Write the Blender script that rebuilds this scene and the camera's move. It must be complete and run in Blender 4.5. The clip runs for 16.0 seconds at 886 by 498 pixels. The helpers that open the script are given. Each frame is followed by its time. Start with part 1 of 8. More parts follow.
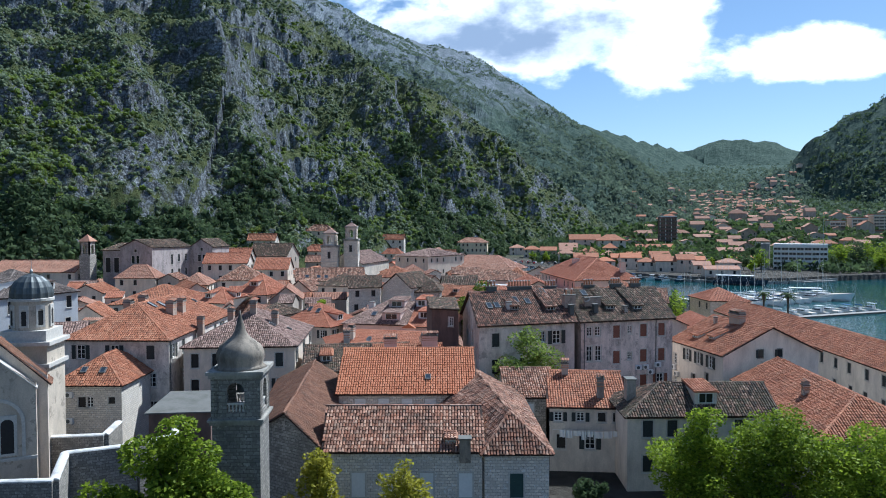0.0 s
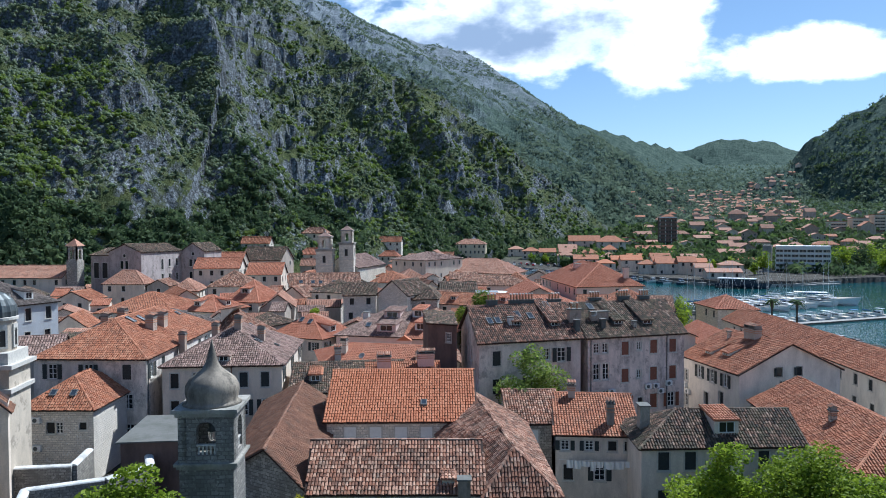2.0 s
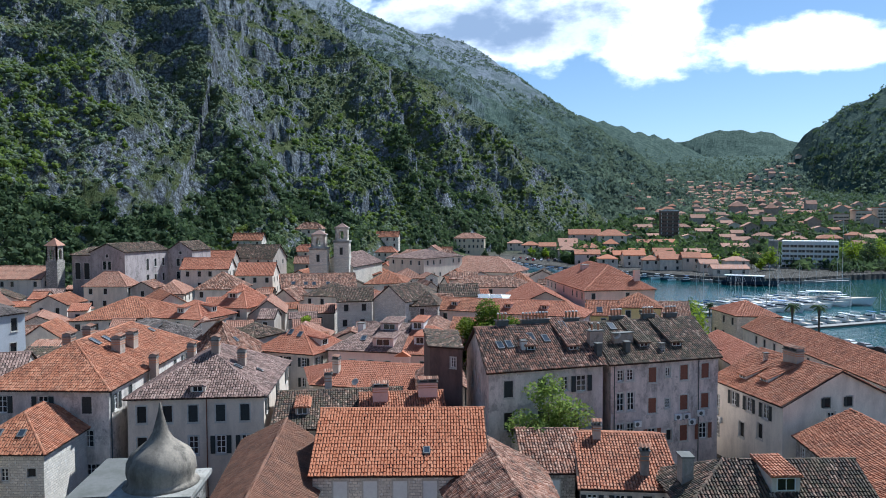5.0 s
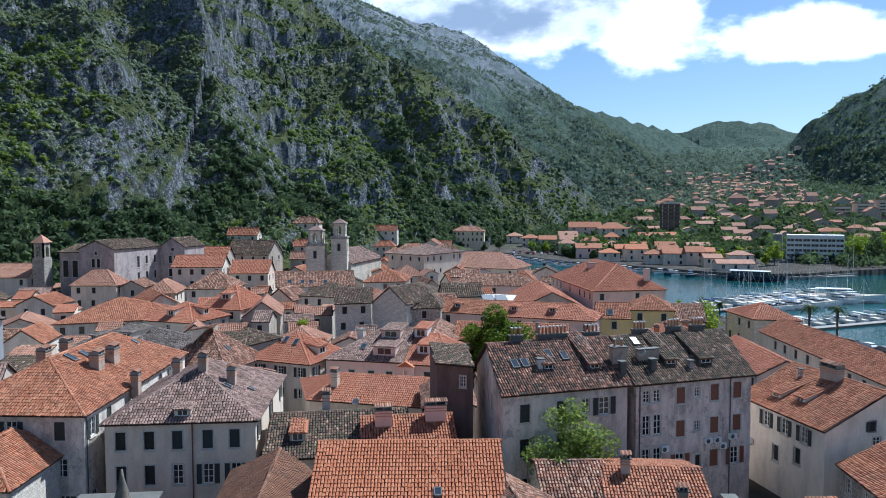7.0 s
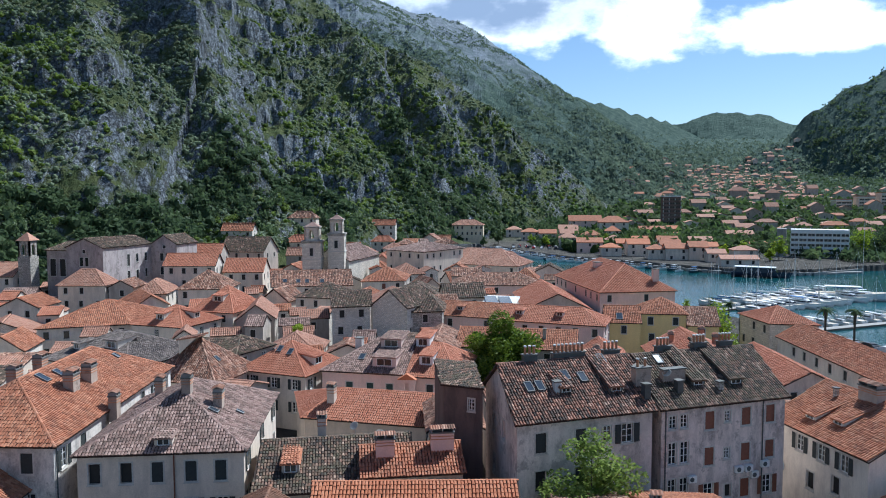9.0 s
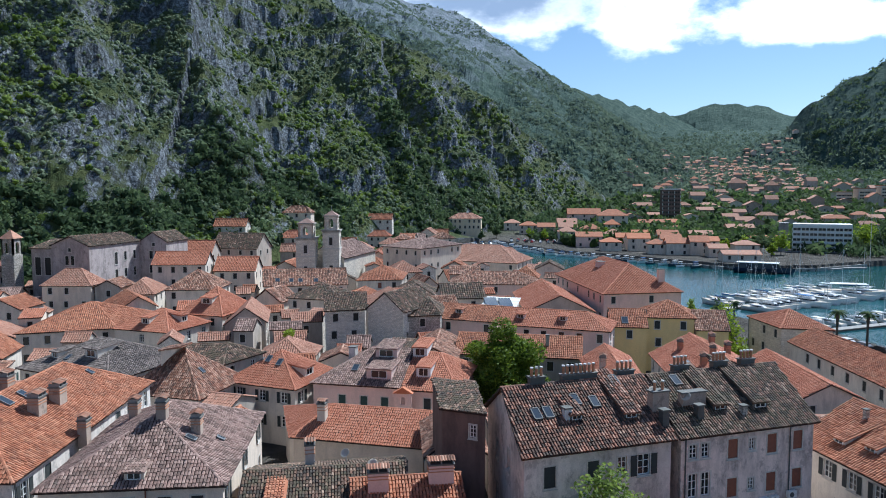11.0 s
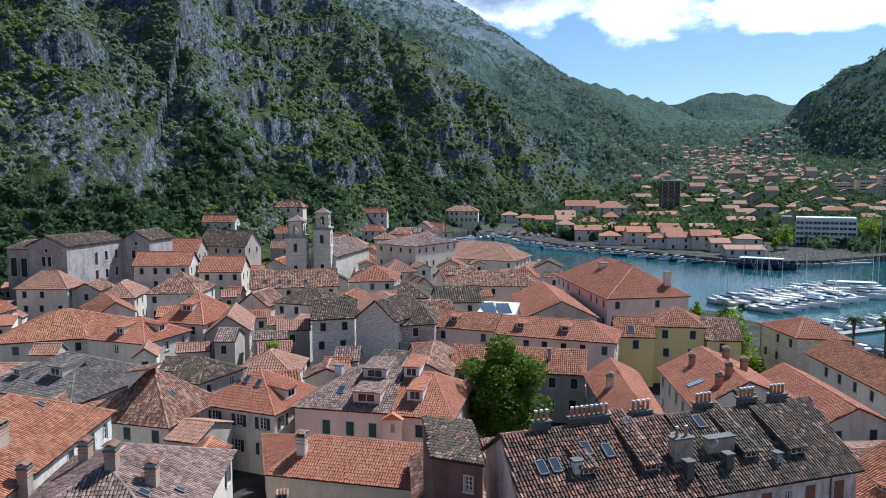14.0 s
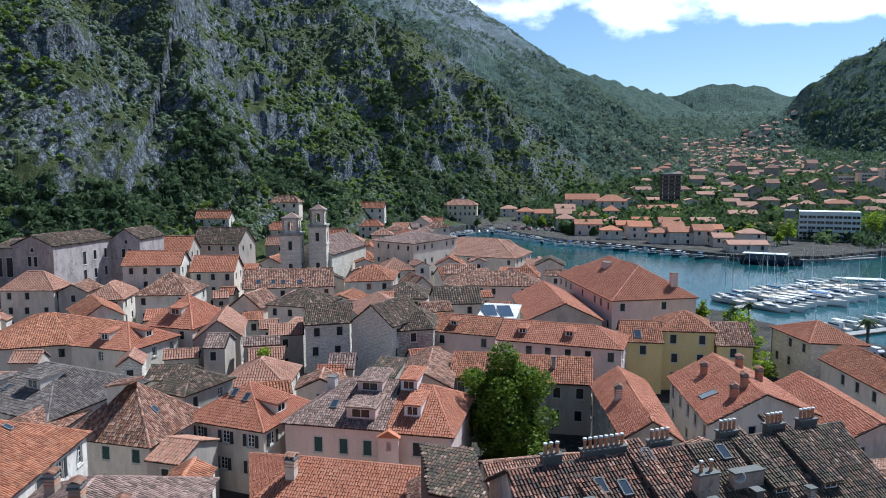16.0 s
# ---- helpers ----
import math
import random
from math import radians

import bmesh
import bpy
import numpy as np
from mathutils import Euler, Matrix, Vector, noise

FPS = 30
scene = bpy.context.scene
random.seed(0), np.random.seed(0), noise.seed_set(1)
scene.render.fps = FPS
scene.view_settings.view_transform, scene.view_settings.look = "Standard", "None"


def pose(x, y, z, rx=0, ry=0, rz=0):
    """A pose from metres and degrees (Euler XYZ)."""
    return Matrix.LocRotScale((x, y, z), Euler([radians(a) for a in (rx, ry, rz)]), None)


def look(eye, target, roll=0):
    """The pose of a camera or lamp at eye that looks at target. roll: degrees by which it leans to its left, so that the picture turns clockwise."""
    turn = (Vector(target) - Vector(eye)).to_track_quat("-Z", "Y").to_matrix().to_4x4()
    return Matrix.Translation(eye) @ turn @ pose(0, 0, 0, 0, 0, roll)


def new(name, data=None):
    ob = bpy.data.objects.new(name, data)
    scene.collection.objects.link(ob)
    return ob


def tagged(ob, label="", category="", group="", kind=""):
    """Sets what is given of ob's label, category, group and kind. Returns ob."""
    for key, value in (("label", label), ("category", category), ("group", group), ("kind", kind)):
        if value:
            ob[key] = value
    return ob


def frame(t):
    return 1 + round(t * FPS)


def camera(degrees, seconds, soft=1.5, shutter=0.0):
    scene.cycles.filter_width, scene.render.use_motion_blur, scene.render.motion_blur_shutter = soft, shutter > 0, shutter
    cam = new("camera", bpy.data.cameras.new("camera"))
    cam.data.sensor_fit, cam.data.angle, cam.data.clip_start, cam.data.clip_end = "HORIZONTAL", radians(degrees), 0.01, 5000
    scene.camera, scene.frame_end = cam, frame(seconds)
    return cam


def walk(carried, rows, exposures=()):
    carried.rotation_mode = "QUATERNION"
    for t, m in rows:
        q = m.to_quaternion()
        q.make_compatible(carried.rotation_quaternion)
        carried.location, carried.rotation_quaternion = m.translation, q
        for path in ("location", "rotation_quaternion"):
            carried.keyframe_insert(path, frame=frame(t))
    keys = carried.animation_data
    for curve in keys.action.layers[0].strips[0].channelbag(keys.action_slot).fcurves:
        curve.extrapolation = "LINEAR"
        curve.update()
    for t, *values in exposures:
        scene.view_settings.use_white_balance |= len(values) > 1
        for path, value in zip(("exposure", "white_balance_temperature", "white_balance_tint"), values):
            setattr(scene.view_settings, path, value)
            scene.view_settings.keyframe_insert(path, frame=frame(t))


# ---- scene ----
cam = camera(63.0, 16.0, soft=1.0)
PATH = [
    (0, look((6.24, -89.47, 28.31), (0.28, -39.85, 26.76), -0.21)),
    (0.5, look((6.04, -88.09, 28.59), (0.14, -38.46, 27.02), -0.23)),
    (1, look((5.91, -86.63, 28.90), (0.03, -37.00, 27.34), -0.24)),
    (1.5, look((5.79, -85.10, 29.23), (-0.06, -35.47, 27.67), -0.25)),
    (2, look((5.64, -83.51, 29.57), (-0.19, -33.87, 28.00), -0.25)),
    (2.5, look((5.45, -81.85, 29.93), (-0.35, -32.22, 28.31), -0.26)),
    (3, look((5.21, -80.15, 30.29), (-0.55, -30.51, 28.60), -0.26)),
    (3.5, look((4.90, -78.41, 30.66), (-0.83, -28.77, 28.88), -0.25)),
    (4.2, look((4.37, -75.94, 31.19), (-1.32, -26.30, 29.23), -0.25)),
    (6.3, look((2.36, -68.51, 32.79), (-3.12, -18.88, 30.13), -0.22)),
    (7, look((1.67, -66.12, 33.31), (-3.75, -16.49, 30.44), -0.20)),
    (7.5, look((1.21, -64.44, 33.68), (-4.17, -14.82, 30.67), -0.19)),
    (8, look((0.79, -62.81, 34.04), (-4.55, -13.19, 30.87), -0.18)),
    (8.5, look((0.42, -61.21, 34.40), (-4.87, -11.60, 31.08), -0.17)),
    (9, look((0.10, -59.65, 34.76), (-5.14, -10.04, 31.29), -0.17)),
    (11.3, look((-0.73, -52.87, 36.38), (-5.75, -3.30, 32.22), -0.14)),
    (12, look((-0.82, -50.89, 36.87), (-5.80, -1.33, 32.54), -0.14)),
    (12.5, look((-0.87, -49.50, 37.22), (-5.81, 0.06, 32.76), -0.14)),
    (13, look((-0.93, -48.10, 37.56), (-5.82, 1.45, 32.98), -0.15)),
    (13.5, look((-0.99, -46.71, 37.90), (-5.84, 2.83, 33.18), -0.15)),
    (14, look((-1.07, -45.33, 38.22), (-5.90, 4.20, 33.38), -0.16)),
    (14.5, look((-1.18, -43.96, 38.53), (-5.98, 5.56, 33.54), -0.18)),
    (15, look((-1.32, -42.59, 38.82), (-6.09, 6.91, 33.70), -0.20)),
    (15.5, look((-1.48, -41.26, 39.08), (-6.22, 8.23, 33.82), -0.22)),
    (16, look((-1.65, -39.97, 39.30), (-6.37, 9.51, 33.91), -0.24)),
]
walk(cam, PATH, [(0, 0.43, 5420, 6), (16, 0.40, 5420, 6)])

# ---- sky, sun ----
SUN_AZ, SUN_EL = 38.0, 52.0      # degrees to the right of +y, degrees above the horizon
world = bpy.data.worlds.new("sky")
scene.world = world
world.use_nodes = True
wn, wl = world.node_tree.nodes, world.node_tree.links
wn.clear()
w_out = wn.new("ShaderNodeOutputWorld")
w_bg = wn.new("ShaderNodeBackground")
w_sky = wn.new("ShaderNodeTexSky")
w_sky.sky_type = "NISHITA"
w_sky.sun_disc = False
w_sky.sun_elevation = radians(SUN_EL)
w_sky.sun_rotation = radians(SUN_AZ)
w_sky.dust_density = 0.2
w_sky.ozone_density = 1.9
w_bg.inputs["Strength"].default_value = 0.080
w_co = wn.new("ShaderNodeTexCoord")
w_sep = wn.new("ShaderNodeSeparateXYZ")
wl.new(w_co.outputs["Generated"], w_sep.inputs[0])


def wmath(op, a, b=None, clamp=False):
    n = wn.new("ShaderNodeMath")
    n.operation, n.use_clamp = op, clamp
    for i, v in enumerate((a, b)):
        if v is None:
            continue
        if isinstance(v, (int, float)):
            n.inputs[i].default_value = v
        else:
            wl.new(v, n.inputs[i])
    return n.outputs[0]


def wramp(v, a, b):
    n = wn.new("ShaderNodeMapRange")
    n.interpolation_type = "SMOOTHSTEP"
    n.inputs[1].default_value, n.inputs[2].default_value = a, b
    wl.new(v, n.inputs[0])
    return n.outputs[0]


# clouds lie on a level sheet overhead: the direction divided by its height
w_up = wmath("MAXIMUM", w_sep.outputs[2], 0.02)
w_px = wmath("DIVIDE", w_sep.outputs[0], w_up)
w_py = wmath("DIVIDE", w_sep.outputs[1], w_up)
w_cmb = wn.new("ShaderNodeCombineXYZ")
wl.new(w_px, w_cmb.inputs[0])
wl.new(w_py, w_cmb.inputs[1])


def wnoise(scale, detail, z):
    m = wn.new("ShaderNodeMapping")
    m.inputs["Location"].default_value = (z * 1.7, z, z * 0.3)
    wl.new(w_cmb.outputs[0], m.inputs[0])
    n = wn.new("ShaderNodeTexNoise")
    n.inputs["Scale"].default_value, n.inputs["Detail"].default_value = scale, detail
    n.inputs["Roughness"].default_value = 0.55
    wl.new(m.outputs[0], n.inputs[0])
    return n.outputs[0]


w_big = wnoise(0.55, 6.0, 3.1)
w_grey = wnoise(0.8, 5.0, 7.7)
# a bank of cloud stands ahead over the mountains; below it the sky is clear
w_near = wmath("MULTIPLY", wmath("SUBTRACT", 1.0, wramp(w_py, 2.3, 3.1)), wramp(w_py, 0.9, 2.0))
w_over = wmath("MULTIPLY", wramp(w_big, 0.40, 0.54), w_near)
# the bank itself: heaped masses about these bearings, ragged by noise
w_fwd = wmath("MAXIMUM", w_sep.outputs[1], 0.05)
w_u = wmath("DIVIDE", w_sep.outputs[0], w_fwd)
w_v = wmath("DIVIDE", w_sep.outputs[2], w_fwd)
w_uv = wn.new("ShaderNodeCombineXYZ")
wl.new(w_u, w_uv.inputs[0])
wl.new(wmath("MULTIPLY", w_v, 1.7), w_uv.inputs[1])
w_rag = wn.new("ShaderNodeTexNoise")
w_rag.inputs["Scale"].default_value, w_rag.inputs["Detail"].default_value, w_rag.inputs["Roughness"].default_value = 9.0, 9.0, 0.58
wl.new(w_uv.outputs[0], w_rag.inputs[0])


def heap(cx, cy, rx, ry):
    a = wmath("DIVIDE", wmath("SUBTRACT", w_u, cx), rx)
    b = wmath("DIVIDE", wmath("SUBTRACT", w_v, cy), ry)
    return wmath("SUBTRACT", 1.0, wmath("ADD", wmath("MULTIPLY", a, a), wmath("MULTIPLY", b, b)))


def heaps(items, push):
    out = heap(*items[0])
    for it in items[1:]:
        out = wmath("MAXIMUM", out, heap(*it))
    out = wmath("MAXIMUM", out, -1.2)
    return wmath("ADD", out, wmath("MULTIPLY", wmath("SUBTRACT", w_rag.outputs[0], 0.5), push))


w_bank = wramp(heaps([(-0.03, 0.27, 0.22, 0.07), (0.165, 0.265, 0.08, 0.085), (0.36, 0.222, 0.19, 0.036), (0.0, 0.36, 0.32, 0.07)], 3.4), -0.25, 0.55)
w_bank = wmath("MULTIPLY", w_bank, wramp(w_sep.outputs[1], 0.3, 0.5))
w_cover = wmath("MAXIMUM", w_over, w_bank)
w_shade = wn.new("ShaderNodeMix")
w_shade.data_type = "RGBA"
w_shade.inputs[6].default_value = (15.5, 15.7, 16.2, 1)
w_shade.inputs[7].default_value = (3.7, 4.6, 6.2, 1)
w_belly = wramp(heaps([(-0.04, 0.262, 0.19, 0.048)], 4.2), -0.5, 1.1)
wl.new(wmath("MAXIMUM", w_belly, wmath("MULTIPLY", wramp(w_grey, 0.46, 0.60), wramp(w_up, 0.36, 0.5))), w_shade.inputs[0])
w_mix = wn.new("ShaderNodeMix")
w_mix.data_type = "RGBA"
wl.new(w_cover, w_mix.inputs[0])
wl.new(w_sky.outputs[0], w_mix.inputs[6])
wl.new(w_shade.outputs[2], w_mix.inputs[7])
wl.new(w_mix.outputs[2], w_bg.inputs[0])
wl.new(w_bg.outputs[0], w_out.inputs[0])

sun = new("sun", bpy.data.lights.new("sun", "SUN"))
sun.data.energy, sun.data.angle, sun.data.color = 5.0, radians(0.6), (1.0, 0.95, 0.87)
s_dir = Vector((math.sin(radians(SUN_AZ)) * math.cos(radians(SUN_EL)), math.cos(radians(SUN_AZ)) * math.cos(radians(SUN_EL)), math.sin(radians(SUN_EL))))
sun.matrix_basis = look(s_dir * 300, (0, 0, 0))


# ---- materials ----
def node_mat(name, rough=0.85, metal=0.0):
    m = bpy.data.materials.new(name)
    m.use_nodes = True
    nt = m.node_tree
    b = nt.nodes["Principled BSDF"]
    b.inputs["Roughness"].default_value, b.inputs["Metallic"].default_value = rough, metal
    return m, nt, b


def nnew(nt, kind, **values):
    n = nt.nodes.new("ShaderNode" + kind)
    for k, v in values.items():
        n.inputs[k].default_value = v
    return n


def noise_of(nt, co, scale, detail=5.0, rough=0.6, stretch=(1, 1, 1)):
    mp = nnew(nt, "Mapping", Scale=stretch)
    nt.links.new(co, mp.inputs[0])
    n = nnew(nt, "TexNoise", Scale=scale, Detail=detail, Roughness=rough)
    nt.links.new(mp.outputs[0], n.inputs[0])
    return n.outputs[0]


def ramp_of(nt, v, a, b):
    n = nt.nodes.new("ShaderNodeMapRange")
    n.inputs[1].default_value, n.inputs[2].default_value = a, b
    nt.links.new(v, n.inputs[0])
    return n.outputs[0]


def mix_of(nt, f, a, b, blend="MIX"):
    n = nt.nodes.new("ShaderNodeMix")
    n.data_type, n.blend_type = "RGBA", blend
    for i, v in ((0, f), (6, a), (7, b)):
        if isinstance(v, (tuple, float, int)):
            n.inputs[i].default_value = (*v, 1) if isinstance(v, tuple) else v
        else:
            nt.links.new(v, n.inputs[i])
    return n.outputs[2]


def bump_of(nt, b, v, strength, dist):
    n = nnew(nt, "Bump", Strength=strength, Distance=dist)
    nt.links.new(v, n.inputs["Height"])
    nt.links.new(n.outputs[0], b.inputs["Normal"])
    return n


def co_of(nt, which="Object"):
    return nt.nodes.new("ShaderNodeTexCoord").outputs[which]


def pos_of(nt):
    return nt.nodes.new("ShaderNodeNewGeometry").outputs["Position"]


def plaster(name, col, stain=(0.17, 0.15, 0.13), amount=0.5, rough=0.9, peel=0.0):
    m, nt, b = node_mat(name, rough)
    p = pos_of(nt)
    a = ramp_of(nt, noise_of(nt, p, 0.5, 6, 0.65, (1, 1, 0.45)), 0.45, 0.72)
    streak = ramp_of(nt, noise_of(nt, p, 0.9, 5, 0.7, (1, 1, 0.14)), 0.48, 0.72)
    fine = noise_of(nt, p, 9, 4)
    c = mix_of(nt, ramp_of(nt, fine, 0.3, 0.7), col, tuple(v * 0.82 for v in col))
    n1 = nnew(nt, "Math")
    n1.operation = "MULTIPLY"
    nt.links.new(a, n1.inputs[0])
    n1.inputs[1].default_value = amount
    c = mix_of(nt, n1.outputs[0], c, stain)
    n2 = nnew(nt, "Math")
    n2.operation = "MULTIPLY"
    nt.links.new(streak, n2.inputs[0])
    n2.inputs[1].default_value = amount * 0.6
    c = mix_of(nt, n2.outputs[0], c, stain)
    if peel:
        # flaked patches showing the brown ground coat, and black damp
        c = mix_of(nt, ramp_of(nt, noise_of(nt, p, 0.7, 9, 0.72), 0.55, 0.60), c, tuple(v * 0.55 for v in col))
        damp = nnew(nt, "Math")
        damp.operation = "MULTIPLY"
        nt.links.new(ramp_of(nt, noise_of(nt, p, 0.55, 9, 0.8, (1, 1, 0.5)), 0.50, 0.66), damp.inputs[0])
        damp.inputs[1].default_value = peel
        c = mix_of(nt, damp.outputs[0], c, stain)
    nt.links.new(c, b.inputs["Base Color"])
    bump_of(nt, b, noise_of(nt, p, 14, 4), 0.4, 0.03)
    return m


def masonry(name, col, joint, bw=0.55, bh=0.27, stain=0.4, dim=0.45):
    m, nt, b = node_mat(name, 0.92)
    uv = co_of(nt, "UV")
    br = nnew(nt, "TexBrick", Color1=(*col, 1), Color2=(*[v * dim for v in col], 1), Mortar=(*joint, 1), Scale=1.0)
    br.inputs["Mortar Size"].default_value = 0.024
    br.inputs["Brick Width"].default_value, br.inputs["Row Height"].default_value = bw, bh
    # courses that wander, and blocks of uneven width
    wob = nnew(nt, "TexNoise", Scale=1.7, Detail=4.0, Roughness=0.6)
    nt.links.new(uv, wob.inputs[0])
    off = nt.nodes.new("ShaderNodeVectorMath")
    off.operation = "MULTIPLY_ADD"
    nt.links.new(wob.outputs["Color"], off.inputs[0])
    off.inputs[1].default_value = (bw * 0.9, bh * 0.55, 0)
    nt.links.new(uv, off.inputs[2])
    nt.links.new(off.outputs[0], br.inputs[0])
    p = pos_of(nt)
    c = mix_of(nt, ramp_of(nt, noise_of(nt, p, 2.2, 6, 0.7), 0.42, 0.72), br.outputs[0], tuple(v * (dim + 0.05) for v in col))
    c = mix_of(nt, ramp_of(nt, noise_of(nt, p, 5.5, 4, 0.6), 0.56, 0.7), c, tuple(min(0.8, v * 1.25) for v in col))
    n2 = nnew(nt, "Math")
    n2.operation = "MULTIPLY"
    nt.links.new(ramp_of(nt, noise_of(nt, p, 0.35, 5, 0.6, (1, 1, 0.4)), 0.45, 0.7), n2.inputs[0])
    n2.inputs[1].default_value = stain
    c = mix_of(nt, n2.outputs[0], c, (0.13, 0.125, 0.12))
    nt.links.new(c, b.inputs["Base Color"])
    bn = bump_of(nt, b, br.outputs["Fac"], 0.7, 0.03)
    bn.invert = True
    return m


def tile_mat(name, cols, moss=0.0, lichen=0.0, patch=0.5, each=False, green=(0.055, 0.05, 0.038)):
    """Fired clay: every tile its own shade, with moss and lichen in patches."""
    m, nt, b = node_mat(name, 0.88)
    geo = nt.nodes.new("ShaderNodeNewGeometry")
    rp = nt.nodes.new("ShaderNodeValToRGB")
    rp.color_ramp.interpolation = "LINEAR"
    el = rp.color_ramp.elements
    el[0].color, el[1].color = (*cols[0], 1), (*cols[-1], 1)
    for i, c in enumerate(cols[1:-1]):
        e = el.new((i + 1) / (len(cols) - 1))
        e.color = (*c, 1)
    p = geo.outputs["Position"]
    mixv = nt.nodes.new("ShaderNodeMath")
    mixv.operation = "MULTIPLY_ADD"
    nt.links.new(ramp_of(nt, noise_of(nt, p, 0.45, 5, 0.65), 0.32, 0.7), mixv.inputs[0])
    mixv.inputs[1].default_value = patch
    half = nt.nodes.new("ShaderNodeMath")
    half.operation = "MULTIPLY"
    nt.links.new(nt.nodes.new("ShaderNodeObjectInfo").outputs["Random"] if each else geo.outputs["Random Per Island"], half.inputs[0])
    half.inputs[1].default_value = 1 - patch
    nt.links.new(half.outputs[0], mixv.inputs[2])
    nt.links.new(mixv.outputs[0], rp.inputs[0])
    c = rp.outputs[0]
    if moss:
        f = nt.nodes.new("ShaderNodeMath")
        f.operation = "MULTIPLY"
        nt.links.new(ramp_of(nt, noise_of(nt, p, 0.8, 7, 0.7), 0.44, 0.64), f.inputs[0])
        f.inputs[1].default_value = moss
        c = mix_of(nt, f.outputs[0], c, green)
    if lichen:
        f = nt.nodes.new("ShaderNodeMath")
        f.operation = "MULTIPLY"
        nt.links.new(ramp_of(nt, noise_of(nt, p, 2.6, 6, 0.75), 0.52, 0.7), f.inputs[0])
        f.inputs[1].default_value = lichen
        c = mix_of(nt, f.outputs[0], c, (0.42, 0.37, 0.30))
    nt.links.new(c, b.inputs["Base Color"])
    bump_of(nt, b, noise_of(nt, p, 22, 4), 0.3, 0.02)
    return m


def plain(name, col, rough=0.6, metal=0.0, vary=0.25, scale=4.0):
    m, nt, b = node_mat(name, rough, metal)
    p = pos_of(nt)
    c = mix_of(nt, ramp_of(nt, noise_of(nt, p, scale, 5), 0.35, 0.7), col, tuple(v * (1 - vary) for v in col))
    nt.links.new(c, b.inputs["Base Color"])
    return m


P_CREAM = plaster("plaster_cream", (0.79, 0.67, 0.55), amount=0.34)
P_WHITE = plaster("plaster_white", (0.77, 0.685, 0.585), amount=0.42)
P_PINK = plaster("plaster_pink", (0.80, 0.60, 0.53), amount=0.22)
P_GREY = plaster("plaster_grey", (0.54, 0.465, 0.395), amount=0.5)
P_WORN = plaster("plaster_worn", (0.80, 0.68, 0.62), (0.13, 0.12, 0.12), 0.7, peel=0.85)
P_OLD = plaster("plaster_old_white", (0.80, 0.73, 0.665), (0.16, 0.15, 0.14), 0.5, peel=0.65)
P_MAUVE = plaster("plaster_mauve_grey", (0.50, 0.43, 0.415), (0.12, 0.11, 0.11), 0.6, peel=0.55)
P_BLUE = plaster("plaster_blue_grey", (0.52, 0.54, 0.57), amount=0.25)
P_TAN = plaster("plaster_tan", (0.47, 0.37, 0.30), (0.16, 0.13, 0.11), 0.55, peel=0.3)
P_TOWER = plaster("plaster_tower", (0.62, 0.535, 0.43), (0.20, 0.17, 0.14), 0.45, peel=0.25)
P_LIME = plaster("plaster_lime_white", (0.86, 0.785, 0.68), (0.2, 0.18, 0.16), 0.38)
P_SAND = plaster("plaster_sand", (0.80, 0.66, 0.47), amount=0.25)
P_YELLOW = plaster("plaster_yellow", (0.85, 0.65, 0.29), amount=0.14)
P_BROWN = plaster("plaster_brown", (0.20, 0.13, 0.11), (0.05, 0.04, 0.04), 0.8)
S_PALE = masonry("stone_pale", (0.88, 0.80, 0.69), (0.34, 0.31, 0.27), 0.42, 0.24, 0.22, 0.66)
S_GREY = masonry("stone_grey", (0.59, 0.54, 0.475), (0.13, 0.12, 0.11), 0.48, 0.27, stain=0.4)
S_DARK = masonry("stone_dark", (0.40, 0.375, 0.335), (0.10, 0.095, 0.085), 0.48, 0.27, stain=0.7)
S_BIG = masonry("stone_ashlar", (0.78, 0.70, 0.59), (0.40, 0.36, 0.32), 0.9, 0.4, 0.22, 0.7)
T_NEW = tile_mat("tiles_new_orange", [(0.35, 0.112, 0.048), (0.46, 0.165, 0.076), (0.55, 0.24, 0.13)], lichen=0.1)
T_NEW1 = tile_mat("tiles_new_orange_single", [(0.35, 0.112, 0.048), (0.46, 0.165, 0.076), (0.55, 0.24, 0.13)], lichen=0.1, each=True)
T_OLD1 = tile_mat("tiles_old_mixed_single", [(0.09, 0.045, 0.032), (0.32, 0.135, 0.078), (0.60, 0.38, 0.27)], moss=0.55, lichen=0.45, patch=0.2, each=True)
T_CLAY = tile_mat("tiles_clay", [(0.34, 0.108, 0.053), (0.44, 0.162, 0.088), (0.52, 0.232, 0.142)], moss=0.15, lichen=0.2, patch=0.45)
T_ORANGE = tile_mat("tiles_orange", [(0.22, 0.072, 0.034), (0.40, 0.146, 0.071), (0.52, 0.245, 0.14)], moss=0.35, lichen=0.2, patch=0.3)
T_OLD = tile_mat("tiles_old_mixed", [(0.09, 0.045, 0.032), (0.32, 0.135, 0.078), (0.60, 0.38, 0.27)], moss=0.55, lichen=0.45, patch=0.2)
T_DARK = tile_mat("tiles_dark_mossy", [(0.018, 0.016, 0.013), (0.045, 0.032, 0.024), (0.10, 0.062, 0.043), (0.19, 0.10, 0.066), (0.52, 0.38, 0.28)], moss=0.8, lichen=0.22, patch=0.25, green=(0.085, 0.075, 0.04))
T_MIXED = tile_mat("tiles_red_black_mixed", [(0.022, 0.018, 0.015), (0.07, 0.042, 0.031), (0.17, 0.082, 0.053), (0.32, 0.14, 0.088), (0.60, 0.42, 0.31)], moss=0.55, lichen=0.22, patch=0.3)
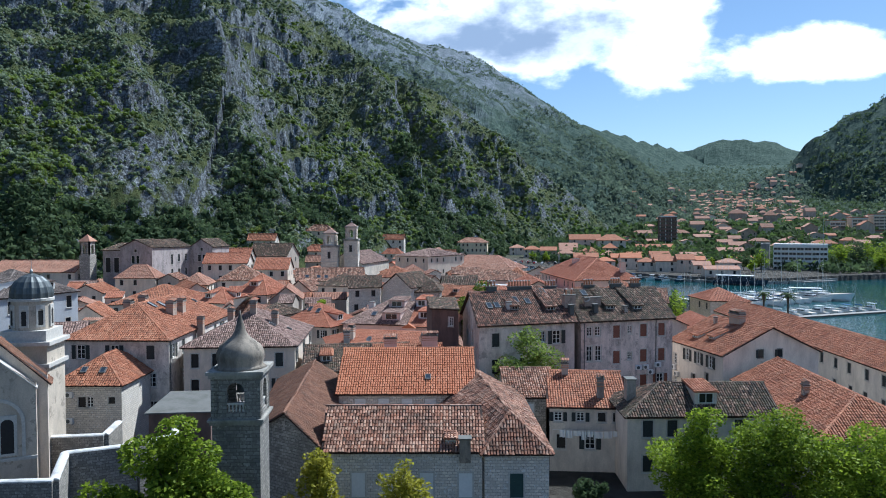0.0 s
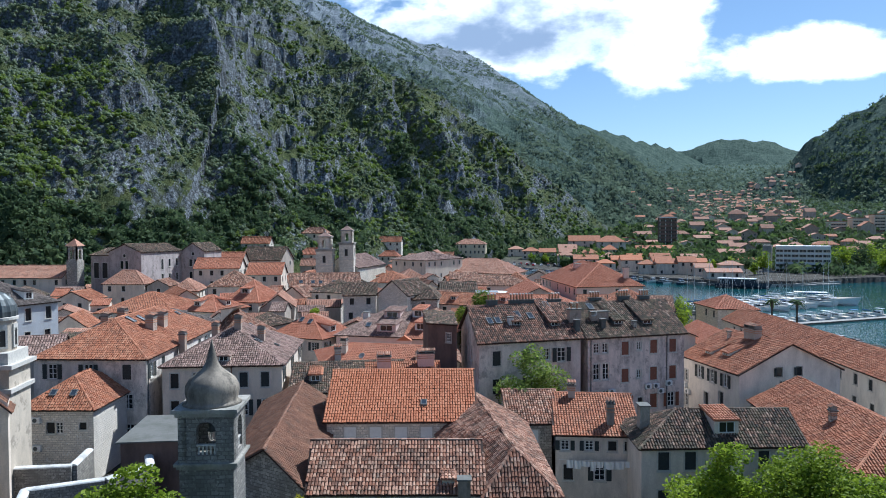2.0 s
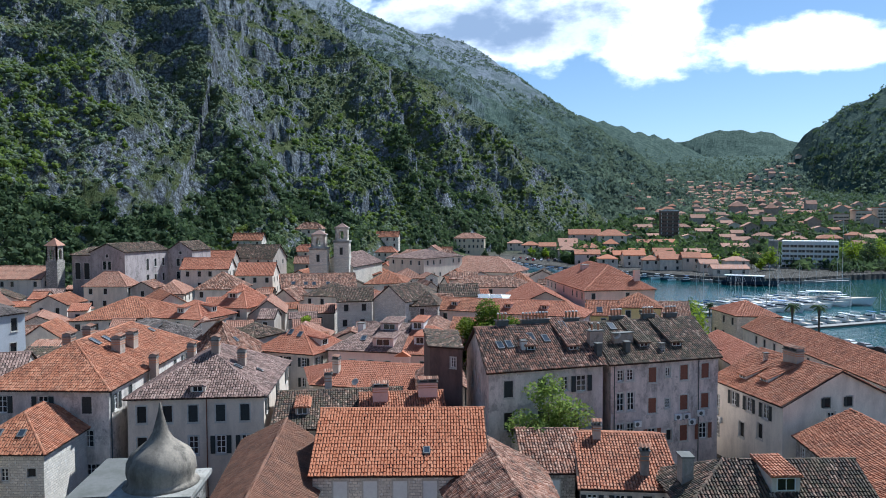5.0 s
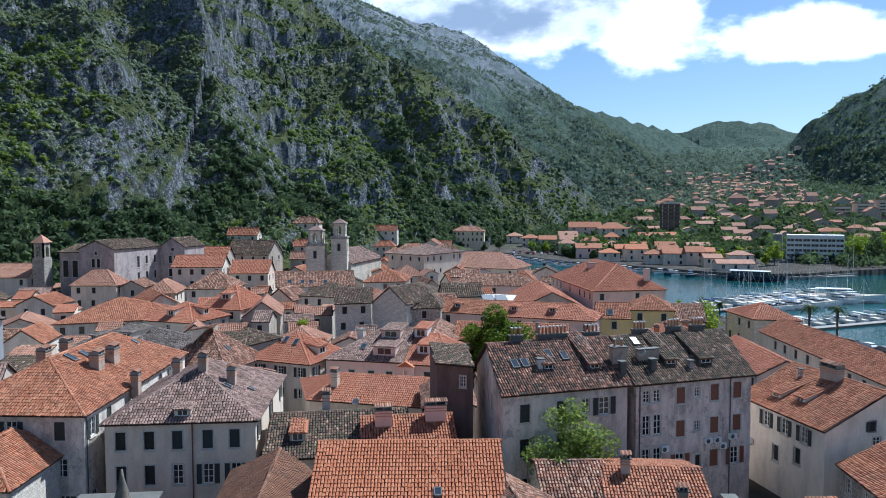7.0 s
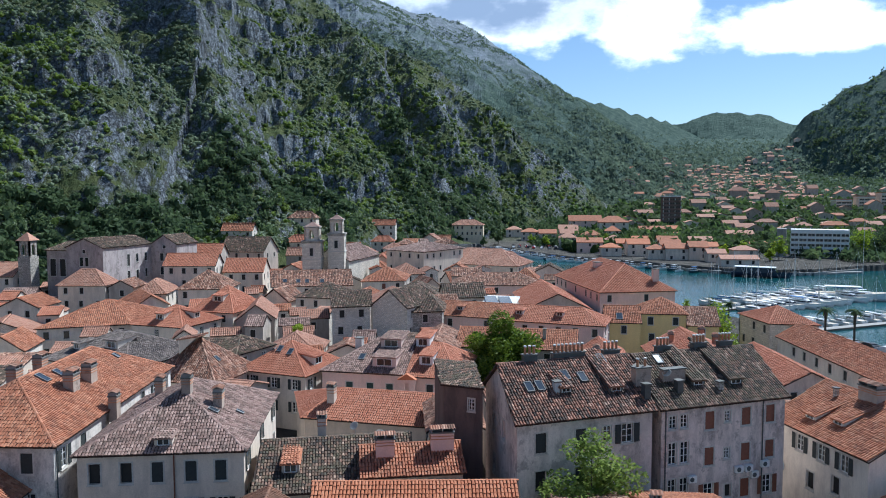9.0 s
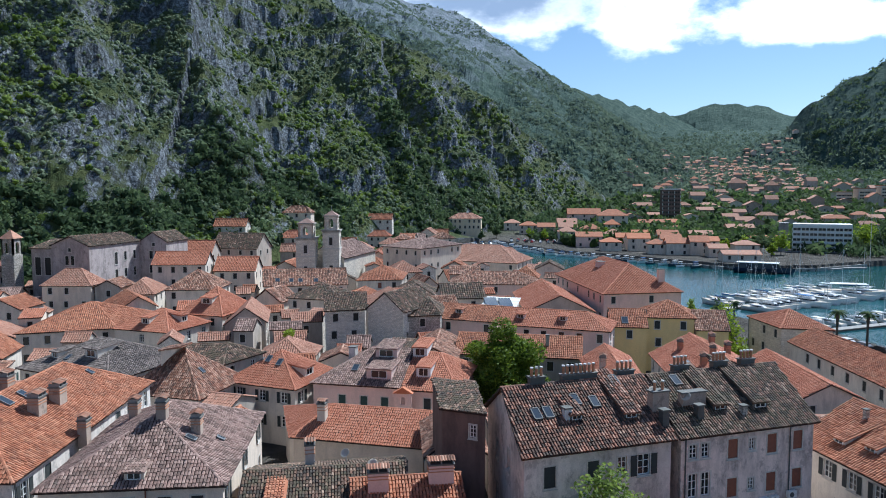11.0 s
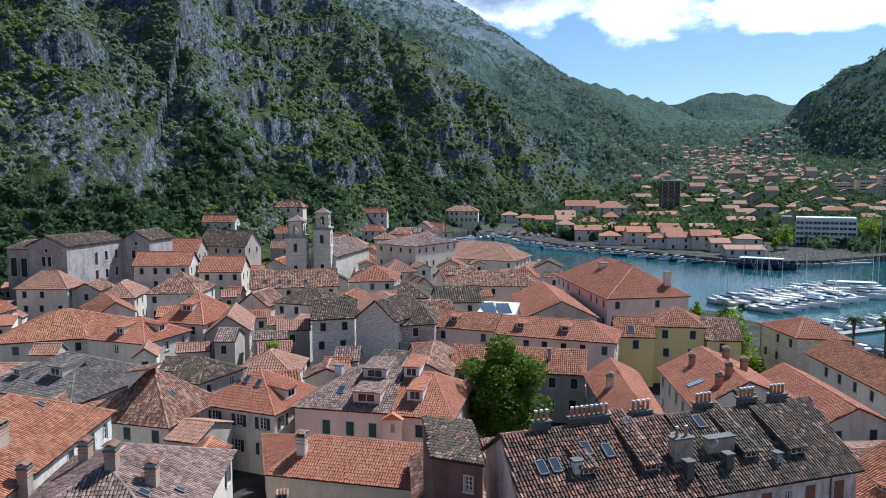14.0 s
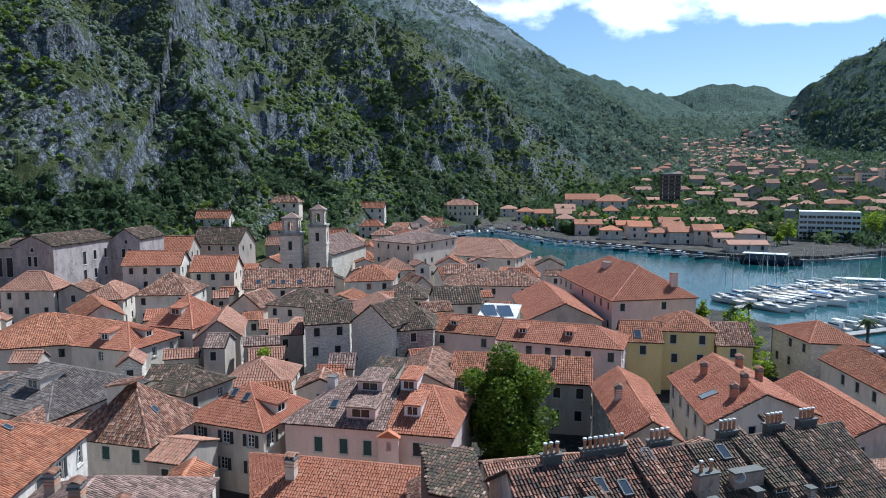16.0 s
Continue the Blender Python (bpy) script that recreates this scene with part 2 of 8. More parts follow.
T_GREY = tile_mat("tiles_grey_pink", [(0.10, 0.064, 0.052), (0.28, 0.172, 0.14), (0.46, 0.32, 0.265)], moss=0.35, lichen=0.25, patch=0.25)
# slate for the mansard; on house_e a darker grey holding cloud shadow
T_SLATE = tile_mat("tiles_slate_and_shaded_grey", [(0.06, 0.052, 0.048), (0.16, 0.125, 0.11), (0.30, 0.245, 0.215)], moss=0.4, lichen=0.3, patch=0.25)
T_PINK = tile_mat("tiles_faded_pink", [(0.36, 0.165, 0.105), (0.44, 0.22, 0.145), (0.50, 0.295, 0.21)], moss=0.3, lichen=0.3)
T_HALL = tile_mat("tiles_brown", [(0.125, 0.056, 0.033), (0.205, 0.093, 0.052), (0.29, 0.14, 0.08)], moss=0.35, lichen=0.08, patch=0.5)
# dark brown slab colour that paints the shade in channels between tiles
M_UNDER_SHADE = plain("shaded_roof_channels", (0.045, 0.026, 0.02), 0.95)
M_STONE = plain("cut_stone", (0.58, 0.55, 0.50), 0.9)
M_CAP = plaster("lime_wash", (0.74, 0.73, 0.70), (0.2, 0.2, 0.19), 0.75)
M_GREEN = plain("green_paint", (0.022, 0.062, 0.055), 0.7)
M_DKGREEN = plain("dark_paint", (0.03, 0.036, 0.036), 0.75)
M_RUST = plain("red_brown_paint", (0.22, 0.075, 0.04), 0.6)
M_WHITE = plain("white_paint", (0.78, 0.78, 0.76), 0.5, vary=0.1)
M_LEAD = plain("lead_sheet", (0.10, 0.115, 0.12), 0.45, 0.3)
M_DOME = plaster("dome_render", (0.37, 0.315, 0.25), (0.05, 0.045, 0.038), 0.95, peel=0.9)
M_CORNICE = plaster("weathered_cornice", (0.40, 0.38, 0.34), (0.11, 0.11, 0.09), 0.8, peel=0.5)
M_METAL = plain("grey_metal", (0.42, 0.43, 0.44), 0.4, 0.6)
# near-black colour standing for the shade inside rooms and openings
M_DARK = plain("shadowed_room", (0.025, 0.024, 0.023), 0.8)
M_POT = plain("clay_pot", (0.50, 0.24, 0.13), 0.85)
M_CONC = plaster("concrete", (0.33, 0.32, 0.30), (0.14, 0.135, 0.13), 0.6)
M_SLAB = plaster("mossy_slab", (0.16, 0.16, 0.15), (0.07, 0.075, 0.06), 0.7)
M_WOOD = plain("old_timber", (0.13, 0.085, 0.06), 0.8)


def glass_mat():
    m, nt, b = node_mat("window_glass", 0.08)
    b.inputs["Base Color"].default_value = (0.018, 0.022, 0.026, 1)
    b.inputs["IOR"].default_value = 1.5
    return m


M_GLASS = glass_mat()


# ---- mesh helpers ----
def link_mesh(name, verts, faces, mat, parent=None, uvs=None, smooth=False, label="", data=None):
    me = bpy.data.meshes.new(name)
    me.from_pydata([tuple(v) for v in verts] if not isinstance(verts, np.ndarray) else verts.tolist(), [], faces if not isinstance(faces, np.ndarray) else faces.tolist())
    for m in (mat if isinstance(mat, (list, tuple)) else (mat,)):
        me.materials.append(m)
    if uvs is not None:
        lay = me.uv_layers.new(name="metres")
        lay.data.foreach_set("uv", np.asarray(uvs, dtype=np.float32).ravel())
    if smooth:
        me.shade_smooth()
    me.update()
    ob = new(name, me)
    if parent:
        ob.parent = parent
    if label:
        tagged(ob, label)
    return ob


def boxes_data(items):
    """Corner-to-corner boxes (x0,y0,z0,x1,y1,z1) as one set of vertices and faces."""
    v, f = [], []
    for x0, y0, z0, x1, y1, z1 in items:
        k = len(v)
        v += [(x0, y0, z0), (x1, y0, z0), (x1, y1, z0), (x0, y1, z0), (x0, y0, z1), (x1, y0, z1), (x1, y1, z1), (x0, y1, z1)]
        f += [(k + 3, k + 2, k + 1, k), (k + 4, k + 5, k + 6, k + 7), (k, k + 1, k + 5, k + 4), (k + 1, k + 2, k + 6, k + 5), (k + 2, k + 3, k + 7, k + 6), (k + 3, k, k + 4, k + 7)]
    return v, f


def lathe_data(profile, seg=16, a0=0.0):
    """A turned form from (radius, z) pairs, closed where the radius is small."""
    v, f = [], []
    for r, z in profile:
        for i in range(seg):
            a = a0 + 2 * math.pi * i / seg
            v.append((r * math.cos(a), r * math.sin(a), z))
    for j in range(len(profile) - 1):
        for i in range(seg):
            f.append((j * seg + i, j * seg + (i + 1) % seg, (j + 1) * seg + (i + 1) % seg, (j + 1) * seg + i))
    f.append(tuple(range(seg - 1, -1, -1)))
    f.append(tuple((len(profile) - 1) * seg + i for i in range(seg)))
    return v, f


MESHES = {}


def shared(key, make, mat):
    """Mesh data made once for each kind of piece."""
    if key not in MESHES:
        v, f = make()
        me = bpy.data.meshes.new(str(key[0]))
        me.from_pydata(v, [], f)
        me.materials.append(mat)
        MESHES[key] = me
    return MESHES[key]


def put(name, me, parent, m):
    ob = new(name, me)
    ob.parent = parent
    ob.matrix_basis = m
    return ob


def thing(name, at, label, category, group="", kind=""):
    ob = new(name)
    ob.empty_display_size = 0.5
    ob.location = at
    return tagged(ob, label, category, group, kind)


# ---- the lie of the land ----
FOOT = [(-180, -160), (-170, 20), (-158, 108), (-136, 142), (-99, 171), (-77, 228), (-69, 280), (-60, 345), (-46, 425), (-11, 520), (100, 705), (160, 800)]
BAY = [(150, -200), (118, -60), (100, 20), (86, 80), (74, 122), (60, 138), (54, 152), (36, 170), (22, 200), (8, 235), (-14, 300), (-44, 378), (-30, 414), (-12, 428), (3, 388), (26, 347), (50, 328), (72, 302), (90, 284), (112, 274), (132, 279), (160, 298), (230, 330), (420, 420), (900, 520), (900, -200)]
CREST = [(150, 790, 14), (85, 717, 32), (59, 706, 56), (34, 694, 76), (1, 687, 100), (-32, 685, 128), (-59, 679, 147), (-88, 674, 166), (-109, 682, 178), (-137, 694, 192), (-162, 676, 203), (-180, 655, 213), (-200, 634, 232), (-260, 620, 285), (-420, 560, 340), (-900, 520, 470), (-1500, 520, 520)]
# buttresses that stand out of the slope and gullies cut into it: the line, the height, the width
SPURS = [([(-104, 246), (-138, 262), (-165, 310), (-205, 375), (-270, 460)], 30, 36), ([(-84, 290), (-130, 400), (-165, 480), (-205, 580)], -13, 75), ([(-36, 528), (-76, 583), (-98, 612), (-112, 668)], 24, 32), ([(-2, 556), (-42, 618), (-66, 655)], -10, 42),
         ([(24, 596), (-12, 646), (-30, 680)], 13, 30), ([(-150, 196), (-190, 246), (-260, 330)], 12, 42), ([(-122, 226), (-165, 278), (-232, 368)], -9, 44), ([(-60, 440), (-110, 520), (-150, 600)], 12, 30)]
RIDGE_BACK = [(-900, 1150, 640), (-391, 1300, 472), (-279, 1450, 442), (-130, 1550, 419), (23, 1700, 340), (96, 1800, 305), (280, 1900, 263), (417, 2000, 241)]
RIDGE_FAR = [(380, 2600, 262), (555, 2700, 308), (676, 2700, 341), (797, 2700, 350), (896, 2700, 338), (981, 2700, 303), (1500, 2700, 340)]
RIDGE_RIGHT = [(545, 1500, 160), (592, 1500, 212), (658, 1500, 254), (732, 1500, 293), (900, 1450, 350), (1300, 1250, 420)]


def seg_dist(pts, line):
    """Distance of each point to a polyline, the side (left positive), and the place along it."""
    best = np.full(len(pts), 1e9)
    side, along = np.zeros(len(pts)), np.zeros(len(pts))
    for i in range(len(line) - 1):
        a, b = np.array(line[i][:2], float), np.array(line[i + 1][:2], float)
        e = b - a
        tt = np.clip(((pts - a) @ e) / (e @ e), 0, 1)
        off = pts - (a + tt[:, None] * e)
        d = np.hypot(off[:, 0], off[:, 1])
        sd = np.where(e[0] * (pts[:, 1] - a[1]) - e[1] * (pts[:, 0] - a[0]) > 0, 1.0, -1.0)
        hit = d < best
        best, side, along = np.where(hit, d, best), np.where(hit, sd, side), np.where(hit, i + tt, along)
    return best, side, along


def in_poly(pts, poly):
    inside = np.zeros(len(pts), bool)
    for i in range(len(poly)):
        (x0, y0), (x1, y1) = poly[i], poly[(i + 1) % len(poly)]
        cross = (y0 > pts[:, 1]) != (y1 > pts[:, 1])
        xs = (x1 - x0) * (pts[:, 1] - y0) / ((y1 - y0) or 1e-9) + x0
        inside ^= cross & (pts[:, 0] < xs)
    return inside


def ridge_height(pts, line, slope):
    d, _, along = seg_dist(pts, line)
    return np.interp(along, range(len(line)), [p[2] for p in line]) - slope * d


def base_height(pts):
    x, y = pts[:, 0], pts[:, 1]
    floor = np.interp(y, [430, 520, 700, 900, 1150, 1357, 1509, 1800, 2000, 2700, 4500], [2.6, 6, 18, 34, 55, 74, 108, 165, 195, 220, 150])
    d, side, _ = seg_dist(pts, FOOT)
    dl = np.maximum(d * side, 0)
    # between the foot and the crest the slope eases as it climbs; behind the crest it drops away
    cd, cside, along = seg_dist(pts, CREST)
    top = np.interp(along, range(len(CREST)), [p[2] for p in CREST])
    s = np.where(cside > 0, dl / (dl + cd + 1e-6), 1.0)
    h1 = 6 + (top - 6) * s ** 0.8 - 0.9 * cd * (cside < 0)
    h1 = np.where(dl > 0, h1, 0)
    h = np.maximum.reduce([floor, h1, ridge_height(pts, RIDGE_BACK, 0.62), ridge_height(pts, RIDGE_FAR, 0.45), ridge_height(pts, RIDGE_RIGHT, 0.5)])
    rough = np.clip((h - floor) / 40, 0, 1)
    # a rise towards the foot of the slope
    h = np.where((dl <= 0) & (side < 0) & (d < 45) & (y < 420), np.maximum(h, 2.6 + 7.0 * (1 - d / 45) ** 2), h)
    bd, _, _ = seg_dist(pts, BAY + BAY[:1])
    h = np.where(in_poly(pts, BAY), -np.minimum(6, 0.5 + bd * 0.6), h)
    return h, rough, dl


def land_height(pts):
    h, rough, dl = base_height(pts)
    out = h.copy()
    cd, cside, _ = seg_dist(pts, CREST)
    lift = np.zeros(len(pts))
    for line, high, wide in SPURS:
        d, _, along = seg_dist(pts, line)
        ends = np.clip(np.minimum(along, len(line) - 1 - along) * 2.2 + 0.25, 0, 1)
        lift += high * np.clip(1 - d / wide, 0, 1) ** 1.2 * ends
    calm = np.where(cside > 0, np.clip(0.3 + cd / 130, 0.3, 1), 0.5)
    for i in np.nonzero(rough > 0.02)[0]:
        x, y = pts[i]
        r = rough[i]
        mid = noise.fractal(Vector((x * 0.03, y * 0.03, 4.1)), 0.8, 2.0, 5)
        if y < 760 and dl[i] > 0:
            # spurs and gullies run down the slope; u lies along its foot, w down it
            warp = 26 * noise.fractal(Vector((x * 0.009, y * 0.009, 8.2)), 0.9, 2.0, 3)
            u, w = 0.35 * x + 0.94 * y + warp, 0.94 * x - 0.35 * y
            spur = noise.ridged_multi_fractal(Vector((u * 0.0085, w * 0.0042, 0.3)), 0.95, 2.1, 5, 1.0, 2.0) - 1.1
            crag = noise.ridged_multi_fractal(Vector((x * 0.03, y * 0.03, 6.3)), 0.9, 2.1, 4, 1.0, 2.0) - 1.1
            z = h[i] + r * (lift[i] + calm[i] * (15 * spur + 8 * mid + 6 * crag) + 1.6 * noise.fractal(Vector((x * 0.13, y * 0.13, h[i] * 0.13)), 0.9, 2.0, 3))
            # beds of harder stone stand out as ledges and short cliffs
            bed = z / 24 + 0.7 * noise.fractal(Vector((x * 0.012, y * 0.012, 1.7)), 0.9, 2.0, 3)
            fr_ = bed - math.floor(bed)
            st = min(1.0, max(0.0, (fr_ - 0.55) / 0.38))
            hard = min(1.0, max(0.0, 0.55 + 1.3 * noise.fractal(Vector((x * 0.011 + 5, y * 0.011, 9.4)), 0.9, 2.0, 2)))
            out[i] = z + r * calm[i] * 15 * hard * (st * st * (3 - 2 * st) - fr_)
        else:
            big = noise.ridged_multi_fractal(Vector((x * 0.011, y * 0.008, 0.3)), 0.9, 2.1, 5, 1.0, 2.0) - 1.1
            butt = noise.ridged_multi_fractal(Vector((x * 0.0055 + 7.1, y * 0.0055, 2.3)), 1.0, 2.0, 3, 1.0, 2.0) - 1.1
            out[i] += r * (13 * big + 7 * mid + 12 * butt) * (1.0 if y < 1250 else 0.42)
    return out


LAND_AZ = np.concatenate([np.linspace(-180, -56, 40, endpoint=False), np.linspace(-56, 46, 620, endpoint=False), np.linspace(46, 180, 40, endpoint=False)])
LAND_R = np.concatenate([np.linspace(4, 160, 30, endpoint=False), np.geomspace(160, 900, 280, endpoint=False), np.geomspace(900, 4700, 90)])


def land():
    cx, cy = 0.0, -55.0
    az, rr = LAND_AZ, LAND_R
    a, r = np.meshgrid(np.radians(az), rr)
    pts = np.stack([cx + r.ravel() * np.sin(a.ravel()), cy + r.ravel() * np.cos(a.ravel())], 1)
    z = land_height(pts)
    n, m = len(az), len(rr)
    v = np.column_stack([pts, z])
    k = np.arange(n * (m - 1)).reshape(m - 1, n)
    j = np.roll(k, -1, axis=1)
    f = np.stack([k, k + n, j + n, j], -1).reshape(-1, 4)
    v = np.vstack([v, [[cx, cy, 2.6]]])
    cap = [[n * m, i, (i + 1) % n] for i in range(n)]
    return v, f.tolist() + cap


def land_mat():
    """Limestone and scrub: rock on the steep parts, green where soil holds, paving colour on the level; haze is tinted
    into the mountain colours.
    """
    m, nt, b = node_mat("hillside", 0.95)
    b.inputs["Specular IOR Level"].default_value = 0.05
    geo = nt.nodes.new("ShaderNodeNewGeometry")
    p = geo.outputs["Position"]
    nz = nt.nodes.new("ShaderNodeSeparateXYZ")
    nt.links.new(geo.outputs["Normal"], nz.inputs[0])
    pz = nt.nodes.new("ShaderNodeSeparateXYZ")
    nt.links.new(p, pz.inputs[0])
    # limestone grey leans blue to carry mountain haze in its colour
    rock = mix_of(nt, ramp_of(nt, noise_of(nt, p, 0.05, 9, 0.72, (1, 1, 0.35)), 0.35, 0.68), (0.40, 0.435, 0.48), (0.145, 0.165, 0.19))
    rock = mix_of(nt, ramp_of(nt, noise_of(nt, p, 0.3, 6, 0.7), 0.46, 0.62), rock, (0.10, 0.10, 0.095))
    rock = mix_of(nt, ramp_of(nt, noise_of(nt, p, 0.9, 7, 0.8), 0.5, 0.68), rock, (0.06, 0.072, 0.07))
    # warped cell edges mark crevices, whose shade is painted in below
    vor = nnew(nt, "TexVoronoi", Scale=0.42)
    vor.feature = "DISTANCE_TO_EDGE"
    bend = nt.nodes.new("ShaderNodeVectorMath")
    bend.operation = "MULTIPLY_ADD"
    wv_ = nnew(nt, "TexNoise", Scale=0.25, Detail=5.0, Roughness=0.7)
    nt.links.new(p, wv_.inputs[0])
    nt.links.new(wv_.outputs["Color"], bend.inputs[0])
    bend.inputs[1].default_value = (6, 6, 6)
    nt.links.new(p, bend.inputs[2])
    nt.links.new(bend.outputs[0], vor.inputs["Vector"])
    # crevice shade as near-black colour along the edges; no relief is cut
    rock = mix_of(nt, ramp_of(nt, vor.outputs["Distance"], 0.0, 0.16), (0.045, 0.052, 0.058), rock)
    green = mix_of(nt, ramp_of(nt, noise_of(nt, p, 0.12, 8, 0.7), 0.35, 0.65), (0.045, 0.066, 0.026), (0.115, 0.13, 0.055))
    soil = nt.nodes.new("ShaderNodeMath")
    soil.operation = "MULTIPLY_ADD"
    nt.links.new(noise_of(nt, p, 0.035, 9, 0.75), soil.inputs[0])
    soil.inputs[1].default_value = 1.6
    nt.links.new(nz.outputs[2], soil.inputs[2])
    c = mix_of(nt, ramp_of(nt, soil.outputs[0], 1.19, 1.45), rock, green)
    # far woods and scree painted paler and bluer, distance haze included
    hazy_wood = mix_of(nt, ramp_of(nt, noise_of(nt, p, 0.09, 9, 0.8), 0.40, 0.60), (0.033, 0.062, 0.052), (0.098, 0.136, 0.108))
    hazy_scree = mix_of(nt, ramp_of(nt, noise_of(nt, p, 0.06, 9, 0.75), 0.35, 0.65), (0.25, 0.28, 0.33), (0.10, 0.13, 0.135))
    bare = nt.nodes.new("ShaderNodeMath")
    bare.operation = "MULTIPLY_ADD"
    nt.links.new(noise_of(nt, p, 0.012, 9, 0.78), bare.inputs[0])
    bare.inputs[1].default_value = 1.3
    nt.links.new(ramp_of(nt, pz.outputs[2], 100, 620), bare.inputs[2])
    # only the western ridge is bare; the hills at the head of the valley are wooded
    west = nt.nodes.new("ShaderNodeMath")
    west.operation = "MULTIPLY_ADD"
    nt.links.new(ramp_of(nt, pz.outputs[0], 60, 380), west.inputs[0])
    west.inputs[1].default_value = -0.6
    nt.links.new(bare.outputs[0], west.inputs[2])
    hazy_wood = mix_of(nt, ramp_of(nt, west.outputs[0], 0.82, 1.15), hazy_wood, hazy_scree)
    # past y 720 the haze-tinted cover takes over from the near slope
    c = mix_of(nt, ramp_of(nt, pz.outputs[1], 720, 820), c, hazy_wood)
    flat = mix_of(nt, ramp_of(nt, noise_of(nt, p, 0.2, 5), 0.4, 0.6), (0.14, 0.13, 0.115), (0.085, 0.08, 0.073))
    c = mix_of(nt, ramp_of(nt, pz.outputs[2], 3.2, 7.0), flat, c)
    nt.links.new(c, b.inputs["Base Color"])
    bump_of(nt, b, noise_of(nt, p, 0.35, 9, 0.75), 1.0, 2.5)
    return m


v, f = land()
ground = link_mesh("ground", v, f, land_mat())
tagged(ground, "limestone mountainsides with green scrub above level paved town ground", "ground", kind="structure")


def water_mat():
    m, nt, b = node_mat("sea_water", 0.07)
    b.inputs["Base Color"].default_value = (0.010, 0.07, 0.075, 1)
    b.inputs["IOR"].default_value = 1.33
    p = pos_of(nt)
    c = mix_of(nt, ramp_of(nt, noise_of(nt, p, 0.02, 4, 0.6, (1, 0.4, 1)), 0.4, 0.65), (0.008, 0.055, 0.065), (0.015, 0.085, 0.095))
    nt.links.new(c, b.inputs["Base Color"])
    bump_of(nt, b, noise_of(nt, p, 0.9, 6, 0.6, (1, 0.55, 1)), 0.35, 0.25)
    return m


water = link_mesh("water", [(-60, -250, 0), (1500, -250, 0), (1500, 560, 0), (-60, 560, 0)], [(0, 1, 2, 3)], water_mat())
tagged(water, "calm teal harbour water with fine ripples", "water", kind="structure")


# ---- roofs and walls ----
def cut_grid(length, height, holes):
    xs = sorted({0.0, length, *[h[0] for h in holes], *[h[2] for h in holes]})
    zs = sorted({0.0, height, *[h[1] for h in holes], *[h[3] for h in holes]})
    cells = []
    for i in range(len(xs) - 1):
        for j in range(len(zs) - 1):
            mx, mz = (xs[i] + xs[i + 1]) / 2, (zs[j] + zs[j + 1]) / 2
            if not any(h[0] < mx < h[2] and h[1] < mz < h[3] for h in holes):
                cells.append((xs[i], zs[j], xs[i + 1], zs[j + 1]))
    return cells


def tiles_on(poly, w, l, lift=0.02, jitter=0.012, single=None):
    """Half-round cover tiles in courses on one slope, as arrays of vertices and faces."""
    P = np.array(poly, float)
    u = P[1] - P[0]
    u /= np.linalg.norm(u)
    nrm = np.cross(P[1] - P[0], P[2] - P[0])
    nrm /= np.linalg.norm(nrm)
    vv = np.cross(nrm, u)
    q = np.stack([(P - P[0]) @ u, (P - P[0]) @ vv], 1)
    i0, i1 = q[:, 0].min(), q[:, 0].max()
    j1 = q[:, 1].max()
    cs, rs = np.arange(i0 + w / 2, i1, w), np.arange(l * 0.42, j1, l)
    if not len(cs) or not len(rs):
        return None
    S, T = [a.ravel() for a in np.meshgrid(cs, rs)]
    ok = np.ones(len(S), bool)
    area = 0.5 * sum(q[i][0] * q[(i + 1) % len(q)][1] - q[(i + 1) % len(q)][0] * q[i][1] for i in range(len(q)))
    for i in range(len(q)):
        a, b = q[i], q[(i + 1) % len(q)]
        e = (b - a) / (np.linalg.norm(b - a) + 1e-9)
        ok &= np.sign(area) * (e[0] * (T - a[1]) - e[1] * (S - a[0])) > 0.06
    S, T = S[ok], T[ok]
    picked = []
    if single:
        X = P[0] + S[:, None] * u + T[:, None] * vv
        order = np.argsort(single(X))[:300]
        mark = np.zeros(len(S), bool)
        mark[order] = True
        picked = [(P[0] + a * u + b * vv, u, vv, nrm) for a, b in zip(S[mark], T[mark])]
        S, T = S[~mark], T[~mark]
    k = len(S)
    if not k:
        return None
    rng = np.random.default_rng(int(abs(P.sum()) * 10) % 99991)
    S = S + rng.normal(0, jitter, k)
    T = T + rng.normal(0, jitter * 2, k)
    tilt = rng.normal(0, 0.03, k)
    ang = np.radians([0, 55, 125, 180])
    base = []
    for end, (tt, rad, hh) in enumerate(((-0.52, 0.46, 0.028), (0.56, 0.38, 0.0))):
        for a_ in ang:
            base.append((-math.cos(a_) * w * rad, tt * l, math.sin(a_) * w * rad * 0.82 + hh + lift))
    base = np.array(base)
    ss = S[:, None] + base[None, :, 0] + tilt[:, None] * base[None, :, 1]
    tt = T[:, None] + base[None, :, 1]
    hh = np.broadcast_to(base[None, :, 2], ss.shape) + rng.normal(0, 0.008, k)[:, None]
    if len(P) == 4:
        # the second half of a warped slope leaves the plane of the first
        d = q[3][0] * q[2][1] - q[3][1] * q[2][0]
        hh = hh + np.maximum(0, (ss * q[2][1] - tt * q[2][0]) / d) * ((P[3] - P[0]) @ nrm)
    V = P[0] + ss[..., None] * u + tt[..., None] * vv + hh[..., None] * nrm
    F = np.array([(0, 1, 5, 4), (1, 2, 6, 5), (2, 3, 7, 6), (0, 3, 2, 1)])
    faces = (F[None] + 8 * np.arange(k)[:, None, None]).reshape(-1, 4)
    return V.reshape(-1, 3), faces, picked


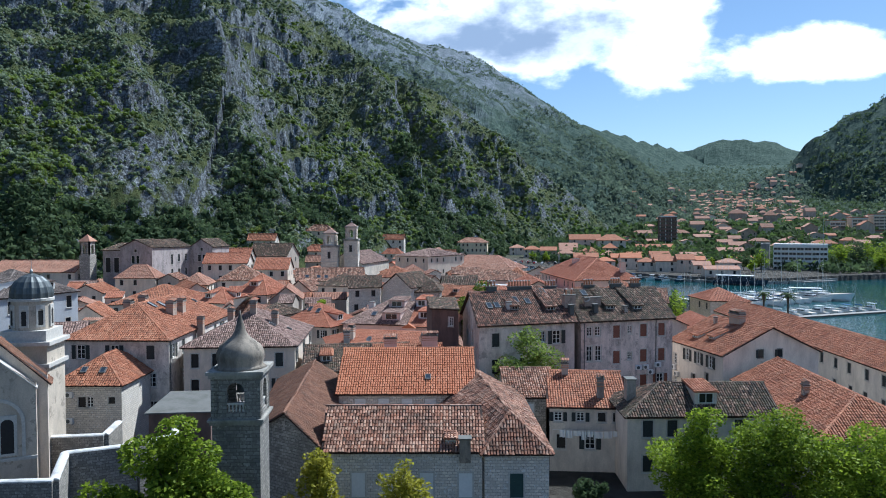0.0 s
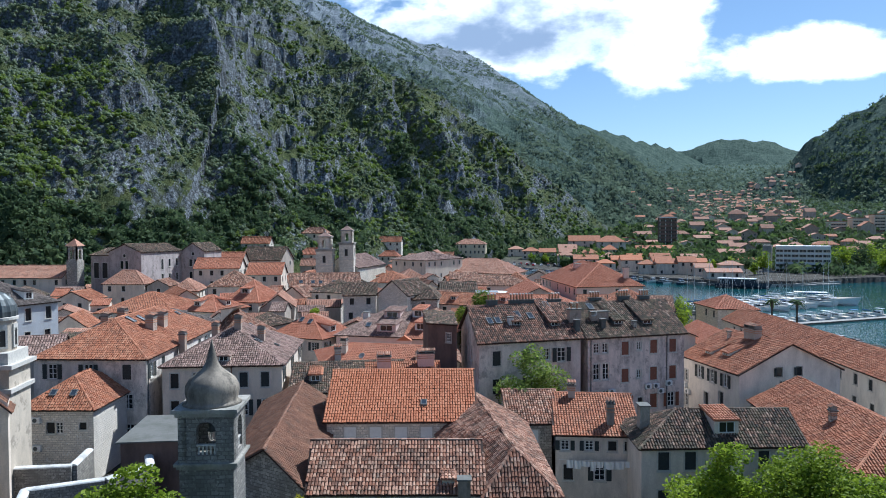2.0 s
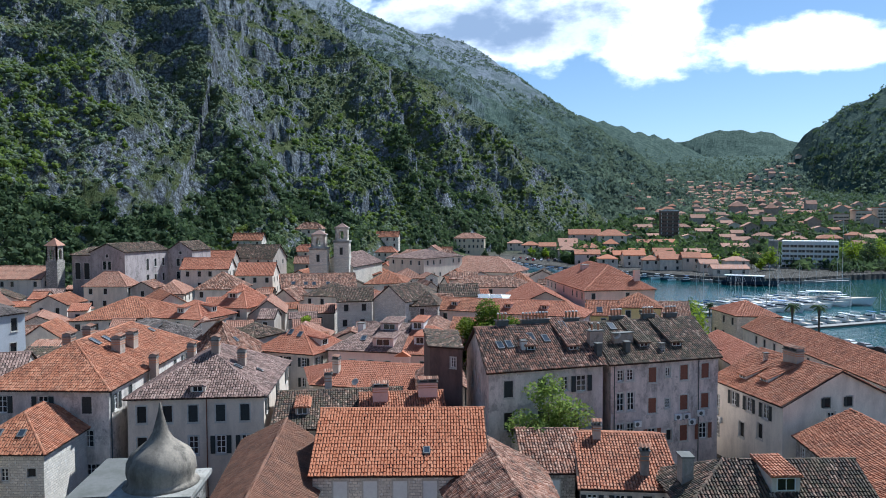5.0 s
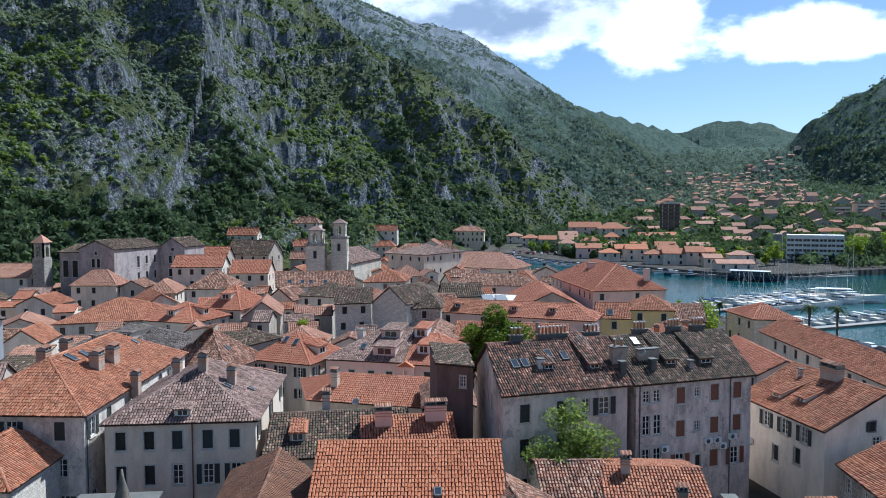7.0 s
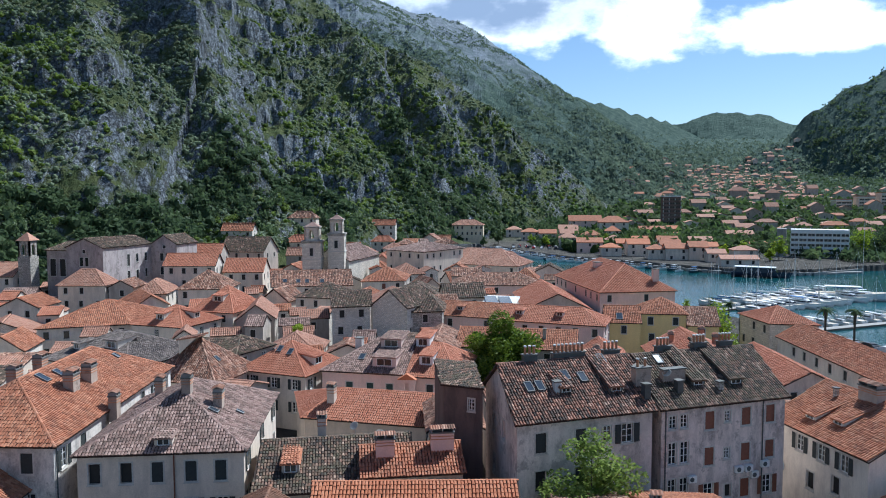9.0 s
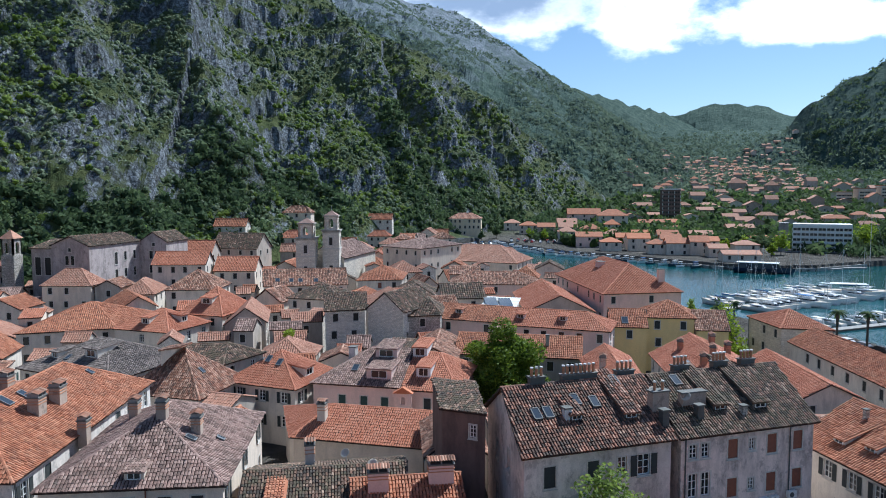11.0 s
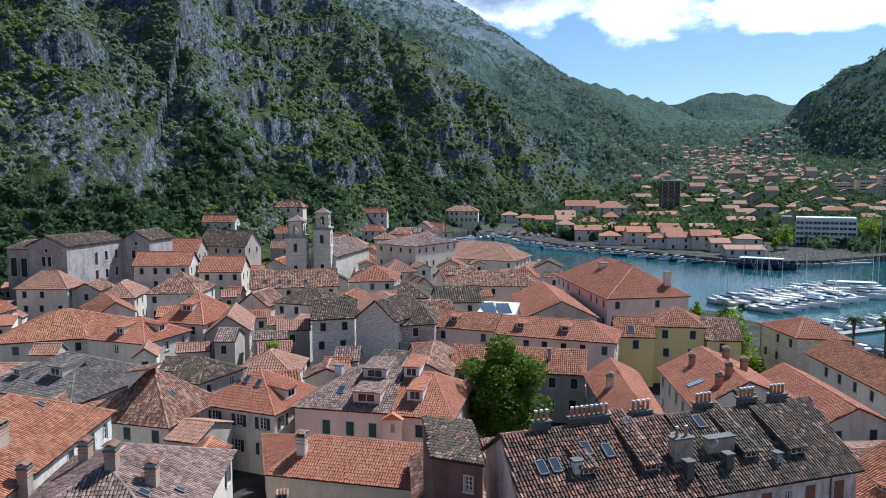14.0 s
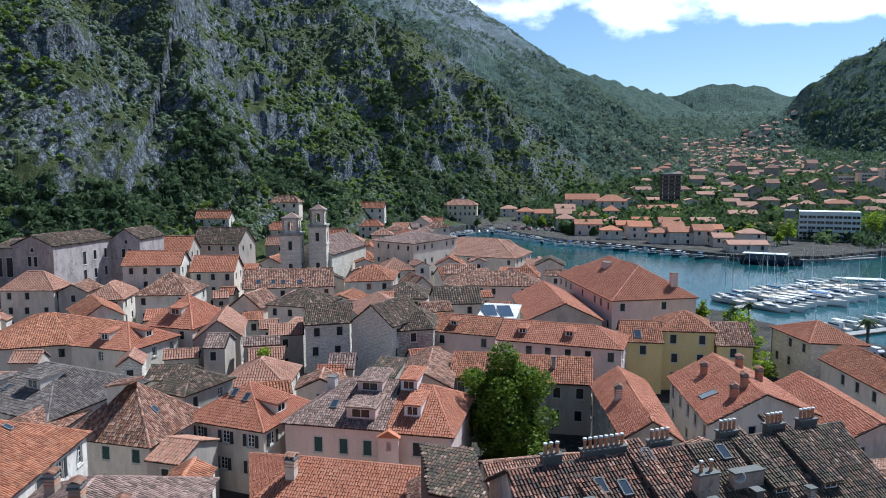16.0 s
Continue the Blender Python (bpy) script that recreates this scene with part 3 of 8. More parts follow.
def one_tile(w, l):
    v = []
    for tt, rad, hh in ((-0.52, 0.46, 0.028), (0.56, 0.38, 0.0)):
        for a_ in np.radians([0, 45, 90, 135, 180]):
            v.append((-math.cos(a_) * w * rad, tt * l, math.sin(a_) * w * rad * 0.82 + hh + 0.02))
    return v, [(i, i + 1, i + 6, i + 5) for i in range(4)] + [(4, 3, 2, 1, 0)]


def cap_row(a, b, w=0.3, step=0.42):
    """Half-round caps laid along a ridge or hip."""
    a, b = np.array(a, float), np.array(b, float)
    length = np.linalg.norm(b - a)
    n = max(2, int(length / step))
    e = (b - a) / length
    side = np.cross(e, (0, 0, 1.0))
    side /= np.linalg.norm(side)
    up = np.cross(side, e)
    v, f = [], []
    for i in range(n):
        s0, s1 = length * i / n - 0.04, length * (i + 1) / n + 0.04
        k = len(v)
        for s, r in ((s0, w * 0.55), (s1, w * 0.46)):
            for an in (0, 45, 90, 135, 180):
                c, d = math.cos(radians(an)), math.sin(radians(an))
                v.append(a + e * s + side * (r * c) + up * (r * d * 0.8 - 0.02))
        f += [(k + j, k + j + 1, k + j + 6, k + j + 5) for j in range(4)]
        f += [(k + 4, k + 3, k + 2, k + 1, k)]
    return v, f


def slab(poly, thick):
    k = len(poly)
    v = [tuple(p) for p in poly] + [(p[0], p[1], p[2] - thick) for p in poly]
    f = [tuple(range(k))] if k == 3 else [(0, 1, 2), (0, 2, 3)]
    f += [tuple(i + k for i in reversed(t)) for t in f]
    f += [(i, i + k, (i + 1) % k + k, (i + 1) % k) for i in range(k)]
    return v, f


def roof_shape(Q, ze, kind, rise, inset=1.0):
    """Slopes (eave first), ridge lines and hip lines over the corners Q."""
    P = [Vector((*q, ze)) for q in Q]
    mid = lambda a, b: (a + b) / 2
    up = Vector((0, 0, rise))
    if kind in ("gy", "hipy", "hipyf", "hipyb"):
        A, B = mid(P[0], P[1]), mid(P[2], P[3])
        wa, wb, ln = (P[1] - P[0]).length, (P[3] - P[2]).length, (B - A).length
        ia = min(0.49, inset * wa / 2 / ln) if kind in ("hipy", "hipyf") else 0
        ib = min(0.49, inset * wb / 2 / ln) if kind in ("hipy", "hipyb") else 0
        A2, B2 = A.lerp(B, ia) + up, B.lerp(A, ib) + up
        slopes = [[P[1], P[2], B2, A2], [P[3], P[0], A2, B2]]
        hips = []
        if ia:
            slopes.append([P[0], P[1], A2])
            hips += [(P[0], A2), (P[1], A2)]
        if ib:
            slopes.append([P[2], P[3], B2])
            hips += [(P[2], B2), (P[3], B2)]
        return slopes, [(A2, B2)], hips
    if kind == "shed":
        return [[P[0], P[1], P[2] + up, P[3] + up]], [], []
    A, B = mid(P[3], P[0]), mid(P[1], P[2])
    ln = (B - A).length
    ia = min(0.49, inset * (P[3] - P[0]).length / 2 / ln) if kind in ("hip", "hipl") else 0
    ib = min(0.49, inset * (P[2] - P[1]).length / 2 / ln) if kind in ("hip", "hipr") else 0
    A2, B2 = A.lerp(B, ia) + up, B.lerp(A, ib) + up
    slopes = [[P[0], P[1], B2, A2], [P[2], P[3], A2, B2]]
    hips = []
    if ib:
        slopes.append([P[1], P[2], B2])
        hips += [(P[1], B2), (P[2], B2)]
    if ia:
        slopes.append([P[3], P[0], A2])
        hips += [(P[3], A2), (P[0], A2)]
    return slopes, [(A2, B2)], hips


def grow(Q, d):
    out = []
    c = Vector((sum(q[0] for q in Q) / 4, sum(q[1] for q in Q) / 4))
    for i in range(4):
        p = Vector(Q[i])
        e0 = (p - Vector(Q[i - 1])).normalized()
        e1 = (Vector(Q[(i + 1) % 4]) - p).normalized()
        out.append(tuple(p + Vector((e0.y, -e0.x)) * d + Vector((e1.y, -e1.x)) * d))
    return out


def window_meshes(w, h, style):
    fr = 0.07

    def surround():
        s = 0.13
        return boxes_data([(-w / 2 - s, -0.05, -s, w / 2 + s, 0.03, 0), (-w / 2 - s, -0.035, h, w / 2 + s, 0.03, h + s), (-w / 2 - s, -0.03, 0, -w / 2, 0.03, h), (w / 2, -0.03, 0, w / 2 + s, 0.03, h),
                           (-w / 2 - s - 0.05, -0.13, -s - 0.05, w / 2 + s + 0.05, 0.02, -s)])

    def sash():
        items = [(-w / 2, 0.10, 0, -w / 2 + fr, 0.16, h), (w / 2 - fr, 0.10, 0, w / 2, 0.16, h), (-w / 2, 0.10, 0, w / 2, 0.16, fr), (-w / 2, 0.10, h - fr, w / 2, 0.16, h), (-0.04, 0.095, 0, 0.04, 0.155, h)]
        items += [(-w / 2, 0.11, h * k, w / 2, 0.15, h * k + 0.045) for k in (0.34, 0.67)]
        return boxes_data(items)

    def pane():
        return [(-w / 2, 0.14, 0), (w / 2, 0.14, 0), (w / 2, 0.14, h), (-w / 2, 0.14, h)], [(0, 1, 2, 3)]

    def shutter(pair=False):
        sw = w if pair else w / 2
        k = 9
        prof = [(0.0, 0.0), (0.0, 0.07)]
        for i in range(k):
            z0, z1 = 0.07 + (h - 0.14) * i / k, 0.07 + (h - 0.14) * (i + 1) / k
            prof += [(0.004, z0 + 0.005), (0.03, z1 - 0.005)]
        prof += [(0.0, h - 0.06), (0.0, h), (0.05, h), (0.05, 0.0)]
        n = len(prof)
        v = [(x, y, z) for x in (0, sw) for y, z in prof]
        f = [(i, i + n, (i + 1) % n + n, (i + 1) % n) for i in range(n)] + [tuple(range(n)), tuple(range(2 * n - 1, n - 1, -1))]
        return v, f

    return surround, sash, pane, shutter


def add_window(parent, m, w, h, style, paint, fine=True):
    key = (round(w, 2), round(h, 2))
    surround, sash, pane, shutter = window_meshes(w, h, style)
    if not fine:
        # a window of few pixels: surround and filling as one mesh
        k2 = ("window", key, style, paint.name)
        if k2 not in MESHES:
            v, f = surround()
            n, nf = len(v), len(f)
            if style == "closed":
                v2, f2 = shutter(True)
                v2 = [(a - w / 2, b + 0.03, c) for a, b, c in v2]
            else:
                v2, f2 = pane()
            me = bpy.data.meshes.new("window")
            me.from_pydata(v + list(v2), [], f + [tuple(i + n for i in q) for q in f2])
            me.materials.append(M_STONE)
            # the dark style fills the hole with painted room shade, not glass
            me.materials.append(paint if style == "closed" else M_DARK if style == "dark" else M_GLASS)
            for q in me.polygons:
                q.material_index = 0 if q.index < nf else 1
            MESHES[k2] = me
        return put("window", MESHES[k2], parent, m)
    win = put("window", shared(("window_surround", key), surround, M_STONE), parent, m)
    I = Matrix.Identity(4)
    if style != "closed":
        # for dark windows the pane is a black sheet painting the room's shade
        put("pane", shared(("pane", key), pane, M_GLASS if style != "dark" else M_DARK), win, I) if style != "dark" else put("pane", shared(("void_shade", key), pane, M_DARK), win, Matrix.Translation((0, 0.08, 0)))
        if fine and style != "dark":
            put("sash", shared(("sash", key), sash, M_WHITE), win, I)
    if style in ("open", "closed"):
        if style == "closed" and not fine:
            put("shutter", shared(("shutter_pair", key, paint.name), lambda: shutter(True), paint), win, Matrix.Translation((-w / 2, 0.03, 0)))
            return win
        me = shared(("shutter", key, paint.name), shutter, paint)
        if style == "closed":
            put("shutter", me, win, Matrix.Translation((-w / 2, 0.03, 0)))
            put("shutter", me, win, Matrix.Translation((0, 0.03, 0)))
        else:
            put("shutter", me, win, Matrix.Translation((-w - 0.12, -0.10, 0)))
            put("shutter", me, win, Matrix.Translation((w / 2 + 0.12, -0.10, 0)))
    return win


def wall_frame(a, b):
    e = (Vector(b) - Vector(a)).normalized()
    n = Vector((e.y, -e.x))
    return e, n


def auto_windows(length, height, rng, style, pitch=3.1, floor_h=3.2, w=0.95, h=1.45, skip=0.12):
    """Openings in storeys down from the eave: (s, z, w, h, style)."""
    out = []
    cols = max(1, int((length - 0.8) / pitch))
    gap = length / cols
    floors = max(1, int((height - 0.3) / floor_h))
    for i in range(floors):
        z = height - 0.75 - h - i * floor_h
        if z < 0.4:
            continue
        for c in range(cols):
            if rng.random() < skip:
                continue
            st = style if style != "mixed" else rng.choice(["open", "open", "closed", "dark", "plain"])
            out.append((gap * (c + 0.5) + rng.uniform(-0.25, 0.25), z, w, h, st))
    return out


HOUSES = []


def house(name, label, category, quad, z0, ze, kind, rise, wall, tiles, tile=(0.3, 0.45), wins=(None,) * 4, style="mixed", paint=None, over=0.35, seed=1, inset=1.0, group="houses of the old town", storey=3.2, pitch=3.1, wsize=(0.95, 1.45), fine=True, sides=(1, 1, 0, 1), thick=0.14, single=None):
    rng = random.Random(seed)
    paint = paint or rng.choice([M_GREEN, M_GREEN, M_DKGREEN, M_DKGREEN, M_RUST])
    cx, cy = sum(q[0] for q in quad) / 4, sum(q[1] for q in quad) / 4
    ob = thing(name, (cx, cy, z0), label, category, group)
    L = [(q[0] - cx, q[1] - cy) for q in quad]
    H = ze - z0
    slopes, ridges, hips = roof_shape([(q[0], q[1]) for q in L], H, kind, rise, inset)
    v, f, uv = [], [], []
    for k in range(4):
        a, b = L[k], L[(k + 1) % 4]
        length = math.hypot(b[0] - a[0], b[1] - a[1])
        e, n = wall_frame(a, b)
        ws = wins[k]
        if ws is None:
            ws = auto_windows(length, H, rng, style, pitch, storey, *wsize) if sides[k] else []
        holes = []
        keep = []
        for s, z, w, h, st in ws:
            box = (s - w / 2, z, s + w / 2, z + h)
            if box[0] < 0.15 or box[2] > length - 0.15 or box[1] < 0.05 or box[3] > H - 0.1:
                continue
            if any(not (box[2] < o[0] or box[0] > o[2] or box[3] < o[1] or box[1] > o[3]) for o in holes):
                continue
            holes.append(box)
            keep.append((s, z, w, h, st))

        def at(s, z, y=0.0):
            return (a[0] + e.x * s - n.x * y, a[1] + e.y * s - n.y * y, z)

        def quadf(pts, uvp):
            i = len(v)
            v.extend(pts)
            f.append(tuple(range(i, i + len(pts))))
            uv.extend(uvp)

        for x0, z0_, x1, z1 in cut_grid(length, H, holes):
            quadf([at(x0, z0_), at(x1, z0_), at(x1, z1), at(x0, z1)], [(x0, z0_), (x1, z0_), (x1, z1), (x0, z1)])
        for x0, zb, x1, zt in holes:
            r = 0.26
            quadf([at(x0, zb), at(x0, zb, r), at(x1, zb, r), at(x1, zb)], [(0, 0), (0, r), (1, r), (1, 0)])
            quadf([at(x0, zt), at(x1, zt), at(x1, zt, r), at(x0, zt, r)], [(0, 0), (1, 0), (1, r), (0, r)])
            quadf([at(x0, zb), at(x0, zt), at(x0, zt, r), at(x0, zb, r)], [(0, 0), (0, 1), (r, 1), (r, 0)])
            quadf([at(x1, zb), at(x1, zb, r), at(x1, zt, r), at(x1, zt)], [(0, 0), (r, 0), (r, 1), (0, 1)])
            quadf([at(x0, zb, r), at(x0, zt, r), at(x1, zt, r), at(x1, zb, r)], [(0, 0), (0, 1), (1, 1), (1, 0)])
        is_gable = (kind == "gx" and k in (1, 3)) or (kind == "gy" and k in (0, 2)) or (kind == "hipr" and k == 3) or (kind == "hipl" and k == 1) or (kind == "hipyf" and k == 2) or (kind == "hipyb" and k == 0)
        if is_gable:
            quadf([at(0, H), at(length, H), at(length / 2, H + rise)], [(0, H), (length, H), (length / 2, H + rise)])
        if kind == "shed" and k in (1, 3):
            quadf([at(0, H), at(length, H), at(length if k == 1 else 0, H + rise)], [(0, H), (length, H), (0, H + rise)])
        if kind == "shed" and k == 2:
            quadf([at(0, H), at(length, H), at(length, H + rise), at(0, H + rise)], [(0, H), (length, H), (length, H + rise), (0, H + rise)])
        for s, z, w, h, st in keep:
            p = at(s, z)
            m = Matrix(((e.x, -n.x, 0, p[0]), (e.y, -n.y, 0, p[1]), (0, 0, 1, p[2]), (0, 0, 0, 1)))
            add_window(ob, m, w, h, st, paint, fine)
    link_mesh("wall", v, f, wall, ob, uv)
    # roof over the walls
    G = grow(L, over)
    pit = rise / max(1e-3, min((Vector(L[1]) - Vector(L[0])).length, (Vector(L[2]) - Vector(L[1])).length) / 2) * over
    slopes, ridges, hips = roof_shape(G, H - pit + 0.10, kind, rise + pit, inset)
    v, f = [], []
    for s in slopes:
        sv, sf = slab(s, thick)
        f += [tuple(i + len(v) for i in q) for q in sf]
        v += sv
    # tiled roofs get the darkened slab, so gaps between courses look shaded
    roof = link_mesh("roof", v, f, M_UNDER_SHADE if tile else tiles, ob)
    if tile:
        V, F, n = [], [], 0
        for si, s in enumerate(slopes):
            r = tiles_on(s, *tile, single=single[1] if single and si == 0 else None)
            if r and r[2]:
                me = shared(("tile", tile, single[0].name), lambda: one_tile(*tile), single[0])
                tr = random.Random(seed)
                for o_, u_, v_, n_ in r[2]:
                    m = Matrix(((u_[0], v_[0], n_[0], o_[0]), (u_[1], v_[1], n_[1], o_[1]), (u_[2], v_[2], n_[2], o_[2]), (0, 0, 0, 1)))
                    put("tile", me, roof, m @ pose(tr.gauss(0, 0.01), tr.gauss(0, 0.015), 0, tr.gauss(0, 1.0), 0, tr.gauss(0, 1.6)))
            if r:
                V.append(r[0])
                F.append(r[1] + n)
                n += len(r[0])
        if V:
            tl = link_mesh("roof_tiles", np.vstack(V), np.vstack(F), tiles, roof)
            tagged(tl, kind="stuff")
        v, f = [], []
        for a, b in ridges + hips:
            cv, cf = cap_row(a, b, tile[0] * 1.15, tile[1] * 1.1)
            f += [tuple(i + len(v) for i in q) for q in cf]
            v += cv
        if v:
            tagged(link_mesh("ridge_tiles", v, f, tiles, roof), kind="stuff")
    rec = dict(ob=ob, slopes=slopes, base=Vector((cx, cy, z0)), roof=roof, wall=wall, tiles=tiles, quad=quad, H=H)
    HOUSES.append(rec)
    return rec


def slope_at(rec, x, y):
    """The roof's plane over a place: its height, its normal, and the way up the slope."""
    p = Vector((x, y)) - rec["base"].xy
    best = None
    for s in rec["slopes"]:
        n = (s[1] - s[0]).cross(s[2] - s[0]).normalized()
        z = s[0].z - ((p.x - s[0].x) * n.x + (p.y - s[0].y) * n.y) / n.z
        if best is None or z < best[0]:
            best = (z, n)
    z, n = best
    return Vector((p.x, p.y, z)), n


# ---- houses, the nearest first ----
nave = house("church_nave", "stone church nave under a bright orange barrel-tile roof", "church", [(-13.2, -17.7), (0.6, -16.0), (-1.1, -2.6), (-14.9, -4.2)], 2.6, 11.3, "gx", 3.4, S_PALE, T_NEW, (0.25, 0.4),
             wins=([(2.2, 6.6, 1.1, 1.5, "closed"), (4.6, 6.6, 1.1, 1.5, "closed"), (7.0, 6.6, 1.1, 1.5, "closed"), (9.4, 6.6, 1.1, 1.5, "closed")], [], [], []), paint=M_WHITE, seed=2, single=(T_NEW1, lambda X: np.abs(X[:, 0] + 2.0) + np.abs(X[:, 1] + 2.0)))
front_wing = house("church_front_wing", "pale stone wing with weathered brown and cream tiles", "church", [(-10.3, -32.4), (2.4, -31.1), (1.0, -22.6), (-12.0, -24.0)], 2.6, 10.1, "gx", 2.5, S_PALE, T_OLD, (0.25, 0.4),
                   wins=([(2.6, 3.6, 1.1, 2.0, "closed"), (8.2, 3.6, 1.1, 2.0, "closed"), (11.4, 3.6, 1.1, 2.0, "closed")], [], [], []), paint=M_WHITE, seed=3, single=(T_OLD1, lambda X: np.abs(X[:, 0] - 2.0) + np.abs(X[:, 1] + 4.0)))
side_wing = house("church_side_wing", "stone wing with a hipped roof of faded brown tiles", "church", [(2.6, -31.2), (7.8, -30.6), (5.0, -10.2), (-4.6, -11.4)], 2.6, 10.1, "hipyf", 2.5, S_PALE, T_OLD, (0.25, 0.4),
                  wins=([(2.6, 3.6, 1.1, 2.0, "closed")], None, [], []), style="dark", seed=4)
hall = house("church_hall", "stone hall under a worn dark brown tile roof", "church", [(-18.2, -28.2), (-10.6, -32.2), (-14.6, -8.0), (-23.8, -5.4)], 2.6, 10.0, "gy", 2.4, S_GREY, T_HALL, (0.26, 0.4), wins=([], [], [], []), seed=5)
house_a = house("town_house", "large pale plastered house with a hipped orange tile roof", "house", [(-52.2, -5.0), (-38.6, -4.2), (-42.5, 24.0), (-55.9, 23.2)], 2.6, 14.3, "hipy", 3.7, P_OLD, T_ORANGE, (0.28, 0.42), style="mixed", paint=M_DKGREEN, seed=6, storey=3.5, pitch=3.3, wsize=(1.05, 1.75))
house_gy = house("town_house", "cream plastered house with a hipped roof of greyish pink tiles", "house", [(-37.1, -3.4), (-23.5, -0.7), (-26.8, 17.0), (-40.2, 14.3)], 2.6, 13.25, "hipy", 3.5, P_CREAM, T_GREY, (0.27, 0.4),
                 wins=([(1.4, 8.0, 0.95, 1.75, "dark"), (4.0, 8.0, 0.95, 1.75, "dark"), (6.6, 8.0, 0.95, 1.75, "closed"), (9.4, 8.0, 0.95, 1.75, "closed"), (11.9, 8.0, 0.95, 1.75, "closed"),
                        (1.4, 4.6, 0.95, 1.9, "dark"), (4.0, 4.6, 0.95, 1.9, "dark"), (6.6, 4.6, 0.95, 1.9, "plain"), (9.4, 4.6, 0.95, 1.9, "open"), (12.0, 4.6, 0.95, 1.9, "open")], None, [], []), paint=M_DKGREEN, seed=7)
house_sm = house("town_house", "small rough stone house with a hipped orange tile roof", "house", [(-47.7, -13.3), (-40.0, -12.5), (-41.4, -1.4), (-49.0, -2.2)], 2.6, 10.5, "hipy", 2.6, S_PALE, T_ORANGE, (0.27, 0.4),
                 wins=([(3.2, 5.2, 1.0, 1.2, "dark"), (4.1, 5.2, 0.7, 1.2, "plain"), (6.6, 5.6, 0.8, 0.8, "dark")], [], [], []), seed=8)
dark_l = house("tenement_house", "tall whitewashed tenement with a mossy dark tile roof", "house", [(0.0, 0.0), (12.0, 5.4), (8.9, 17.8), (-3.2, 12.4)], 2.6, 16.0, "gx", 3.5, P_OLD, T_MIXED, (0.26, 0.42),
               wins=([(2.2, 10.6, 1.0, 1.7, "closed"), (6.0, 10.6, 1.0, 1.7, "closed"), (8.6, 10.9, 0.8, 1.4, "plain"), (10.6, 10.6, 1.1, 1.7, "open"), (2.2, 7.2, 1.0, 1.8, "dark"), (6.0, 7.2, 1.0, 1.8, "closed"), (10.0, 6.6, 0.9, 1.6, "plain"), (2.2, 3.4, 1.0, 1.8, "dark")], [], [], [(4.0, 10.0, 0.9, 1.7, "dark"), (8.0, 10.5, 0.9, 1.7, "dark"), (4.0, 6.0, 0.9, 1.7, "dark")]), paint=M_DKGREEN, seed=9)
dark_r = house("tenement_house", "tall peeling pinkish tenement with red-brown shutters and dark mossy tiles", "house", [(12.9, 5.8), (25.5, 11.5), (22.3, 24.0), (9.8, 18.2)], 2.6, 15.9, "gx", 3.5, P_WORN, T_DARK, (0.26, 0.42),
               wins=([(1.2, 11.3, 0.75, 1.2, "plain"), (2.4, 11.3, 0.75, 1.2, "plain"), (1.2, 8.0, 0.85, 2.0, "plain"), (2.5, 8.0, 0.85, 2.0, "plain"), (1.2, 4.6, 0.85, 2.0, "plain"), (2.5, 4.6, 0.85, 2.0, "plain"),
                      (5.2, 10.9, 1.0, 1.65, "closed"), (9.3, 10.9, 1.0, 1.65, "closed"), (12.1, 10.9, 1.0, 1.65, "closed"), (7.2, 11.4, 0.6, 1.0, "plain"),
                      (5.2, 7.5, 1.0, 1.65, "closed"), (9.3, 7.5, 1.0, 1.65, "closed"), (12.1, 7.5, 1.0, 1.65, "closed"), (7.2, 7.9, 0.6, 1.0, "plain"),
                      (5.2, 4.0, 1.0, 1.75, "open"), (7.4, 4.2, 0.7, 1.2, "dark"), (9.3, 4.0, 1.0, 1.75, "closed"), (11.9, 4.0, 1.0, 1.75, "open")], [], [], []), paint=M_RUST, seed=10)
dark_s = house("stair_tower", "narrow dark brown annexe with a small tiled roof", "house", [(-7.0, 7.6), (-3.2, 6.2), (-4.6, 13.2), (-8.6, 14.0)], 2.6, 17.2, "shed", 0.8, P_BROWN, T_DARK, (0.26, 0.42), wins=([(2.9, 12.4, 0.6, 1.1, "plain")], [], [], []), seed=11, over=0.2)
house_r = house("town_house", "white plastered gabled house with dark shutters and orange tiles", "house", [(30.8, 6.1), (44.1, 10.7), (40.0, 23.6), (26.8, 19.0)], 2.6, 11.7, "gy", 3.3, P_LIME, T_ORANGE, (0.28, 0.42),
                wins=([(6.0, 6.7, 0.9, 1.3, "plain"), (8.4, 6.9, 0.7, 1.0, "plain")], [], [], [(1.2, 5.8, 0.9, 1.5, "plain"), (4.6, 6.9, 1.0, 1.6, "open"), (7.6, 6.9, 1.0, 1.6, "open"), (10.6, 6.9, 1.0, 1.6, "open"), (1.2, 2.4, 0.9, 1.5, "plain"), (6.2, 3.6, 1.0, 1.7, "dark"), (9.6, 4.4, 1.0, 1.7, "dark")]), paint=M_DKGREEN, seed=12)
mid_wing = house("church_link", "stone link building under old mixed tiles", "house", [(3.9, -11.4), (8.0, -10.8), (8.6, 1.0), (2.2, 0.4)], 2.6, 10.0, "gx", 1.8, S_GREY, T_OLD, (0.26, 0.4), wins=([(2.4, 5.0, 0.8, 1.5, "closed")], [], [], []), paint=M_WHITE, seed=13)
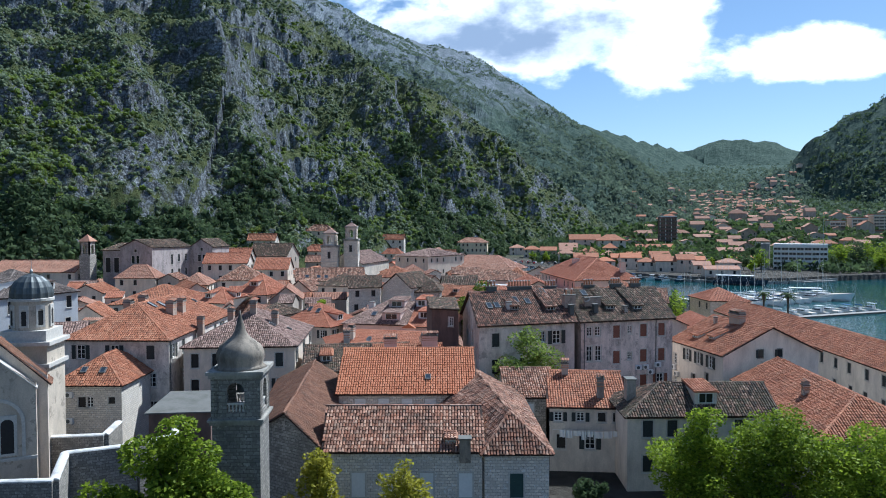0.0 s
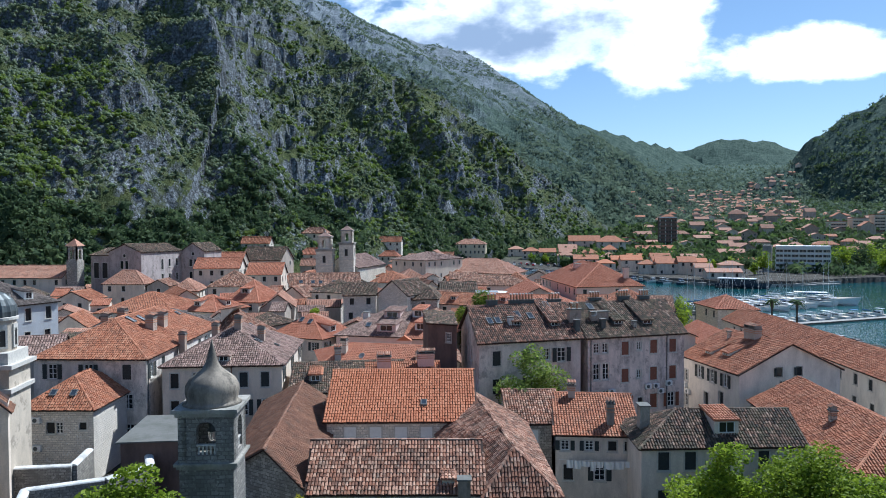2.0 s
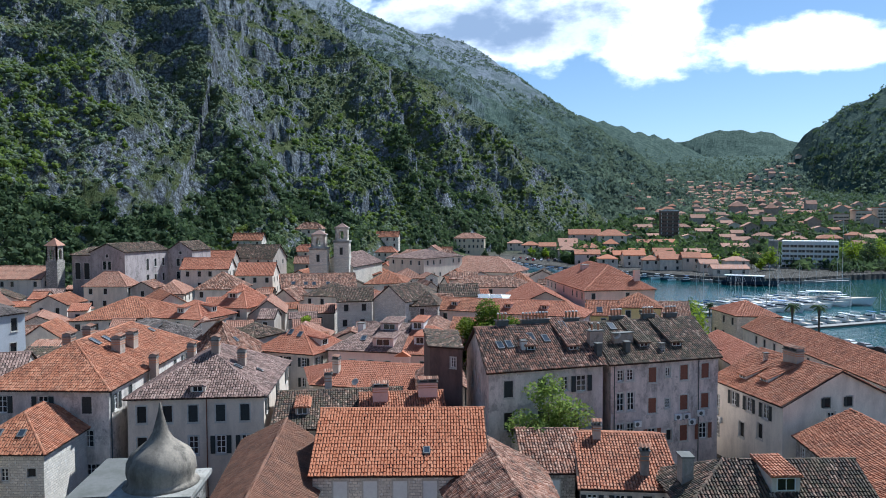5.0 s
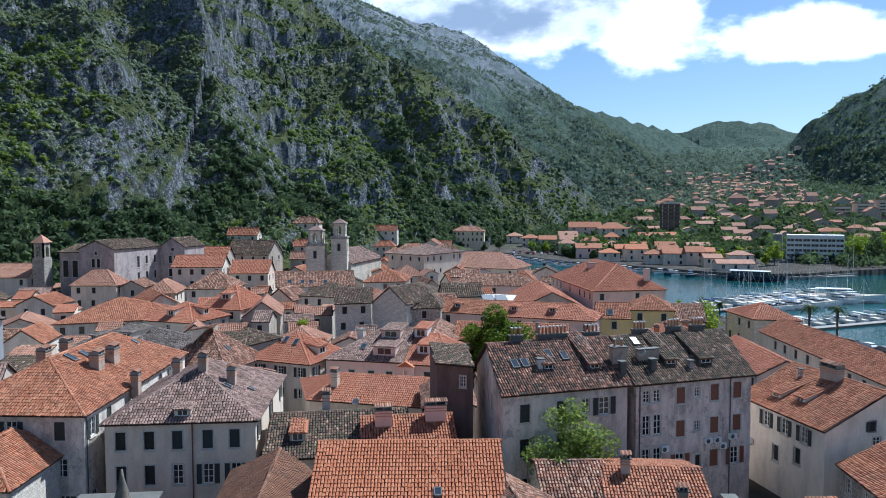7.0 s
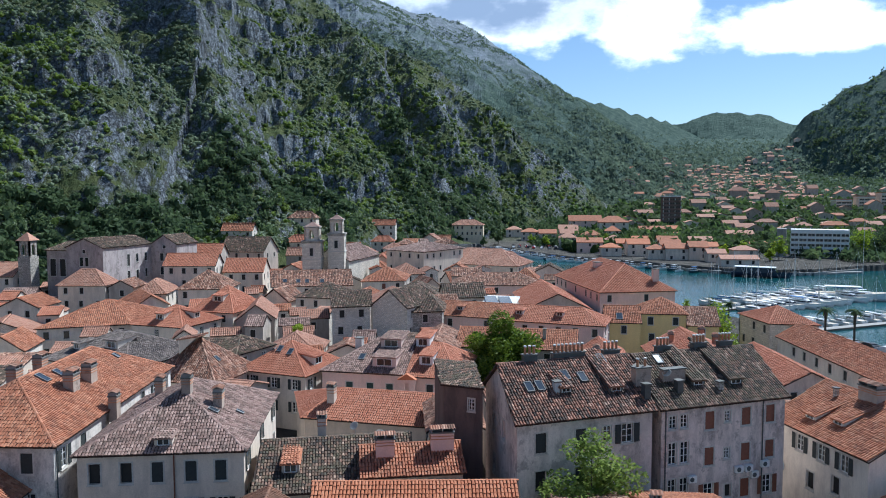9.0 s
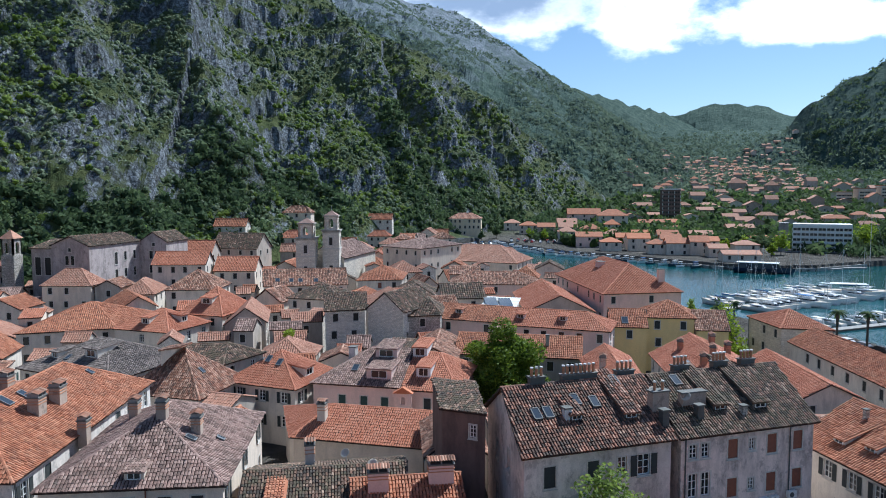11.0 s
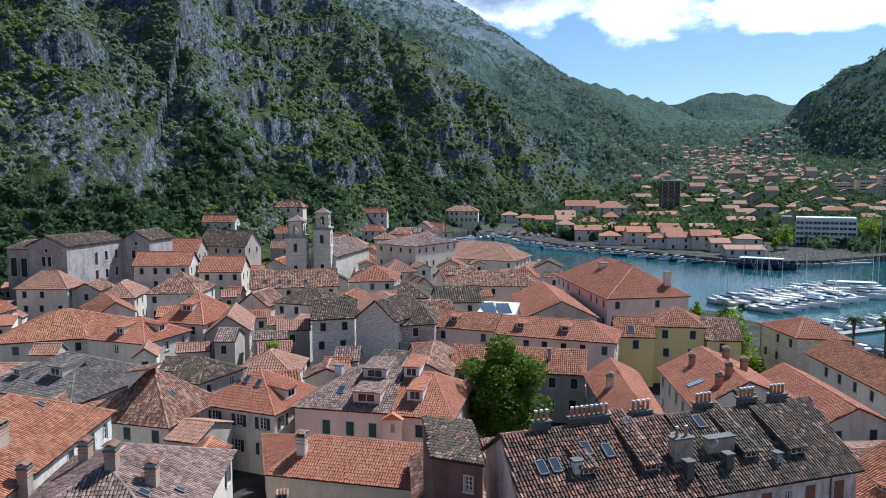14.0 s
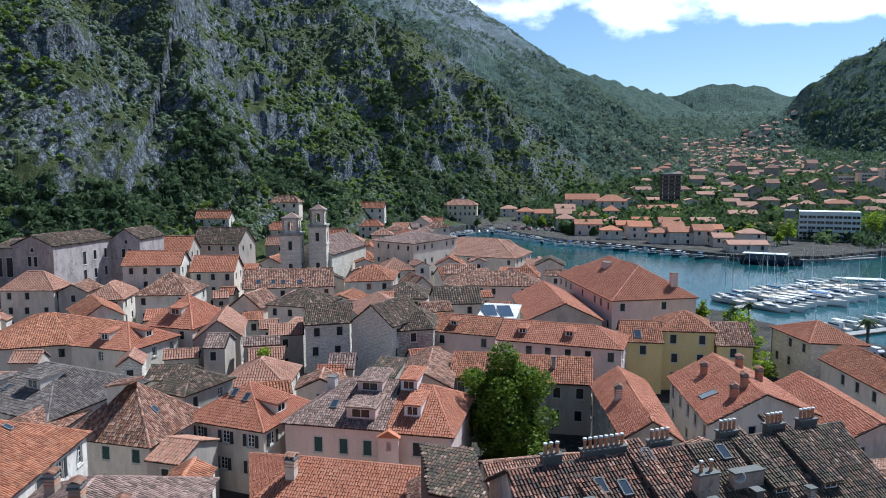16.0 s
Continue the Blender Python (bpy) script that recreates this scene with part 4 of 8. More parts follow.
blue_h = house("town_house", "weathered bluish white house with a washing line and orange tiles", "house", [(8.3, -13.4), (16.0, -13.2), (16.4, 2.4), (8.8, 2.4)], 2.6, 9.5, "gx", 2.1, P_WHITE, T_ORANGE, (0.27, 0.42),
               wins=([(0.9, 5.3, 0.8, 0.95, "open"), (3.2, 5.3, 0.8, 0.95, "open"), (5.4, 5.3, 0.8, 0.95, "dark"), (6.9, 5.3, 0.7, 0.95, "dark"), (1.2, 2.4, 0.9, 1.5, "dark"), (4.2, 2.4, 1.0, 1.5, "open")], [], [], []), paint=M_DKGREEN, seed=14)
grey_r = house("town_house", "plain grey white house with dark shutters under mossy tiles", "house", [(15.6, -18.6), (30.1, -16.4), (29.2, -8.8), (14.8, -10.2)], 2.6, 10.0, "hipl", 2.2, P_WHITE, T_DARK, (0.26, 0.4),
               wins=([(2.0, 5.3, 1.0, 1.6, "closed"), (4.4, 5.3, 1.0, 1.6, "closed"), (7.4, 5.3, 1.0, 1.6, "closed"), (11.0, 5.3, 1.0, 1.6, "closed"), (2.0, 1.9, 1.0, 1.6, "closed"), (4.4, 1.9, 1.0, 1.6, "open")], [], [], []), paint=M_DKGREEN, seed=15)
right_o = house("town_house", "low stone house with a broad orange tile roof", "house", [(32.2, -21.3), (44.0, -20.8), (42.6, 5.0), (31.6, 4.4)], 2.6, 9.0, "hipyf", 2.7, S_GREY, T_ORANGE, (0.27, 0.42), seed=16, style="plain")
right_p = house("town_house", "low stone wing with an orange tile roof", "house", [(44.4, -20.7), (62.0, -20.0), (61.6, -8.6), (44.0, -9.2)], 2.6, 9.0, "gx", 2.5, S_GREY, T_CLAY, (0.27, 0.42), seed=17, style="plain")
low_o = house("workshop", "long low building with clean orange tiles and a cream wall", "house", [(-25.2, 22.6), (-10.4, 20.3), (-9.2, 30.2), (-29.5, 33.0)], 2.6, 9.0, "hipl", 2.3, P_CREAM, T_CLAY, (0.27, 0.42), wins=([], [], [], []), seed=18)
mess = house("town_house", "old house under patched dark and orange tiles", "house", [(-21.6, -3.4), (-9.0, -0.2), (-11.6, 13.4), (-24.4, 9.8)], 2.6, 10.4, "gx", 2.2, P_GREY, T_DARK, (0.26, 0.42), seed=19)
mess2 = house("town_house", "small house under patched old tiles", "house", [(-9.0, 12.6), (-3.6, 14.0), (-5.0, 24.0), (-10.6, 22.6)], 2.6, 11.0, "gy", 1.8, P_GREY, T_OLD, (0.26, 0.42), seed=20)
mess3 = house("town_house", "narrow house with brick red roof tiles", "house", [(-12.8, -1.6), (-4.6, 0.4), (-6.2, 6.4), (-14.2, 4.4)], 2.6, 11.6, "gx", 1.5, P_GREY, T_ORANGE, (0.26, 0.42), seed=21)
mess4 = house("town_house", "low house under patched orange and brown tiles", "house", [(-3.2, 21.2), (5.6, 24.4), (4.0, 31.6), (-4.6, 28.8)], 2.6, 10.6, "gx", 1.5, P_GREY, T_OLD, (0.27, 0.42), wins=([], [], [], []), seed=58)
pink_a = house("town_house", "pale pink house with teal shutters and grey pink tiles", "house", [(-27.2, 37.6), (-15.6, 36.2), (-14.2, 51.6), (-24.4, 53.6)], 2.6, 11.0, "hipl", 3.2, P_PINK, T_GREY, (0.28, 0.42),
               wins=([(4.0, 5.2, 0.95, 1.7, "closed"), (7.0, 5.2, 0.95, 1.7, "closed"), (9.8, 5.2, 0.95, 1.7, "closed")], [], [], None), paint=M_GREEN, seed=22)
pink_b = house("town_house", "pale pink house wing with fresh orange tiles", "house", [(-15.4, 36.2), (-8.0, 35.2), (-6.6, 49.4), (-14.0, 51.5)], 2.6, 10.9, "hipr", 3.0, P_PINK, T_CLAY, (0.28, 0.42), wins=([(3.6, 5.6, 0.9, 1.5, "closed"), (6.0, 5.2, 1.0, 1.5, "dark")], [], [], []), paint=M_DKGREEN, seed=23)
house_b = house("town_house", "white house with dark shutters and a hipped orange roof", "house", [(-39.6, 39.2), (-29.2, 36.0), (-26.4, 46.0), (-37.2, 49.4)], 2.6, 10.5, "hipy", 3.4, P_WHITE, T_CLAY, (0.28, 0.42), style="open", paint=M_DKGREEN, seed=24)
house_c = house("town_house", "white house under a steep pyramid roof of brown orange tiles", "house", [(-50.6, 32.8), (-39.8, 30.8), (-38.2, 41.2), (-49.6, 44.2)], 2.6, 10.5, "hipy", 4.6, P_WHITE, T_OLD, (0.28, 0.42), style="closed", paint=M_GREEN, seed=25)
house_d = house("town_house", "small stone house under old mossy tiles", "house", [(-48.9, 48.4), (-43.1, 46.0), (-40.0, 54.4), (-46.2, 57.0)], 2.6, 11.0, "hip", 1.9, P_GREY, T_DARK, (0.28, 0.42), seed=26)
# the darker tiles put a likely cloud shadow into this roof's colour
house_e = house("town_house", "broad house with a grey stone tile roof", "house", [(-74.0, 45.0), (-56.2, 38.0), (-52.6, 55.0), (-71.0, 62.0)], 2.6, 10.0, "hip", 3.6, P_WHITE, T_SLATE, (0.3, 0.45), seed=27)
house_e2 = house("town_house", "old low house under lichen-spotted tiles", "house", [(-61.5, 30.5), (-54.4, 33.8), (-55.0, 45.0), (-62.6, 42.0)], 2.6, 9.2, "gy", 1.6, P_GREY, T_OLD, (0.28, 0.42), seed=28)
house_f = house("town_house", "white house with a hipped red tile roof", "house", [(-74.0, 70.7), (-62.2, 67.8), (-59.4, 78.6), (-71.6, 82.4)], 2.6, 11.0, "hip", 3.0, P_WHITE, T_CLAY, (0.32, 0.48), seed=29, style="plain")
stone_g = house("town_house", "tall bare stone house with few dark windows", "house", [(-35.4, 74.4), (-28.6, 77.0), (-31.0, 89.0), (-38.6, 86.6)], 2.6, 14.2, "gx", 2.2, S_PALE, T_DARK, (0.32, 0.48), style="dark", seed=30)
stone_h = house("town_house", "tall pale stone gabled house", "house", [(-28.0, 77.0), (-20.8, 73.4), (-16.6, 82.6), (-23.8, 86.4)], 2.6, 14.4, "gy", 3.0, S_PALE, T_DARK, (0.32, 0.48), wins=([], None, [], []), style="dark", seed=31)
stone_i = house("town_house", "stone house with dark brown tiles", "house", [(-20.4, 75.0), (-14.6, 77.4), (-15.0, 87.6), (-20.0, 85.6)], 2.6, 13.4, "hip", 2.6, S_GREY, T_DARK, (0.32, 0.48), style="dark", seed=32)
court = house("town_house", "grey house beside a courtyard tree under orange tiles", "house", [(-10.2, 60.4), (9.4, 58.4), (10.2, 68.0), (-9.4, 70.0)], 2.6, 10.0, "gx", 2.4, P_GREY, T_ORANGE, (0.3, 0.45), style="plain", seed=33, fine=False)
court_w = house("town_house", "gabled wing with a long orange tile roof", "house", [(10.9, 38.4), (16.8, 38.0), (17.0, 61.0), (9.6, 58.6)], 2.6, 10.0, "gy", 2.0, P_GREY, T_CLAY, (0.28, 0.42), style="plain", seed=34, fine=False)
court_l = house("town_house", "old house under faded lichen-covered tiles", "house", [(-16.6, 55.0), (-9.6, 54.0), (-10.4, 70.0), (-17.0, 69.6)], 2.6, 10.4, "gy", 1.6, P_GREY, T_OLD, (0.3, 0.45), seed=35, fine=False)
orange_b = house("town_house", "white house with a big bright orange gabled roof", "house", [(21.3, 43.7), (35.0, 47.8), (33.6, 66.0), (20.9, 62.7)], 2.6, 10.0, "gy", 3.0, P_WHITE, T_CLAY, (0.28, 0.42), style="open", paint=M_DKGREEN, seed=36, fine=False)
lane_a = house("town_house", "narrow house with an orange roof beside the waterfront terrace", "house", [(36.0, 43.0), (44.6, 44.6), (43.4, 65.0), (35.0, 64.0)], 2.6, 8.6, "gy", 2.0, P_WHITE, T_CLAY, (0.3, 0.45), style="closed", paint=M_DKGREEN, seed=87, fine=False)
lane_b = house("town_house", "low house under old mixed tiles behind the tenement", "house", [(32.0, 25.2), (45.2, 28.6), (43.8, 41.4), (34.6, 40.0)], 2.6, 7.4, "gx", 2.0, P_GREY, T_OLD, (0.3, 0.45), style="dark", seed=88, fine=False)
pink_l = house("town_house", "long pale pink house with a pink orange tile roof", "house", [(-3.7, 75.9), (15.2, 70.6), (17.4, 79.4), (-1.4, 84.6)], 2.6, 12.0, "hipr", 2.3, P_PINK, T_CLAY, (0.32, 0.48), style="plain", seed=37, fine=False)
pink_m = house("town_house", "dusty pink house with orange tiles", "house", [(-15.6, 83.5), (-4.3, 80.0), (-2.2, 87.6), (-13.6, 91.0)], 2.6, 11.6, "gx", 2.2, P_PINK, T_ORANGE, (0.32, 0.48), style="plain", seed=38, fine=False)
gable_h = house("town_house", "grey house with a long gabled orange tile roof", "house", [(1.6, 95.9), (15.4, 96.4), (12.4, 124.0), (-1.2, 123.4)], 2.6, 11.0, "gy", 3.2, P_GREY, T_CLAY, (0.34, 0.5), style="plain", seed=39, fine=False)
yellow_a = house("town_house", "ochre yellow house with an orange tile roof", "house", [(16.5, 78.8), (22.9, 78.5), (23.6, 87.4), (17.2, 87.8)], 2.6, 11.4, "gx", 2.4, P_YELLOW, T_ORANGE, (0.32, 0.48), style="closed", paint=M_DKGREEN, seed=40, fine=False)
yellow_b = house("town_house", "tall ochre yellow house with dark shutters", "house", [(23.2, 81.0), (31.7, 80.4), (32.8, 90.2), (24.0, 90.6)], 2.6, 12.8, "hip", 2.4, P_YELLOW, T_ORANGE, (0.32, 0.48), style="closed", paint=M_DKGREEN, seed=41, fine=False)
yellow_c = house("town_house", "ochre yellow end house with old orange tiles", "house", [(31.9, 79.4), (37.4, 79.0), (38.0, 88.4), (32.8, 88.8)], 2.6, 11.0, "gx", 2.6, P_YELLOW, T_OLD, (0.32, 0.48), style="closed", paint=M_DKGREEN, seed=42, fine=False)
tower_h = house("town_house", "square stone house with a hipped orange roof", "house", [(47.0, 80.5), (55.2, 79.1), (53.3, 91.0), (44.9, 92.3)], 2.6, 11.3, "hip", 2.4, S_BIG, T_CLAY, (0.32, 0.48), style="closed", paint=M_DKGREEN, seed=43, fine=False)
long_r = house("terrace_house", "long white waterfront terrace with dark shutters and orange tiles", "house", [(52.6, 4.0), (61.4, 4.6), (55.6, 78.0), (47.4, 77.4)], 2.6, 9.4, "gy", 2.4, P_LIME, T_ORANGE, (0.3, 0.45), style="closed", paint=M_DKGREEN, seed=44, pitch=4.2, fine=False)
palace = house("palace", "large square pale pink palace with window rows and hipped orange roof", "house", [(17.8, 100.6), (34.8, 105.4), (28.0, 140.0), (9.8, 136.0)], 2.6, 14.2, "hipy", 5.2, P_PINK, T_CLAY, (0.36, 0.55), style="closed", paint=M_DKGREEN, seed=45, pitch=3.6, storey=3.6, fine=False)
pink_w = house("town_house", "broad pink house with old brown tiles", "house", [(-17.3, 131.0), (6.0, 131.0), (5.0, 142.0), (-18.0, 142.0)], 2.6, 12.0, "hip", 2.6, P_PINK, T_OLD, (0.36, 0.55), style="dark", seed=46, fine=False)
arsenal = house("arsenal", "long two-storey cream building with a wide faded tile roof", "house", [(-31.0, 200.0), (-0.5, 188.0), (5.0, 206.0), (-25.0, 219.0)], 2.6, 11.6, "hip", 5.0, P_CREAM, T_PINK, (0.45, 0.7), style="plain", seed=47, pitch=4.0, storey=4.0, fine=False)
bishop = house("palace", "three-storey cream palace with a grey tile roof", "house", [(-46.0, 189.0), (-31.5, 178.0), (-20.0, 200.0), (-35.0, 211.0)], 2.6, 17.0, "hip", 2.6, P_CREAM, T_GREY, (0.45, 0.7), style="dark", seed=48, pitch=3.6, storey=4.4, fine=False)
left_o = house("town_house", "wide low house with a large sunlit orange roof", "house", [(-90.0, 66.0), (-75.2, 73.0), (-76.0, 90.0), (-98.0, 96.0)], 2.6, 10.6, "hip", 3.4, P_WHITE, T_ORANGE, (0.36, 0.55), seed=49, fine=False)
left_p = house("town_house", "white house with an orange tile roof", "house", [(-84.0, 89.6), (-78.8, 95.4), (-86.4, 106.0), (-93.6, 100.4)], 2.6, 11.0, "gy", 2.4, P_WHITE, T_ORANGE, (0.36, 0.55), seed=50, fine=False)
left_q = house("town_house", "narrow white house with teal shutters and tiled hip roof", "house", [(-92.7, 105.6), (-85.5, 107.4), (-88.4, 119.8), (-96.4, 117.6)], 2.6, 12.0, "hipy", 2.8, P_WHITE, T_PINK, (0.36, 0.55), style="open", paint=M_GREEN, seed=51, fine=False)
red_pyr = house("town_house", "white house with a steep dark red tile roof", "house", [(-67.0, 82.4), (-57.4, 80.0), (-56.0, 93.0), (-66.0, 96.0)], 2.6, 12.0, "hip", 4.4, P_WHITE, T_CLAY, (0.34, 0.5), seed=52, fine=False)
pale_g = house("town_house", "grey gabled house with a blind gable and faded tiles", "house", [(-55.2, 76.0), (-48.6, 79.6), (-52.4, 92.4), (-58.6, 89.8)], 2.6, 11.0, "gy", 2.8, P_GREY, T_PINK, (0.34, 0.5), wins=([(3.6, 6.4, 0.8, 1.3, "plain")], None, [], []), seed=53, fine=False)
brown_w = house("town_house", "broad house with a dark red roof and skylights", "house", [(-64.0, 122.0), (-44.0, 128.0), (-48.0, 140.0), (-68.0, 134.0)], 2.6, 12.0, "gx", 3.4, P_WHITE, T_OLD, (0.4, 0.6), seed=54, fine=False)
dark_m = house("town_house", "white house with dark brown tiles", "house", [(-50.6, 100.0), (-40.6, 97.6), (-37.6, 107.6), (-47.6, 110.6)], 2.6, 12.6, "hip", 2.8, P_WHITE, T_DARK, (0.36, 0.55), style="dark", seed=55, fine=False)
mid_o = house("town_house", "house with chimney and orange tile roof", "house", [(-42.0, 131.0), (-31.0, 134.0), (-31.6, 148.0), (-43.0, 146.0)], 2.6, 12.6, "hip", 3.0, P_WHITE, T_ORANGE, (0.4, 0.6), seed=56, fine=False)
low_h = house("town_house", "low house with a pale orange hipped roof below the monastery", "house", [(-112.2, 105.4), (-100.6, 106.4), (-101.6, 114.2), (-113.0, 113.2)], 2.6, 14.0, "hip", 3.4, P_CREAM, T_PINK, (0.36, 0.55), style="dark", seed=81, fine=False)
long_o = house("town_house", "long house with a clean orange gabled roof", "house", [(-93.2, 121.6), (-79.8, 123.2), (-81.0, 131.2), (-94.2, 129.4)], 2.6, 17.4, "gx", 2.8, P_WHITE, T_CLAY, (0.36, 0.55), style="dark", seed=82, fine=False)
back_o = house("town_house", "house with an orange roof close under the woods", "house", [(-104.6, 154.0), (-92.2, 155.0), (-92.6, 163.0), (-104.8, 162.0)], 2.6, 17.4, "gx", 3.4, P_GREY, T_CLAY, (0.4, 0.6), style="dark", seed=83, fine=False)
brown_h = house("town_house", "broad house under a brown hipped roof of old tiles", "house", [(-80.4, 103.2), (-69.2, 105.0), (-70.4, 116.0), (-81.6, 114.0)], 2.6, 13.6, "hip", 3.8, P_WHITE, T_OLD, (0.36, 0.55), style="dark", seed=84, fine=False)
lean_h = house("town_house", "narrow house under worn brown tiles", "house", [(-100.4, 107.6), (-94.4, 108.4), (-95.4, 116.4), (-101.0, 115.6)], 2.6, 13.2, "gy", 1.6, P_GREY, T_OLD, (0.36, 0.55), style="dark", seed=85, fine=False)
pale_o = house("town_house", "pale house with an orange roof beside the guild house", "house", [(-79.4, 127.6), (-69.0, 129.0), (-70.2, 138.0), (-80.4, 136.6)], 2.6, 15.2, "gx", 3.2, P_CREAM, T_CLAY, (0.4, 0.6), style="dark", seed=86, fine=False)
mansard = house("town_house", "tall blue-grey town building with rows of dormers", "house", [(-97.0, 28.0), (-81.7, 21.2), (-77.5, 36.0), (-93.0, 42.0)], 2.6, 16.6, "hip", 4.0, P_BLUE, T_SLATE, (0.3, 0.45), style="plain", seed=57, fine=False, storey=4.0, pitch=3.4, wsize=(1.1, 2.1))


# ---- towers, churches, old walls ----
def arch_panel(w, h, ow, z0, z1, thick, n=8):
    """A wall w wide and h high, centred, with one round-headed opening through it; y runs inwards."""
    r = ow / 2
    zs = z1 - r
    xs = [-w / 2, -r] + [-r * math.cos(math.pi * i / n) for i in range(1, n)] + [r, w / 2]
    v, f = [], []

    def strip(x0, x1, a0, a1, b0, b1):
        k = len(v)
        v.extend([(x0, 0, a0), (x1, 0, a1), (x1, 0, b1), (x0, 0, b0), (x0, thick, a0), (x1, thick, a1), (x1, thick, b1), (x0, thick, b0)])
        f.extend([(k, k + 1, k + 2, k + 3), (k + 5, k + 4, k + 7, k + 6), (k + 4, k + 5, k + 1, k), (k + 3, k + 2, k + 6, k + 7), (k, k + 3, k + 7, k + 4), (k + 1, k + 5, k + 6, k + 2)])

    strip(-w / 2, -r, 0, 0, h, h)
    strip(r, w / 2, 0, 0, h, h)
    if z0 > 0.01:
        strip(-r, r, 0, 0, z0, z0)
    arc = [(-r * math.cos(math.pi * i / n), zs + r * math.sin(math.pi * i / n)) for i in range(n + 1)]
    for (x0, a0), (x1, a1) in zip(arc, arc[1:]):
        strip(x0, x1, a0, a1, h, h)
    return v, f


def uv_box(v, f):
    """Metres along and up each face, for masonry."""
    uv = []
    for q in f:
        a, b, c = (Vector(v[i]) for i in q[:3])
        n = (b - a).cross(c - a)
        for i in q:
            p = v[i]
            if abs(n.z) > 0.7 * n.length:
                uv.append((p[0], p[1]))
            elif abs(n.x) > abs(n.y):
                uv.append((p[1], p[2]))
            else:
                uv.append((p[0], p[2]))
    return uv


def solid(name, items, mat, parent, m=None):
    v, f = boxes_data(items)
    ob = link_mesh(name, v, f, mat, parent, uv_box(v, f))
    if m is not None:
        ob.matrix_basis = m
    return ob


def bell_tower(at, turn, w, z_belfry, z_top, dome, label, shaft_mat, openings=(1.3, 0.5, 2.7), name="bell_tower"):
    ob = thing(name, at, label, "tower")
    ob.rotation_euler.z = radians(turn)
    h = w / 2
    zb, zt = z_belfry - at[2], z_top - at[2]
    v, f = boxes_data([(-h, -h, 0, h, h, zb - 0.35)])
    link_mesh("shaft", v, f, shaft_mat, ob, uv_box(v, f))
    solid("cornice", [(-h - 0.3, -h - 0.3, zb - 0.12, h + 0.3, h + 0.3, zb + 0.05), (-h - 0.16, -h - 0.16, zb - 0.35, h + 0.16, h + 0.16, zb - 0.12)], M_CORNICE, ob)
    for k in range(4):
        pv, pf = arch_panel(w + 0.1, zt - zb - 0.05, openings[0], openings[1], openings[2], 0.55)
        p = link_mesh("belfry_wall", pv, pf, shaft_mat, ob, uv_box(pv, pf))
        p.matrix_basis = pose(0, 0, zb + 0.05, 0, 0, 90 * k) @ pose(0, -h - 0.05, 0)
        for i in range(5):
            bl = shared(("baluster",), lambda: lathe_data([(0.05, 0), (0.09, 0.12), (0.05, 0.3), (0.09, 0.5), (0.06, 0.6)], 8), M_STONE)
            put("baluster", bl, p, Matrix.Translation(((i - 2) * openings[0] / 5, 0.2, openings[1] - 0.02)))
        sv, sf = boxes_data([(-openings[0] / 2, 0.08, openings[1] + 0.57, openings[0] / 2, 0.32, openings[1] + 0.68)])
        link_mesh("rail", sv, sf, M_STONE, p)
    solid("upper_cornice", [(-h - 0.2, -h - 0.2, zt, h + 0.2, h + 0.2, zt + 0.25), (-h - 0.36, -h - 0.36, zt + 0.25, h + 0.36, h + 0.36, zt + 0.5)], M_CORNICE, ob)
    bv, bf = lathe_data([(0.1, 0.55), (0.34, 0.5), (0.3, 0.1), (0.42, -0.1)], 12)
    bell = link_mesh("bell", bv, bf, M_LEAD, ob, smooth=True)
    bell.location = (0, 0, zt - 1.3)
    dv, df = lathe_data([(0.87 * r, z) for r, z in dome], 28)
    d = link_mesh("dome", dv, df, M_DOME, ob, smooth=True)
    d.location = (0, 0, zt + 0.5)
    return ob


bt = bell_tower((-15.6, -37.0, 2.6), 10, 3.5, 14.1, 17.2, [(2.25, 0.0), (2.0, 0.15), (1.92, 0.3), (2.05, 0.75), (2.02, 1.2), (1.75, 1.65), (1.25, 2.0), (0.75, 2.35), (0.48, 2.75), (0.3, 3.3), (0.12, 3.9), (0.05, 4.3)],
                "weathered grey stone bell tower with an onion dome", S_DARK)

# the church with the ribbed lead dome
dome_tower = thing("church_tower", (-46.0, -19.0, 2.6), "cream stone church tower with a ribbed dark lead dome", "tower")
dome_tower.rotation_euler.z = radians(14)
solid("shaft", [(-2.3, -2.3, 0, 2.3, 2.3, 13.6)], P_TOWER, dome_tower)
solid("cornice", [(-2.6, -2.6, 11.3, 2.6, 2.6, 11.7), (-2.75, -2.75, 13.6, 2.75, 2.75, 14.0), (-2.2, -2.2, 14.0, 2.2, 2.2, 15.1)], M_STONE, dome_tower)
dv, df = lathe_data([(1.95, 15.1), (1.95, 18.1)], 24)
drum = link_mesh("drum", dv, df, P_TOWER, dome_tower, uv_box(dv, df))
for k in range(8):
    lv, lf = arch_panel(0.9, 2.3, 0.5, 0.2, 1.9, 0.12, 6)
    lu = link_mesh("louvre_arch", lv, lf, M_STONE, drum)
    lu.matrix_basis = pose(0, 0, 15.4, 0, 0, 45 * k) @ pose(0, -2.02, 0)
    # dark box behind each arch: the drum's inner shade given as colour
    pv, pf = boxes_data([(-0.25, 0.02, 0.2, 0.25, 0.1, 1.7)])
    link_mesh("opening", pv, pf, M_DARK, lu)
dv, df = lathe_data([(2.15, 18.1), (2.15, 18.35), (2.0, 18.4)], 24)
link_mesh("drum_cornice", dv, df, M_STONE, dome_tower)
dv, df = [], []
seg = 48
